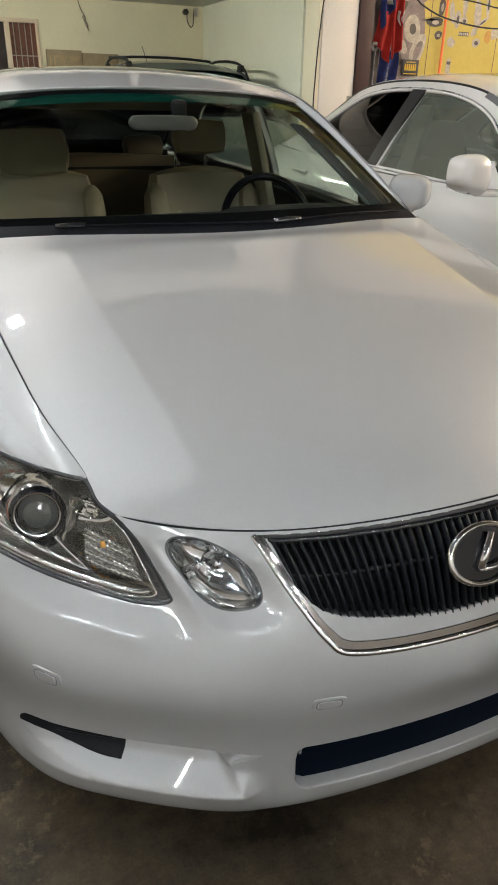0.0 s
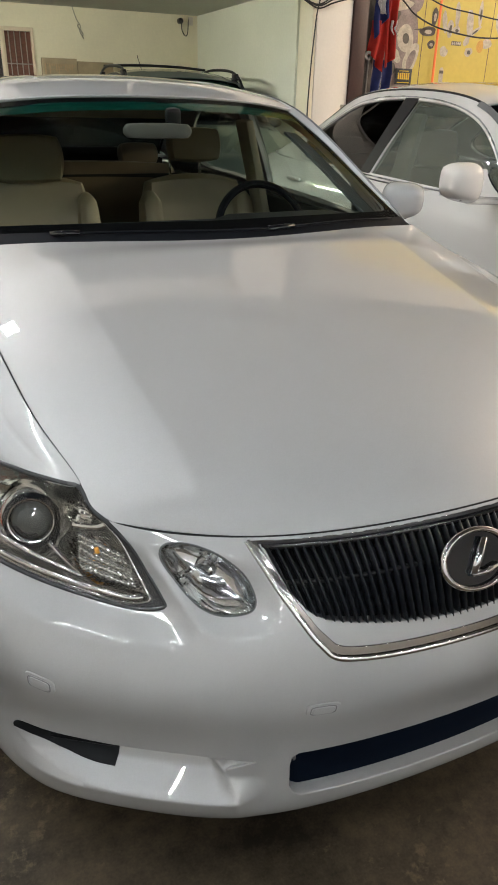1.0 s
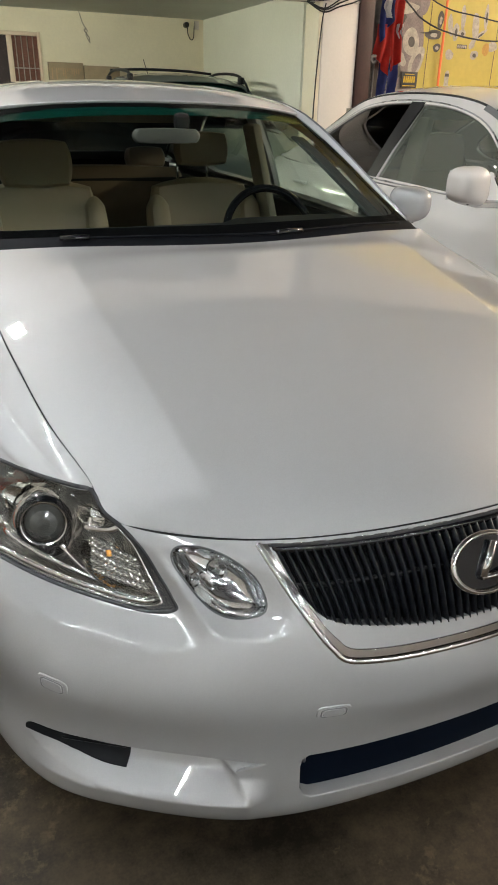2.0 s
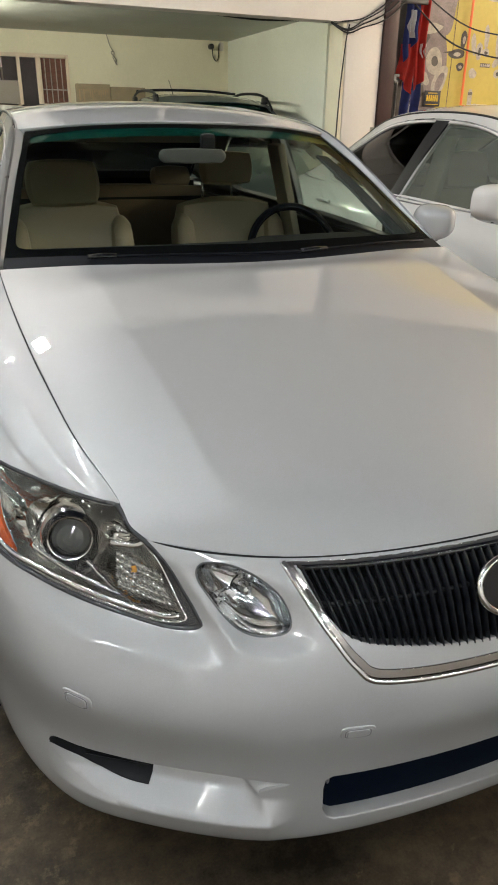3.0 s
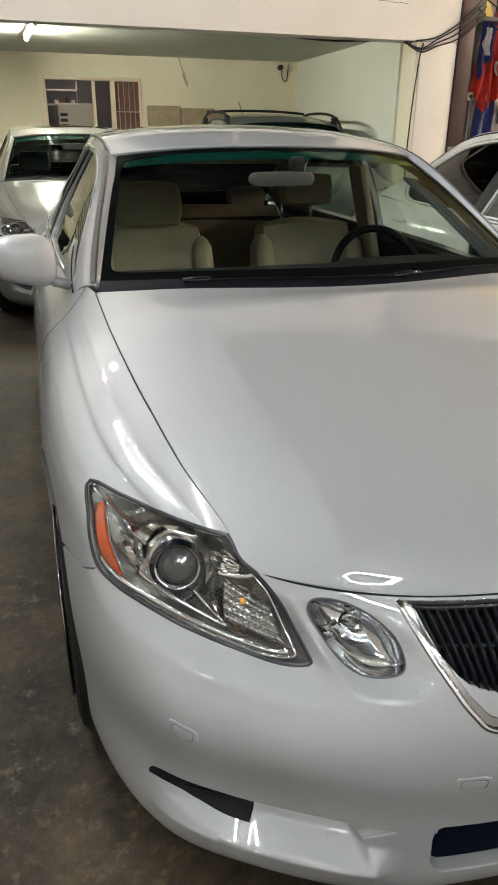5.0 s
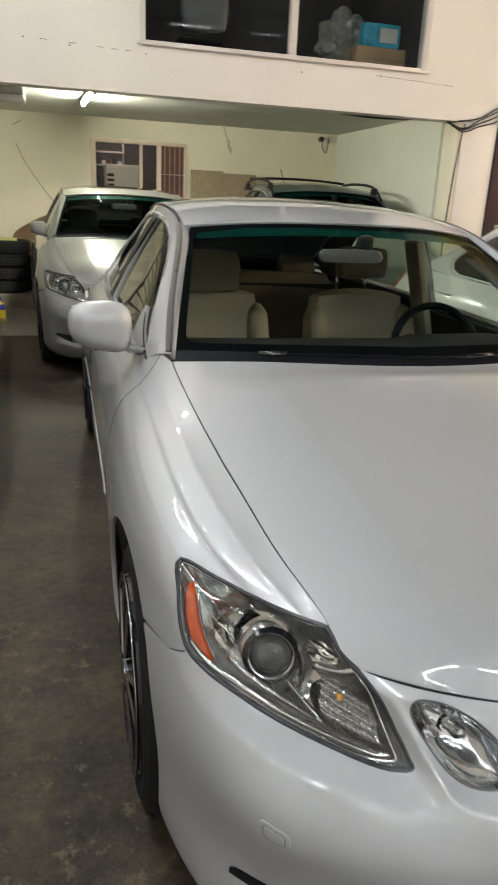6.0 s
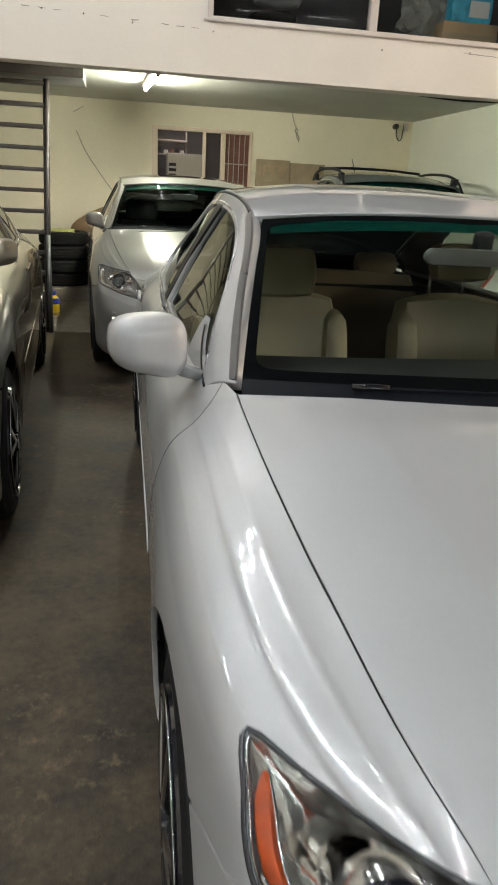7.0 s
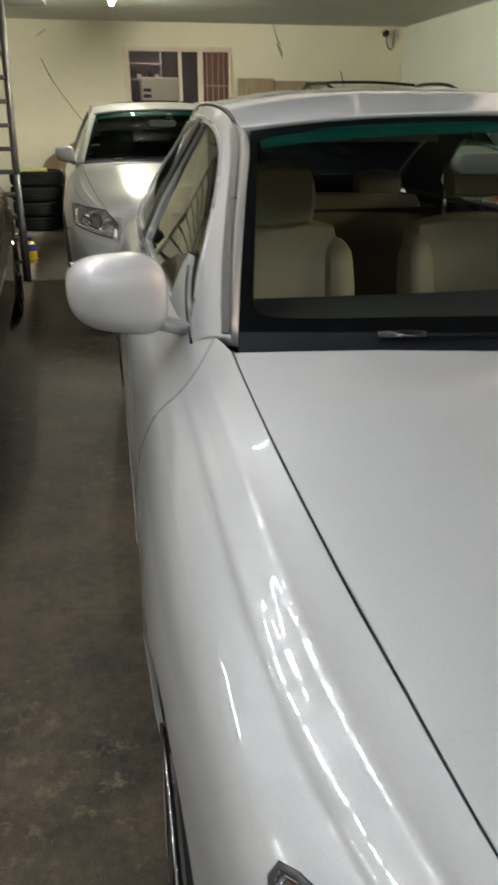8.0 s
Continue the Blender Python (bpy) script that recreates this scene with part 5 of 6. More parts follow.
        rb = line((10.75, 0.03), (12.99, 0.03), 14) + line((12.99, 0.03), (12.99, 3.18), 8) + line((12.99, 3.18), (11.02, 3.18), 12) + line((11.02, 3.18), (11.02, 1.0), 6) + [(10.75, 1.0)]
        panel("rear_bumper", girdle, loop(rb), coat, car, grid=g(0.2, 0.3), depth=0.02)
        tl = curve([(10.9, 4.4), (11.6, 4.35), (12.2, 4.4), (12.3, 4.9), (12.1, 5.4), (11.5, 5.5), (11.0, 5.2)], 3, True)
        panel("tail_lamp", girdle, loop(tl), AMBER, car, "red tail lamp", grid=(0.15, 0.3), off=0.006, depth=0.012)
        # cabin side: pillars with their windows
        sk = side_pos if sg > 0 else side_neg
        lp = (lambda pts: [tuple(p) for p in pts]) if sg > 0 else (lambda pts: [(6 - s, v) for s, v in reversed([tuple(p) for p in pts])])
        frame_ = line((0.0, 0.0), (6.0, 0.0), 30) + line((6.0, 0.0), (6.0, 2.0), 8) + line((6.0, 2.0), (0.0, 2.0), 40) + line((0.0, 2.0), (0.0, 0.0), 6)
        fwin = [tuple(p) for p in curve([(0.24, 0.10), (0.36, 0.55), (0.55, 0.95), (1.0, 1.38), (1.5, 1.56), (2.0, 1.66), (2.5, 1.74), (2.93, 1.76)], 4)] + line((2.95, 1.7), (2.92, 0.10), 6) + line((2.92, 0.10), (0.4, 0.08), 12)
        rwin = line((3.10, 0.10), (3.13, 1.77), 6) + [tuple(p) for p in curve([(3.13, 1.77), (3.6, 1.75), (4.1, 1.66), (4.6, 1.30), (4.95, 0.85), (5.02, 0.55), (4.85, 0.25), (4.6, 0.12)], 4)] + line((4.5, 0.11), (3.15, 0.10), 8)
        pil = panel("cabin_frame", sk, lp(frame_), coat, car, holes=[lp(fwin), lp(rwin)], grid=g(0.16, 0.16), depth=0.03, lip=0.005)
        near = LIT_SIDE_GLASS if sg > 0 and coat == PEARL else glass
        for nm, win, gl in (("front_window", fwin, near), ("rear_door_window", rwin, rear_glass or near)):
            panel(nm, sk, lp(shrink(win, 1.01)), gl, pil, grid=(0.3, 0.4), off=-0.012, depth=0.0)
        bp = line((2.93, 0.09), (3.11, 0.09), 2) + line((3.11, 0.09), (3.14, 1.78), 6) + line((3.14, 1.78), (2.94, 1.78), 2) + line((2.94, 1.78), (2.93, 0.09), 6)
        panel("pillar_cover", sk, lp(bp), BLACK_PLASTIC, pil, grid=(0.2, 0.3), off=0.003, depth=0.01)
        dlo = [(0.20, 0.08), (0.33, 0.55), (0.53, 0.99), (1.0, 1.43), (1.5, 1.61), (2.0, 1.71), (2.6, 1.79), (3.1, 1.82), (3.6, 1.80), (4.1, 1.71), (4.6, 1.36), (4.98, 0.90), (5.07, 0.55), (4.88, 0.20), (4.6, 0.07), (3.1, 0.05), (1.5, 0.04)]
        bead("window_trim", sk, lp(curve(dlo, 4, True)), 0.0045, SATIN, pil, off=-0.001, flat=0.6)
        strip = [tuple(p) for p in curve([(0.02, 1.72), (0.5, 1.80), (1.0, 1.855), (1.5, 1.875), (2.06, 1.885)], 6)] + [tuple(p) for p in curve([(2.06, 2.0), (1.5, 2.0), (1.0, 2.0), (0.5, 2.0), (0.02, 2.0)], 6)]
        panel("screen_moulding", sk, lp(strip[::-1]), MOULDING, pil, grid=(0.1, 0.1), off=0.005, depth=0.009)
        sail = line((0.06, 0.05), (0.97, 1.0), 8) + line((0.97, 1.0), (1.02, 0.97), 2) + line((1.02, 0.97), (0.98, 0.06), 6) + line((0.98, 0.06), (0.06, 0.05), 5)
        panel("mirror_sail", sk, lp(sail[::-1]), coat, pil, grid=(0.1, 0.1), off=0.003, depth=0.012)
        bead("sail_gap", sk, lp(line((-0.02, 0.0), (0.97, 1.02), 10)), 0.0035, BLACK_PLASTIC, pil, closed=False, off=0.003)
        bead("roof_moulding", sk, [(s, 1.985) if sg > 0 else (6 - s, 1.985) for s in np.linspace(2.0, 5.9, 30)], 0.006, BLACK_PLASTIC, pil, closed=False, off=0.0, flat=0.6)
        block("inner_pillar_trim", sg * 0.70 - 0.02, sg * 0.70 + 0.02, 2.58, 2.72, 0.55, 1.30, HEADLINER, car, bevel=0.01, turn=pose(0, 0, 0, 0, -14 * sg, 0))
        block("door_card", sg * 0.80 - 0.02, sg * 0.80 + 0.02, 1.55, 3.55, 0.30, 0.945, TRIM_GREY, car, bevel=0.01)
        door_mirror(car, sg, coat, mirror_out, mirror_size)
    # glass in front and behind, roof, boot
    full = line((-1.99, 0.0), (1.99, 0.0), 30) + line((1.99, 0.0), (1.985, 2.985), 20) + line((1.985, 2.985), (-1.985, 2.985), 30) + line((-1.985, 2.985), (-1.99, 0.0), 20)
    open_ = [(x * 1.915, 1.55 + (1.30 if y > 0 else 1.27) * y) for x, y in [(math.copysign(abs(math.cos(a)) ** 0.10, math.cos(a)), math.copysign(abs(math.sin(a)) ** 0.10, math.sin(a))) for a in np.linspace(0, 2 * math.pi, 120, endpoint=False)]]
    ws = panel("windscreen", screen, full, screen_glass, car, "clear windscreen with dark border and green sun band", grid=(0.2, 0.2), depth=0.0)
    ws.visible_shadow = False
    panel("windscreen_border", screen, full, FRIT, ws, holes=[open_], grid=(0.1, 0.12), off=-0.004, depth=0.004)
    band = line((-1.88, 2.62), (1.88, 2.62), 20) + line((1.88, 2.62), (1.88, 2.88), 3) + line((1.88, 2.88), (-1.88, 2.88), 20) + line((-1.88, 2.88), (-1.88, 2.62), 3)
    panel("sun_band", screen, band, BAND_GLASS, ws, "green-tinted sun band", grid=(0.2, 0.2), off=-0.007, depth=0.0)
    for sg in (1,):
        edge = [(sg * s, v) for s, v in line((1.72, 0.28), (1.66, 2.55), 10) + line((1.66, 2.55), (1.93, 2.55), 2) + line((1.93, 2.55), (1.95, 0.28), 10) + line((1.95, 0.28), (1.72, 0.28), 2)]
        panel("pillar_trim", screen, edge if sg < 0 else edge[::-1], PILLAR_GREY, car, grid=(0.2, 0.2), off=-0.045, depth=0.01)
    sun = [(x * 1.05, 1.45 + 0.72 * y) for x, y in [(math.copysign(abs(math.cos(a)) ** 0.2, math.cos(a)), math.copysign(abs(math.sin(a)) ** 0.2, math.sin(a))) for a in np.linspace(0, 2 * math.pi, 80, endpoint=False)]]
    rf = line((-2.0, 0.0), (2.0, 0.0), 24) + line((2.0, 0.0), (2.0, 4.0), 24) + line((2.0, 4.0), (-2.0, 4.0), 24) + line((-2.0, 4.0), (-2.0, 0.0), 24)
    top = panel("roof", roof_skin, rf, coat, car, holes=[sun], grid=g(0.14, 0.14), depth=0.02, lip=0.004)
    panel("sunroof", roof_skin, shrink(sun, 0.985), DARK_GLASS if coat != PEARL else coat, top, "closed sliding sunroof panel", grid=(0.2, 0.2), off=-0.004, depth=0.015)
    panel("headliner", roof_skin, shrink(rf, 0.97), HEADLINER, car, grid=(0.3, 0.3), off=-0.035, depth=0.0)
    tg = line((-1.97, 0.02), (1.97, 0.02), 16) + line((1.97, 0.02), (1.97, 1.98), 10) + line((1.97, 1.98), (-1.97, 1.98), 16) + line((-1.97, 1.98), (-1.97, 0.02), 10)
    panel("rear_window", tail_glass, tg, DARK_GLASS, car, grid=(0.3, 0.3), depth=0.003)
    block("rear_cross_panel", -0.64, 0.64, 4.10, 4.26, 0.90, 1.045, TRIM_GREY, car)
    block("shelf_edge", -0.46, 0.46, 4.06, 4.165, 1.046, 1.088, TRIM_GREY, car, bevel=0.01)
    block("roof_cross_member", -0.55, 0.55, 3.46, 3.60, 1.27, 1.325, HEADLINER, car)
    panel("boot_lid", boot, tg, coat, car, grid=g(0.2, 0.2), depth=0.02)
    # wipers and cowl
    cowl = line((-1.98, -0.10), (1.98, -0.10), 24) + line((1.98, -0.10), (1.98, 0.12), 2) + line((1.98, 0.12), (-1.98, 0.12), 24) + line((-1.98, 0.12), (-1.98, -0.10), 2)
    panel("cowl", screen, cowl, SLAT_BLACK, car, grid=(0.2, 0.1), off=0.0015, depth=0.01)
    for s0, s1 in ((-1.25, 0.30), (0.30, 1.72)):
        ln = [(s0 + (s1 - s0) * t, 0.05 + 0.03 * math.sin(t * 3.1)) for t in np.linspace(0, 1, 16)]
        w = bead("wiper", screen, ln, 0.0032, SLAT_BLACK, car, closed=False, off=0.008, flat=1.2)
        bead("wiper_cap", screen, [(s0 - 0.02, 0.06), (s0 + 0.10, 0.075), (s0 + 0.2, 0.07)], 0.008, GLOSS_BLACK, w, closed=False, off=0.010)
    # cabin
    bm = bmesh.new()
    prof = [(1.40, 0.96), (1.55, 0.985), (1.75, 0.985), (1.90, 0.965), (1.97, 0.90), (1.99, 0.70), (1.90, 0.50)]
    rows = [[bm.verts.new((x, y + 0.03 * (x / 0.7) ** 2, z + (0.015 if 0.2 < x < 0.6 and 1.7 < y < 1.95 else 0))) for y, z in prof] for x in np.linspace(-0.72, 0.72, 25)]
    for a, b in zip(rows, rows[1:]):
        for i in range(len(prof) - 1):
            bm.faces.new((a[i], a[i + 1], b[i + 1], b[i]))
    part("dashboard", bm, TRIM_GREY, car, "dark dashboard", smooth=True)
    ring = [(0.19 * math.cos(a), 0, 0.19 * math.sin(a)) for a in np.linspace(0, 2 * math.pi, 48, endpoint=False)]
    st = rod("steering_wheel", ring, 0.016, GLOSS_BLACK, car, "dark steering wheel", closed=True)
    st.matrix_basis = pose(0.42, 1.98, 0.895, -24)
    part("steering_hub", cushion(0, 0.01, -0.01, 0.15, 0.06, 0.13), TRIM_GREY, st)
    for a in (200, 340, 270):
        rod("steering_spoke", [(0.05 * math.cos(radians(a)), 0, 0.05 * math.sin(radians(a))), (0.185 * math.cos(radians(a)), 0, 0.185 * math.sin(radians(a)))], 0.014, TRIM_GREY, st, flat=0.5)
    seat(car, 0.40, 2.74, (0.40, 0.27, 1.175, 0.155), leather)
    seat(car, -0.375, 2.74, (-0.385, 0.33, 1.115, 0.205), leather)
    rear_cloth = LEATHER_SHADED if leather == LEATHER else leather
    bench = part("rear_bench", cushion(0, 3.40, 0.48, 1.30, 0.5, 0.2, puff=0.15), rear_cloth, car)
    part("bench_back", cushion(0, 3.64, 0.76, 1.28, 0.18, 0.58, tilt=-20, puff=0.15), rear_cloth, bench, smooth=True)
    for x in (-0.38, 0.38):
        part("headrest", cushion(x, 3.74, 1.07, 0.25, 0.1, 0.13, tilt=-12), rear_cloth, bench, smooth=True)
    part("centre_console", cushion(0, 2.35, 0.50, 0.24, 0.9, 0.3, puff=0.1), TRIM_GREY, car)
    rv = part("rear_view_mirror", cushion(-0.043, 1.86, 1.268, 0.245, 0.03, 0.050, puff=0.2), MIRROR_BACK, car, "grey-backed rear view mirror", smooth=True)
    rod("mirror_mount", [(0.02, 1.88, 1.28), (0.02, 1.90, 1.335)], 0.012, TRIM_GREY, rv)
    part("sensor_box", cushion(0.02, 1.885, 1.312, 0.055, 0.04, 0.06), TRIM_GREY, rv, smooth=True)
    return car

# ---------------------------------------------------------------- lamps
def led_bar(x, y, z, length=0.30):
    t = thing("led_batten", (x, y, z), "short thin LED batten fixed to the hall ceiling", "ceiling lamp", group="LED battens on the hall ceiling")
    block("housing", -0.022, 0.022, -length / 2, length / 2, 0.0, 0.05, FRAME_WHITE, t, bevel=0.006)
    block("diffuser", -0.010, 0.010, -length / 2 + 0.012, length / 2 - 0.012, -0.018, -0.002, LED_GLOW, t, bevel=0.005)
    return t


first = led_bar(-2.25, 6.6, TOP - 0.05)
for i in range(1, 18):
    copy_thing(first, pose(-2.25, 6.6 - 0.42 * i, TOP - 0.05))


fl = thing("flood_lamp", (-1.72, FRONT, 5.15), "small square LED flood lamp on the mezzanine front", "wall lamp")
block("bracket", -0.02, 0.02, -0.16, 0.0, 0.02, 0.06, DARK_STEEL, fl, bevel=0.004)
block("housing", -0.10, 0.10, -0.20, -0.14, -0.07, 0.08, DARK_STEEL, fl, bevel=0.01)
block("diffuser", -0.08, 0.08, -0.206, -0.2015, -0.055, 0.065, FLOOD_GLOW, fl)


# Battens added out of view to brighten the car and the front wall.
def fill_batten(x, y, m, turn):
    t = thing("fill_batten", (x, y, TOP), "added fill batten on the unseen hall ceiling", "ceiling lamp", group="long battens on the hall ceiling", turn=turn)
    block("housing", -0.03, 0.03, -0.62, 0.62, -0.05, 0.0, FRAME_WHITE, t, bevel=0.006)
    block("diffuser", -0.02, 0.02, -0.60, 0.60, -0.075, -0.051, m, t, bevel=0.006)


for x, y in ((-4.4, 4.6), (-4.4, 1.2), (-4.4, -2.2)):
    fill_batten(x, y, FILL_COOL, 0)
for x in (-4.6, -2.9, -1.2, 0.5, 2.2, 3.9):
    fill_batten(x, -4.2, FILL_COOL, 90)
# Row added to wash the white wall behind, which bounces soft light.
for x in (-4.6, -2.9, -1.2, 0.5, 2.2, 3.9, 5.6):
    fill_batten(x, -7.1, FILL_BOUNCE, 90)
# Unseen warm battens, added to light the hoarding and the front wall's right end.
for y in (5.4, 3.0, 0.6):
    wb = thing("warm_fill_batten", (8.998, y, 3.9), "added warm fill batten on the unseen side wall", "wall lamp", group="battens along the side wall")
    block("housing", -0.05, 0.0, -0.62, 0.62, -0.03, 0.03, FRAME_WHITE, wb, bevel=0.006)
    block("diffuser", -0.075, -0.051, -0.60, 0.60, -0.02, 0.02, FILL_WARM, wb, bevel=0.006)
# Unseen lamp added to brighten what stands behind the back window.
rl = thing("room_fill", (-0.2, 12.1, 2.598), "added fill lamp in the room behind the back window", "ceiling lamp")
block("lamp_plate", -0.12, 0.12, -0.12, 0.12, -0.03, 0.0, ROOM_GLOW, rl, bevel=0.006)

tl = thing("fluorescent_lamp", (-0.715, 8.85, 2.36), "lit bare fluorescent tube under the mezzanine", "fluorescent lamp", turn=3.8)
block("batten", -0.03, 0.03, -0.60, 0.60, 0.012, 0.05, FRAME_WHITE, tl, bevel=0.005)
part("tube", lathe([(0.0005, -0.53), (0.016, -0.53), (0.016, 0.53), (0.0005, 0.53)], 16, "y"), TUBE_GLOW, tl).location = (0, 0, -0.012)
for y in (-0.55, 0.55):
    block("holder", -0.018, 0.018, y - 0.02, y + 0.02, -0.035, 0.012, DARK_STEEL if y < 0 else FRAME_WHITE, tl, bevel=0.004)

# ---------------------------------------------------------------- cars
sedan("pearl white saloon car with clear headlamps and black slatted grille", (0.0095, 1.405, 0), PEARL)
sedan("plain white saloon car with dark pillars and tinted rear glass", (2.30, 1.55, 0), PLAIN_WHITE, face=False, glass=VEILED_GLASS, rear_glass=DARK_GLASS, mirror_out=1.11, fine=1.5, screen_glass=SCREEN_DARK, scale=(0.97, 1, 1.03))
sedan("silver saloon car parked nose out under the mezzanine", (-0.30, 6.40, 0), SILVER, fine=1.5, turn=2.6, mirror_out=0.872, mirror_size=0.8, glass=DARK_GLASS, leather=TRIM_GREY, screen_glass=SCREEN_DARK, scale=(1, 0.955, 1.05))
sedan("champagne-coloured car parked beside the aisle", (-2.32, 3.38, 0), CHAMPAGNE, face=False, turn=3.8, fine=1.5, glass=DARK_GLASS, leather=TRIM_GREY, screen_glass=SCREEN_DARK, scale=(1, 0.96, 1.03))
suv = sedan("dark grey-green sport utility car with black roof rails", (1.87, 6.80, 0), TEAL_GREY, face=False, fine=1.6, glass=DARK_GLASS, leather=TRIM_GREY, screen_glass=SCREEN_DARK, scale=(1.05, 0.885, 1.15))
for x in (-0.60, 0.60):
    r = rod("roof_rail", curve([(x * 1.02, 2.02, 1.31), (x * 1.02, 2.14, 1.385), (x, 2.30, 1.438), (x, 2.62, 1.466), (x * 0.99, 3.1, 1.472), (x * 0.98, 3.42, 1.438), (x * 0.98, 3.56, 1.375)], 6), 0.013, BLACK_PLASTIC, suv, "black roof rail")
    for y in (2.24, 3.36):
        block("rail_foot", x - 0.02, x + 0.02, y - 0.07, y + 0.07, 1.37, 1.43, BLACK_PLASTIC, r, bevel=0.012)
rod("rear_cross_bar", curve([(-0.59, 3.30, 1.478), (-0.3, 3.36, 1.497), (0, 3.38, 1.502), (0.3, 3.36, 1.497), (0.59, 3.30, 1.478)], 6), 0.013, BLACK_PLASTIC, suv, "black roof cross bar")
rod("aerial", [(-0.1, 3.5, 1.40), (-0.14, 3.62, 1.60)], 0.004, BLACK_PLASTIC, suv)

# ---------------------------------------------------------------- under the mezzanine
ld = thing("steel_ladder", (0, 0, 0), "dark steel ladder stair leaning up to the mezzanine", "ladder")
foot, head = np.array((-1.735, 8.40, 0.0)), np.array((-1.69, 8.88, 2.44))
for dx in (0.0, -0.78):
    rod("stringer", [foot + (dx, 0, 0), head + (dx, 0, 0)], 0.030, DARK_STEEL, ld, sides=4, flat=1.0)
rod("lower_stringer", [foot + (0.032, -0.03, 0.0), foot + (0.03, 0.10, 0.92)], 0.024, GREY_STEEL, ld, sides=4)
for i in range(12):
    k = 0.075 + i * 0.0775
    p = foot + (head - foot) * k
    bm = bmesh.new()
    box(bm, p[0] - 0.76, p[0] - 0.02, p[1] - 0.05, p[1] + 0.06, p[2] - 0.018, p[2] + 0.018, 0.004)
    part("tread", bm, DARK_STEEL, ld, smooth=True)
dk = thing("metal_duct", (0, 0, 0), "grey sheet metal box hung under the soffit", "duct")
block("duct_body", -2.75, -1.345, 8.55, 9.35, 2.305, 2.41, DUCT, dk, bevel=0.008)
block("duct_flange", -2.75, -1.335, 8.54, 8.552, 2.295, 2.40, DARK_STEEL, dk, bevel=0.003)


def stack_tyre(z, turn):
    t = thing("tyre", (-1.745 + 0.012 * math.sin(turn * 3), 10.72 + 0.012 * math.cos(turn * 5), z), "worn black tyre in a stack against the wall", "tyre", group="stacked tyres", turn=turn * 40)
    part("carcass", lathe([(0.205, -0.06), (0.215, -0.078), (0.26, -0.082), (0.297, -0.066), (0.303, -0.03), (0.303, 0.03), (0.297, 0.066), (0.26, 0.082), (0.215, 0.078), (0.205, 0.06), (0.225, 0.0), (0.205, -0.06)], 44, "z"), RUBBER, t, smooth=True)
    for k in range(4):
        zz = -0.045 + 0.03 * k
        rod("tread_rib", [(0.3035 * math.cos(a), 0.3035 * math.sin(a), zz) for a in np.linspace(0, 2 * math.pi, 44, endpoint=False)], 0.005, RUBBER, t, closed=True, sides=5)
    return t


for i in range(4):
    stack_tyre(0.165 + 0.083 + 0.166 * i, i)
rag = thing("rag", (-1.74, 10.55, 0.835), "yellow-green rag lying on the stacked tyres", "rag")
bm = bmesh.new()
bmesh.ops.create_grid(bm, x_segments=14, y_segments=14, size=1)
for v in bm.verts:
    q = noise.noise(Vector((v.co.x * 2, v.co.y * 2, 3)))
    v.co = Vector((v.co.x * 0.15, v.co.y * 0.10, 0.012 + 0.02 * abs(q) - max(0, -v.co.y - 0.6) * 0.22))
part("cloth", bm, RAG, rag, smooth=True)

jug = thing("oil_jug", (-1.755, 9.30, 0.012), "yellow plastic jug with a blue cap and label", "jug")
part("body", lathe([(0.0005, 0.0), (0.055, 0.0), (0.06, 0.01), (0.06, 0.15), (0.05, 0.19), (0.024, 0.215), (0.022, 0.23)], 20, "z"), YELLOW_PLASTIC, jug, smooth=True)
part("cap", lathe([(0.0005, 0.262), (0.024, 0.262), (0.027, 0.25), (0.027, 0.222)], 16, "z"), BLUE_PLASTIC, jug, smooth=True)
part("label_band", lathe([(0.0612, 0.125), (0.0612, 0.17), (0.054, 0.188)], 20, "z"), BLUE_PLASTIC, jug, smooth=True)
part("base_band", lathe([(0.0612, 0.012), (0.0612, 0.035)], 20, "z"), CARDBOARD, jug)

sh = thing("cardboard_sheet", (-1.36, 11.02, 0.165), "curved brown cardboard leaning on the back wall", "cardboard")
bm = bmesh.new()
top = curve([(-0.34, 0.60), (-0.28, 0.74), (-0.10, 0.86), (0.06, 0.94), (0.24, 1.0), (0.52, 1.02)], 5)


va = [bm.verts.new((x, 0.10 * z / 1.0 + 0.02 * math.sin(x * 6), z)) for x, z in top]
vb = [bm.verts.new((x, -0.05 + 0.02 * math.sin(x * 6), 0.0)) for x, z in top]
fs = [bm.faces.new((vb[i], vb[i + 1], va[i + 1], va[i])) for i in range(len(top) - 1)]
bmesh.ops.solidify(bm, geom=fs, thickness=0.006)
part("sheet", bm, CARDBOARD, sh)
rod("fold", [(-0.2, 0.06, 0.70), (0.2, 0.085, 0.92)], 0.004, CARD_DULL, sh)

for x0, x1, z1, lab in ((0.745, 1.185, 1.815, "flattened brown carton with printed marks"), (1.195, 1.66, 1.79, "flattened pale carton leaning beside another")):
    ct = thing("carton", (x0, 10.98, 0.0), lab, "carton", group="cartons by the back wall")
    block("board", 0.0, x1 - x0, 0.0, 0.10, 0.0, z1, CARD_DULL, ct, bevel=0.004)
    if x0 < 1:
        for k in range(14):
            rr = random.Random(k)
            block("print_mark", 0.03 + 0.028 * k, 0.045 + 0.028 * k, -0.003, -0.0005, z1 - 0.05 - 0.17 * rr.random(), z1 - 0.035 - 0.17 * rr.random() * 0 - 0.03, CARDBOARD, ct)
        rod("print_line", [(0.10, -0.002, z1 - 0.13), (0.30, -0.002, z1 - 0.13), (0.30, -0.002, z1 - 0.26), (0.10, -0.002, z1 - 0.26)], 0.003, CARDBOARD, ct, closed=True, sides=4)

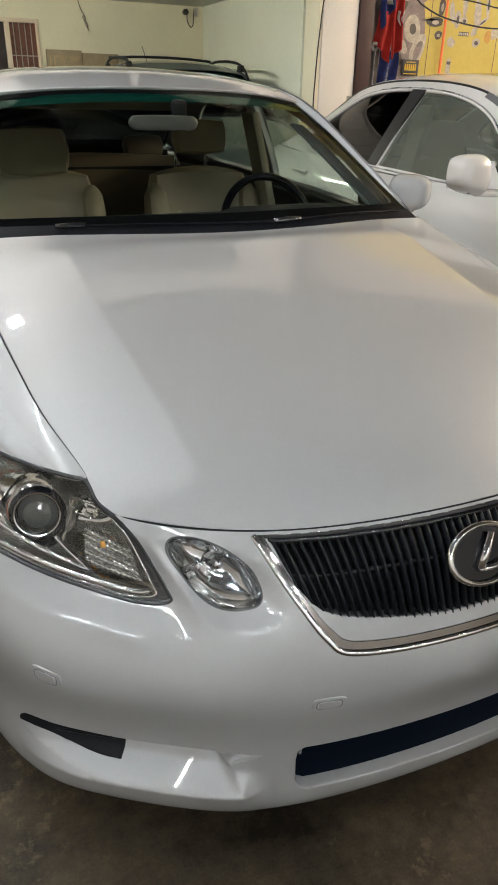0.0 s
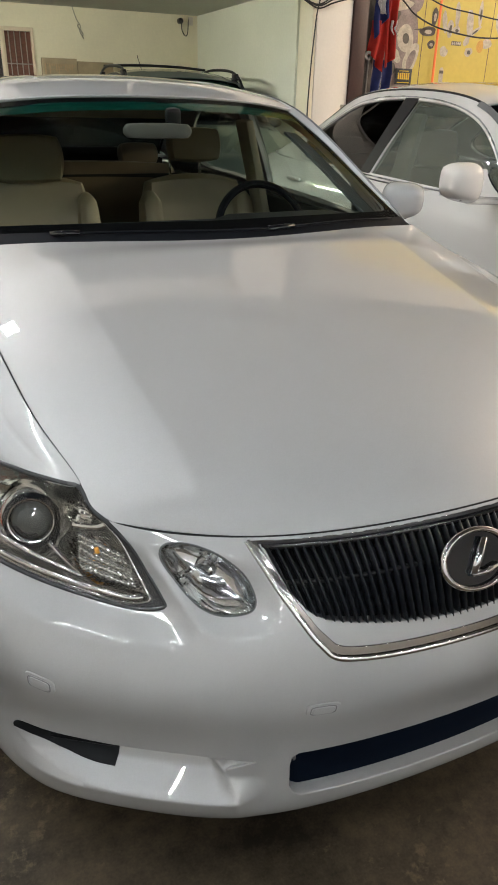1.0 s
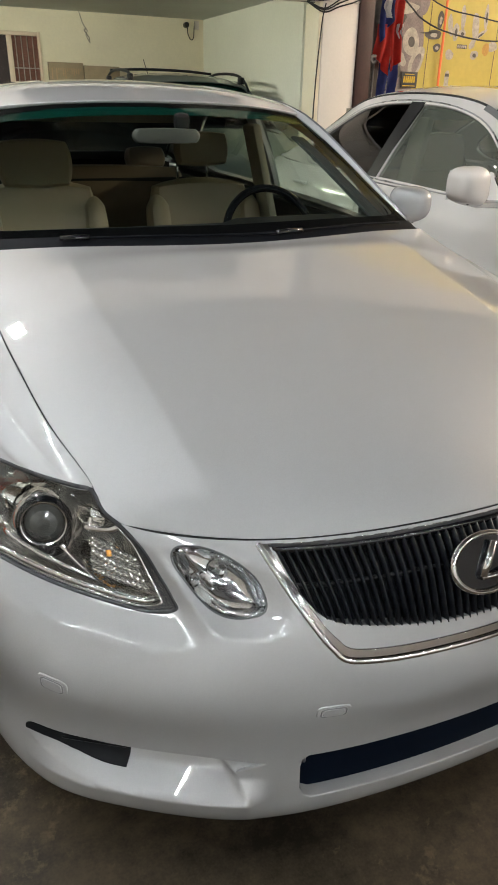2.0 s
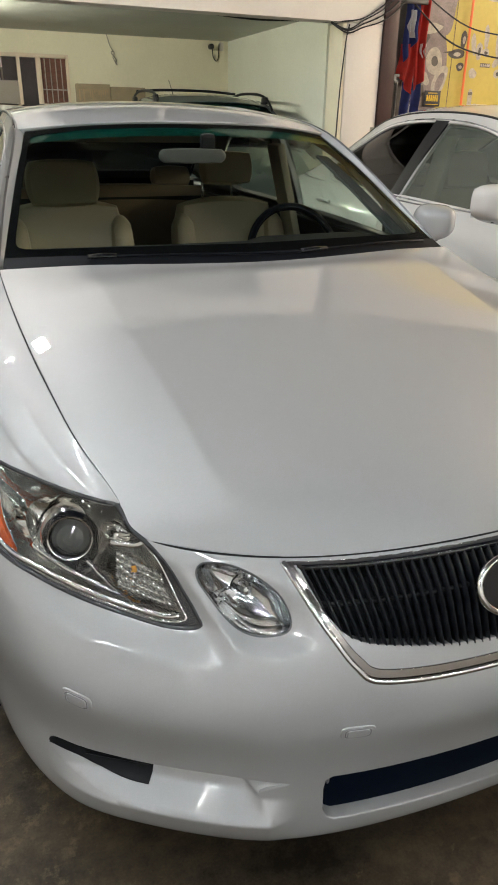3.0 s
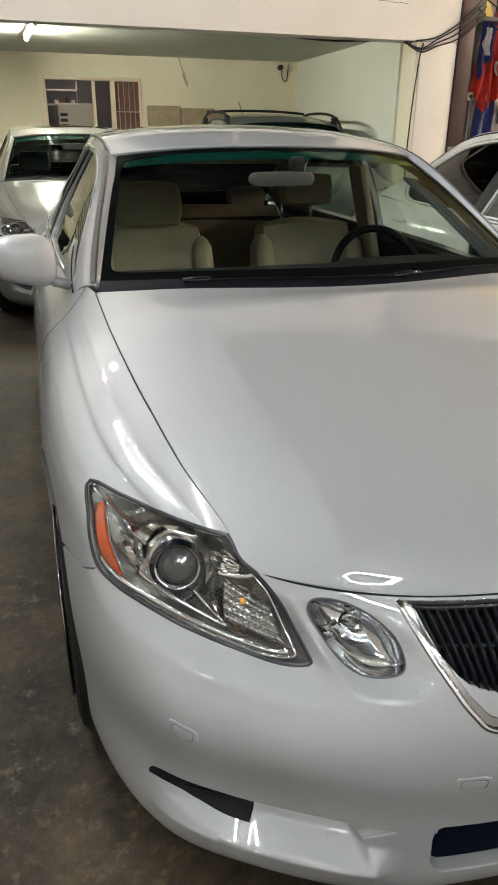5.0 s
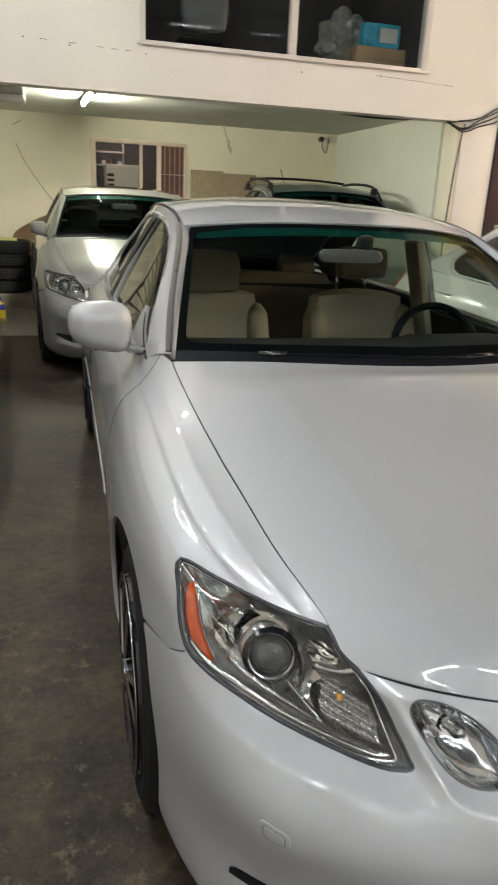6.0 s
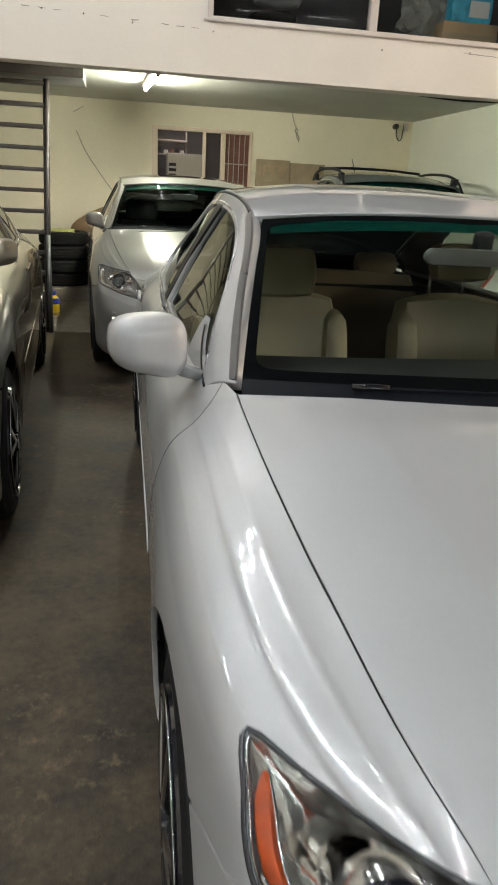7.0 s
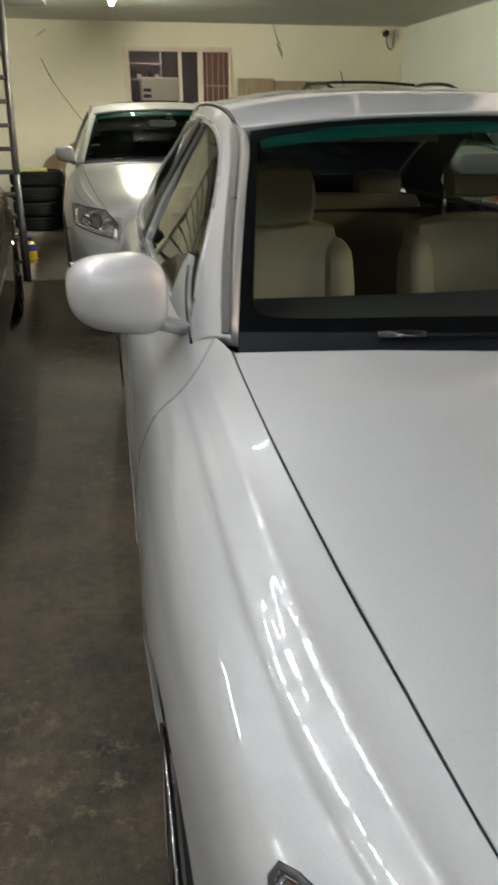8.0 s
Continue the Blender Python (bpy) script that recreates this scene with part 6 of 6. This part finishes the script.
cc = thing("security_camera", (2.645, BACK, 2.33), "small black security camera with a hanging cable", "camera")
block("bracket", -0.012, 0.012, -0.05, 0.0, -0.012, 0.012, FRAME_WHITE, cc, bevel=0.003)
part("camera_head", lathe([(0.0005, -0.125), (0.030, -0.125), (0.036, -0.115), (0.036, -0.05), (0.0005, -0.045)], 20, "y"), GLOSS_BLACK, cc, smooth=True)
rod("camera_cable", curve([(0.03, -0.05, -0.01), (0.045, -0.02, -0.10), (0.09, -0.012, -0.165), (0.125, -0.012, -0.14), (0.135, -0.012, -0.05), (0.145, -0.01, 0.05)], 6), 0.006, CABLE, cc)
block("plug_box", 0.14, 0.20, -0.03, 0.0, -0.04, 0.06, FRAME_WHITE, cc, bevel=0.004)


def wire(label, points, r=0.005, m=None, n=6):
    t = thing("cable", tuple(points[0]), label, "cable")
    q = np.array(points, float) - np.array(points[0], float)
    rod("strand", curve(q, n), r, m or CABLE, t, sides=6)
    return t


wire("thin wire hanging down the back wall", [(1.22, BACK - 0.008, 2.41), (1.26, BACK - 0.010, 2.28), (1.31, BACK - 0.012, 2.20), (1.29, BACK - 0.014, 2.15), (1.34, BACK - 0.010, 2.06)], 0.005, CABLE_PALE)
wire("thin wire hanging down the back wall", [(1.30, BACK - 0.02, 2.22), (1.27, BACK - 0.02, 2.20), (1.33, BACK - 0.02, 2.12), (1.32, BACK - 0.02, 2.08)], 0.007, CABLE_PALE)
wire("slack wire down the back wall to the floor", [(-1.57, BACK - 0.008, 2.02), (-1.44, BACK - 0.010, 1.75), (-1.16, BACK - 0.010, 1.36), (-0.9, BACK - 0.010, 1.05)], 0.005, CABLE_PALE)
wire("short loose wire end on the back wall", [(-1.60, BACK - 0.008, 2.24), (-1.54, BACK - 0.02, 2.27), (-1.48, BACK - 0.008, 2.31)], 0.005, CABLE_PALE)
wire("black cable sagging along the soffit edge", [(0.6, 8.06, 2.405), (1.1, 8.03, 2.37), (1.6, 8.0, 2.315), (2.1, 7.98, 2.29), (2.6, 7.96, 2.31), (2.92, 7.90, 2.30)], 0.009)
wire("black cable sagging along the soffit edge", [(1.3, 8.02, 2.402), (1.8, 8.0, 2.345), (2.3, 7.98, 2.325), (2.9, 7.92, 2.315)], 0.006)
for dz, sag in ((0.0, 0.03), (0.03, 0.05), (-0.03, 0.02), (0.05, 0.0)):
    wire("black cable bundle at the pillar head", [(2.80, 7.84, 2.295 + dz * 0.1), (2.95, 7.76, 2.255 + dz - sag), (3.12, 7.755, 2.29 + dz), (3.30, 7.755, 2.36 + dz * 1.6), (3.45, 7.74, 2.46 + dz * 2), (3.62, 7.75, 2.62 + dz * 2)], 0.007)
wire("black cable down the pillar's edge", [(2.97, 7.765, 2.28), (2.945, 7.77, 2.15), (2.93, 7.775, 1.95), (2.915, 7.775, 1.75), (2.905, 7.775, 1.5), (2.90, 7.775, 1.2), (2.91, 7.775, 0.1)], 0.007)

# ---------------------------------------------------------------- upstairs behind the glass
tb = thing("office_table", (0.9, 8.35, 2.62), "dark table under the upstairs window", "table")
block("tabletop", -1.1, 1.45, -0.25, 0.35, 0.06, 0.10, DARK_STEEL, tb, bevel=0.004)
for x in (-1.0, 1.35):
    for y in (-0.2, 0.3):
        block("leg", x - 0.02, x + 0.02, y - 0.02, y + 0.02, 0.0, 0.06, DARK_STEEL, tb)
cb = thing("cardboard_box", (2.13, 8.22, 2.72), "brown cardboard box behind the upstairs window", "box")
block("body", -0.26, 0.27, -0.1, 0.2, 0.0, 0.225, CARDBOARD, cb, bevel=0.006)
block("tape", -0.26, 0.27, -0.102, -0.1, 0.10, 0.13, CARD_DULL, cb)
pk = thing("printed_pack", (2.15, 8.25, 2.947), "cyan printed plastic pack on the cardboard box", "pack")
part("body", cushion(0, 0, 0.115, 0.42, 0.16, 0.225, puff=0.12), CYAN_PACK, pk, smooth=True)
block("printed_panel", -0.03, 0.16, -0.088, -0.083, 0.05, 0.18, PALE_BOARD, pk, bevel=0.003)
lb = thing("label_strip", (1.93, 8.09, 2.72), "small red and white printed strip", "label")
for i in range(6):
    block("stripe", -0.13 + 0.045 * i, -0.088 + 0.045 * i, -0.004, 0.0, 0.0, 0.05, FLAG_RED if i % 2 else FLAG_WHITE, lb)
bg = thing("plastic_bag", (1.86, 8.45, 2.72), "crumpled clear plastic bag", "bag")
bm = bmesh.new()
bmesh.ops.create_icosphere(bm, subdivisions=4, radius=1)
for v in bm.verts:
    k = 1 + 0.35 * noise.noise(v.co * 2.4) + 0.15 * noise.noise(v.co * 6)
    v.co = Vector((v.co.x * 0.27 * k, v.co.y * 0.16 * k, (v.co.z * 0.27 * k) + 0.30))
part("bag_skin", bm, WRAP, bg)
ch = thing("office_chair", (0.45, 8.75, 2.62), "pale-backed office chair behind the upstairs window", "chair")
part("backrest", cushion(0, 0, 0.62, 0.5, 0.1, 0.42), GREY_PLASTIC, ch, smooth=True)
part("seat", cushion(0, 0.25, 0.36, 0.5, 0.48, 0.1), TRIM_GREY, ch, smooth=True)
rod("post", [(0, 0.2, 0.0), (0, 0.2, 0.34)], 0.03, TRIM_GREY, ch)

# ---------------------------------------------------------------- right of the pillar: steel jamb, flag and painted hoarding
jb = thing("door_jamb", (0, 0, 0), "dark maroon steel door jamb beside the pillar", "jamb", kind="structure")
block("jamb_face", 3.365, 3.53, FRONT - 0.02, FRONT + 0.20, 0.0, TOP, MAROON, jb, bevel=0.004)
block("jamb_return", 3.53, 3.70, FRONT + 0.10, FRONT + 0.16, 0.0, TOP, DARK_STEEL, jb, bevel=0.003)
block("jamb_bracket", 3.53, 3.86, FRONT - 0.01, FRONT + 0.03, 2.50, 2.54, DARK_STEEL, jb, bevel=0.003)

mu = thing("painted_hoarding", (0, 7.97, 0), "yellow hoarding printed with tools and motor parts", "hoarding", kind="structure")
block("board", 3.60, 8.99, 0.0, 0.05, 0.0, 4.55, MURAL, mu)
block("upper_wall", 3.60, 8.99, 0.003, 0.06, 4.553, TOP, PLASTER_DULL, mu)
for x in (4.36, 5.28, 6.20, 7.12, 8.04):
    block("board_joint", x, x + 0.006, -0.0025, 0.0, 0.0, 4.55, MURAL_DARK, mu)


def printed(points, m, lift=0.002, name="print_shape"):
    """A flat printed shape on the hoarding: outline of (x, z)."""
    bm = bmesh.new()
    vs = [bm.verts.new((x, -lift, z)) for x, z in points]
    bm.faces.new(vs)
    return part(name, bm, m, mu)


def blob(x, z, rx, rz, turn=0, wob=0.0, n=28, seed=0):
    rr = random.Random(seed)
    ph = [rr.uniform(0, 6.28) for _ in range(3)]
    out = []
    for i in range(n):
        a = 2 * math.pi * i / n
        k = 1 + wob * (math.sin(2 * a + ph[0]) * 0.5 + math.sin(3 * a + ph[1]) * 0.35 + math.sin(5 * a + ph[2]) * 0.2)
        p, q = rx * k * math.cos(a), rz * k * math.sin(a)
        c_, s_ = math.cos(radians(turn)), math.sin(radians(turn))
        out.append((x + p * c_ - q * s_, z + p * s_ + q * c_))
    return out[::-1]


printed(blob(4.02, 2.05, 0.24, 0.62, -8, 0.35, 48, 3), MURAL_GREY, 0.002)
printed(blob(3.98, 1.45, 0.30, 0.40, 0, 0.3, 40, 5), MURAL_GREY, 0.0024)
printed(blob(4.10, 2.72, 0.26, 0.5, 12, 0.3, 40, 8), MURAL_GREY, 0.0026)
printed(blob(4.14, 2.02, 0.105, 0.13, 15, 0.05), MURAL_PALE, 0.0032)
printed(blob(4.145, 2.02, 0.042, 0.05, 15), MURAL_DARK, 0.004)
printed(blob(4.23, 1.83, 0.085, 0.16, -20, 0.1), MURAL_PALE, 0.0036)
printed(blob(4.235, 1.82, 0.045, 0.10, -20, 0.1), MURAL_GREY, 0.0042)
for k, (x, z, rx, rz) in enumerate(((3.86, 1.66, 0.07, 0.09), (3.99, 1.72, 0.06, 0.06), (4.04, 1.85, 0.05, 0.07), (3.95, 2.25, 0.05, 0.12), (4.06, 2.32, 0.045, 0.15))):
    printed(blob(x, z, rx, rz, 25 * k, 0.25, 20, k), (MURAL_PALE, MURAL_DARK)[k % 2], 0.0044 + 0.0002 * k)
# loose tools and parts printed over the yellow
TOOLS = [(4.42, 2.10, 0.11, 0.045, 0), (4.35, 2.115, 0.10, 0.010, 3), (4.49, 2.24, 0.04, 0.085, 0), (4.48, 1.98, 0.05, 0.04, 0), (4.63, 2.20, 0.035, 0.10, 10), (4.71, 2.14, 0.04, 0.09, -6), (4.79, 2.28, 0.035, 0.11, 4), (4.80, 2.13, 0.05, 0.04, 0), (4.97, 2.20, 0.045, 0.15, 8), (5.05, 2.13, 0.10, 0.022, 35), (4.66, 1.92, 0.055, 0.05, 0), (5.00, 1.93, 0.055, 0.045, 0), (4.95, 2.03, 0.035, 0.05, -20), (5.10, 2.30, 0.03, 0.12, 0), (5.24, 2.02, 0.07, 0.05, 20), (5.38, 2.22, 0.05, 0.12, 12)]
for k, (x, z, rx, rz, tn) in enumerate(TOOLS):
    printed(blob(x, z, rx, rz, tn, 0.16, 22, k + 20), (MURAL_DARK if k in (0, 1, 2, 3) else MURAL_PALE), 0.003)
    if rx > 0.02 and rz > 0.02:
        printed(blob(x + 0.004, z - 0.004, rx * 0.45, rz * 0.45, tn, 0.1, 16, k), (MURAL_PALE, MURAL_DARK)[k % 2 if k > 3 else 0], 0.004)
for i in range(5):
    printed(blob(4.765 + 0.026 * i, 2.005, 0.011, 0.016, 0, 0, 8), MURAL_PALE, 0.005)
printed([(4.75, 1.985), (4.75, 2.025), (4.885, 2.025), (4.885, 1.985)][::-1], MURAL_DARK, 0.003)
for x, z0, z1, wd in ((4.665, 1.42, 1.765, 0.03), (4.745, 1.45, 1.62, 0.028)):
    printed([(x - wd, z0), (x - wd, z1 - 0.03), (x - wd * 0.5, z1), (x + wd * 0.5, z1), (x + wd, z1 - 0.03), (x + wd, z0)][::-1], MURAL_PALE, 0.003)
    printed([(x - wd * 0.9, z1 - 0.06), (x - wd * 0.9, z1 - 0.03), (x + wd * 0.9, z1 - 0.03), (x + wd * 0.9, z1 - 0.06)][::-1], MURAL_DARK, 0.004)
for z, wd in ((3.62, 0.9), (3.50, 0.7), (3.10, 0.55), (2.86, 0.5)):
    for i in range(int(wd / 0.08)):
        printed([(4.45 + 0.085 * i, z), (4.45 + 0.085 * i, z + 0.07), (4.51 + 0.085 * i, z + 0.07), (4.51 + 0.085 * i, z)][::-1], MURAL_DARK, 0.003)
for k, (x, z, r) in enumerate(((5.0, 2.75, 0.28), (5.7, 2.5, 0.3), (6.1, 3.3, 0.4), (5.4, 1.3, 0.25), (6.4, 1.9, 0.32))):
    printed(blob(x, z, r, r * 0.7, 20 * k, 0.3, 30, k + 60), (MURAL_PALE, MURAL_OCHRE, MURAL_DARK)[k % 3], 0.003)
printed(blob(5.15, 1.99, 0.05, 0.06, 0, 0.1), MURAL_OCHRE, 0.0034)

pt = thing("black_plate", (4.155, 7.955, 1.655), "small black plate with yellow bars", "plate")
block("plate_board", -0.105, 0.105, -0.006, 0.0, -0.075, 0.08, INK, pt, bevel=0.002)
for i in range(6):
    block("bar", -0.075 + 0.026 * i, -0.058 + 0.026 * i, -0.009, -0.0065, -0.025, 0.038, YELLOW_PLASTIC, pt)
block("bar", -0.06, 0.06, -0.009, -0.0065, 0.052, 0.060, YELLOW_PLASTIC, pt)
block("bar", -0.08, 0.08, -0.009, -0.0065, -0.060, -0.052, YELLOW_PLASTIC, pt)

sr = thing("orange_strap", (4.53, 7.93, 0.0), "orange strap hanging in front of the hoarding", "strap")
rod("strap_band", [(0.0, 0, 0.2), (0.0, 0.0, 1.6), (-0.006, 0.0, 2.4), (-0.012, 0.0, 4.4)], 0.016, ORANGE, sr, flat=0.25, ups=[(0, 1, 0)] * 4)

fg = thing("flag", (3.80, 7.86, 0.0), "red and blue flag with a white cross hanging from a pole", "flag")
rod("pole", [(-0.02, 0, 0.0), (0.0, 0, 1.6), (0.01, 0, 3.0)], 0.013, SATIN, fg)


def cloth(name, x0, x1, top_z, low0, low1, m, seed, lift=0.0):
    bm = bmesh.new()
    nx, nz = 18, 26
    vs = []
    for j in range(nz + 1):
        row = []
        for i in range(nx + 1):
            u, t = i / nx, j / nz
            low = low0 + (low1 - low0) * u
            x = x0 + (x1 - x0) * u + 0.02 * math.sin(5 * t + seed) * t
            y = 0.035 * math.sin(u * 9 + seed + t * 1.3) * (0.5 + 0.5 * t) - lift
            row.append(bm.verts.new((x, y, top_z + (low - top_z) * t)))
        vs.append(row)
    fs = [bm.faces.new((vs[j][i], vs[j][i + 1], vs[j + 1][i + 1], vs[j + 1][i])) for j in range(nz) for i in range(nx)]
    bmesh.ops.solidify(bm, geom=fs, thickness=0.003)
    return part(name, bm, m, fg, smooth=True, angle=60)


cloth("red_field", -0.17, 0.0, 2.15, 1.86, 1.68, FLAG_RED, 0.4, 0.02)
cloth("blue_field", -0.15, -0.01, 2.52, 1.98, 2.20, FLAG_BLUE, 1.7, 0.045)
cloth("white_arm", -0.13, -0.055, 2.45, 2.22, 2.20, FLAG_WHITE, 1.7, 0.055)
cloth("red_field", 0.0, 0.14, 2.60, 1.72, 1.84, FLAG_RED, 2.6, 0.01)
cloth("white_cross", 0.06, 0.125, 2.16, 2.03, 2.03, FLAG_WHITE, 2.6, 0.022)
cloth("blue_field", -0.09, 0.13, 1.80, 1.42, 1.46, FLAG_BLUE, 0.9, -0.01)

wr = thing("steel_rod", (3.61, 7.85, 0.0), "grey forked steel rod standing behind the flag", "rod")
rod("shank", [(0, 0, 0.0), (0.01, 0, 1.80)], 0.014, GREY_STEEL, wr)
part("fork", lathe([(0.02, -0.012), (0.045, -0.012), (0.045, 0.012), (0.02, 0.012), (0.02, -0.012)], 20, "y"), GREY_STEEL, wr).location = (0.01, 0, 1.83)

wire("black cable slung across the hoarding", [(3.55, 7.80, 2.62), (3.95, 7.80, 2.34), (4.15, 7.80, 2.21), (4.5, 7.80, 2.11), (5.1, 7.80, 2.06), (5.8, 7.80, 2.15), (6.6, 7.82, 2.4)], 0.008)
wire("black cable slung across the hoarding", [(3.55, 7.82, 2.75), (4.3, 7.80, 2.37), (4.85, 7.80, 2.28), (5.4, 7.80, 2.24), (6.2, 7.82, 2.35)], 0.007)
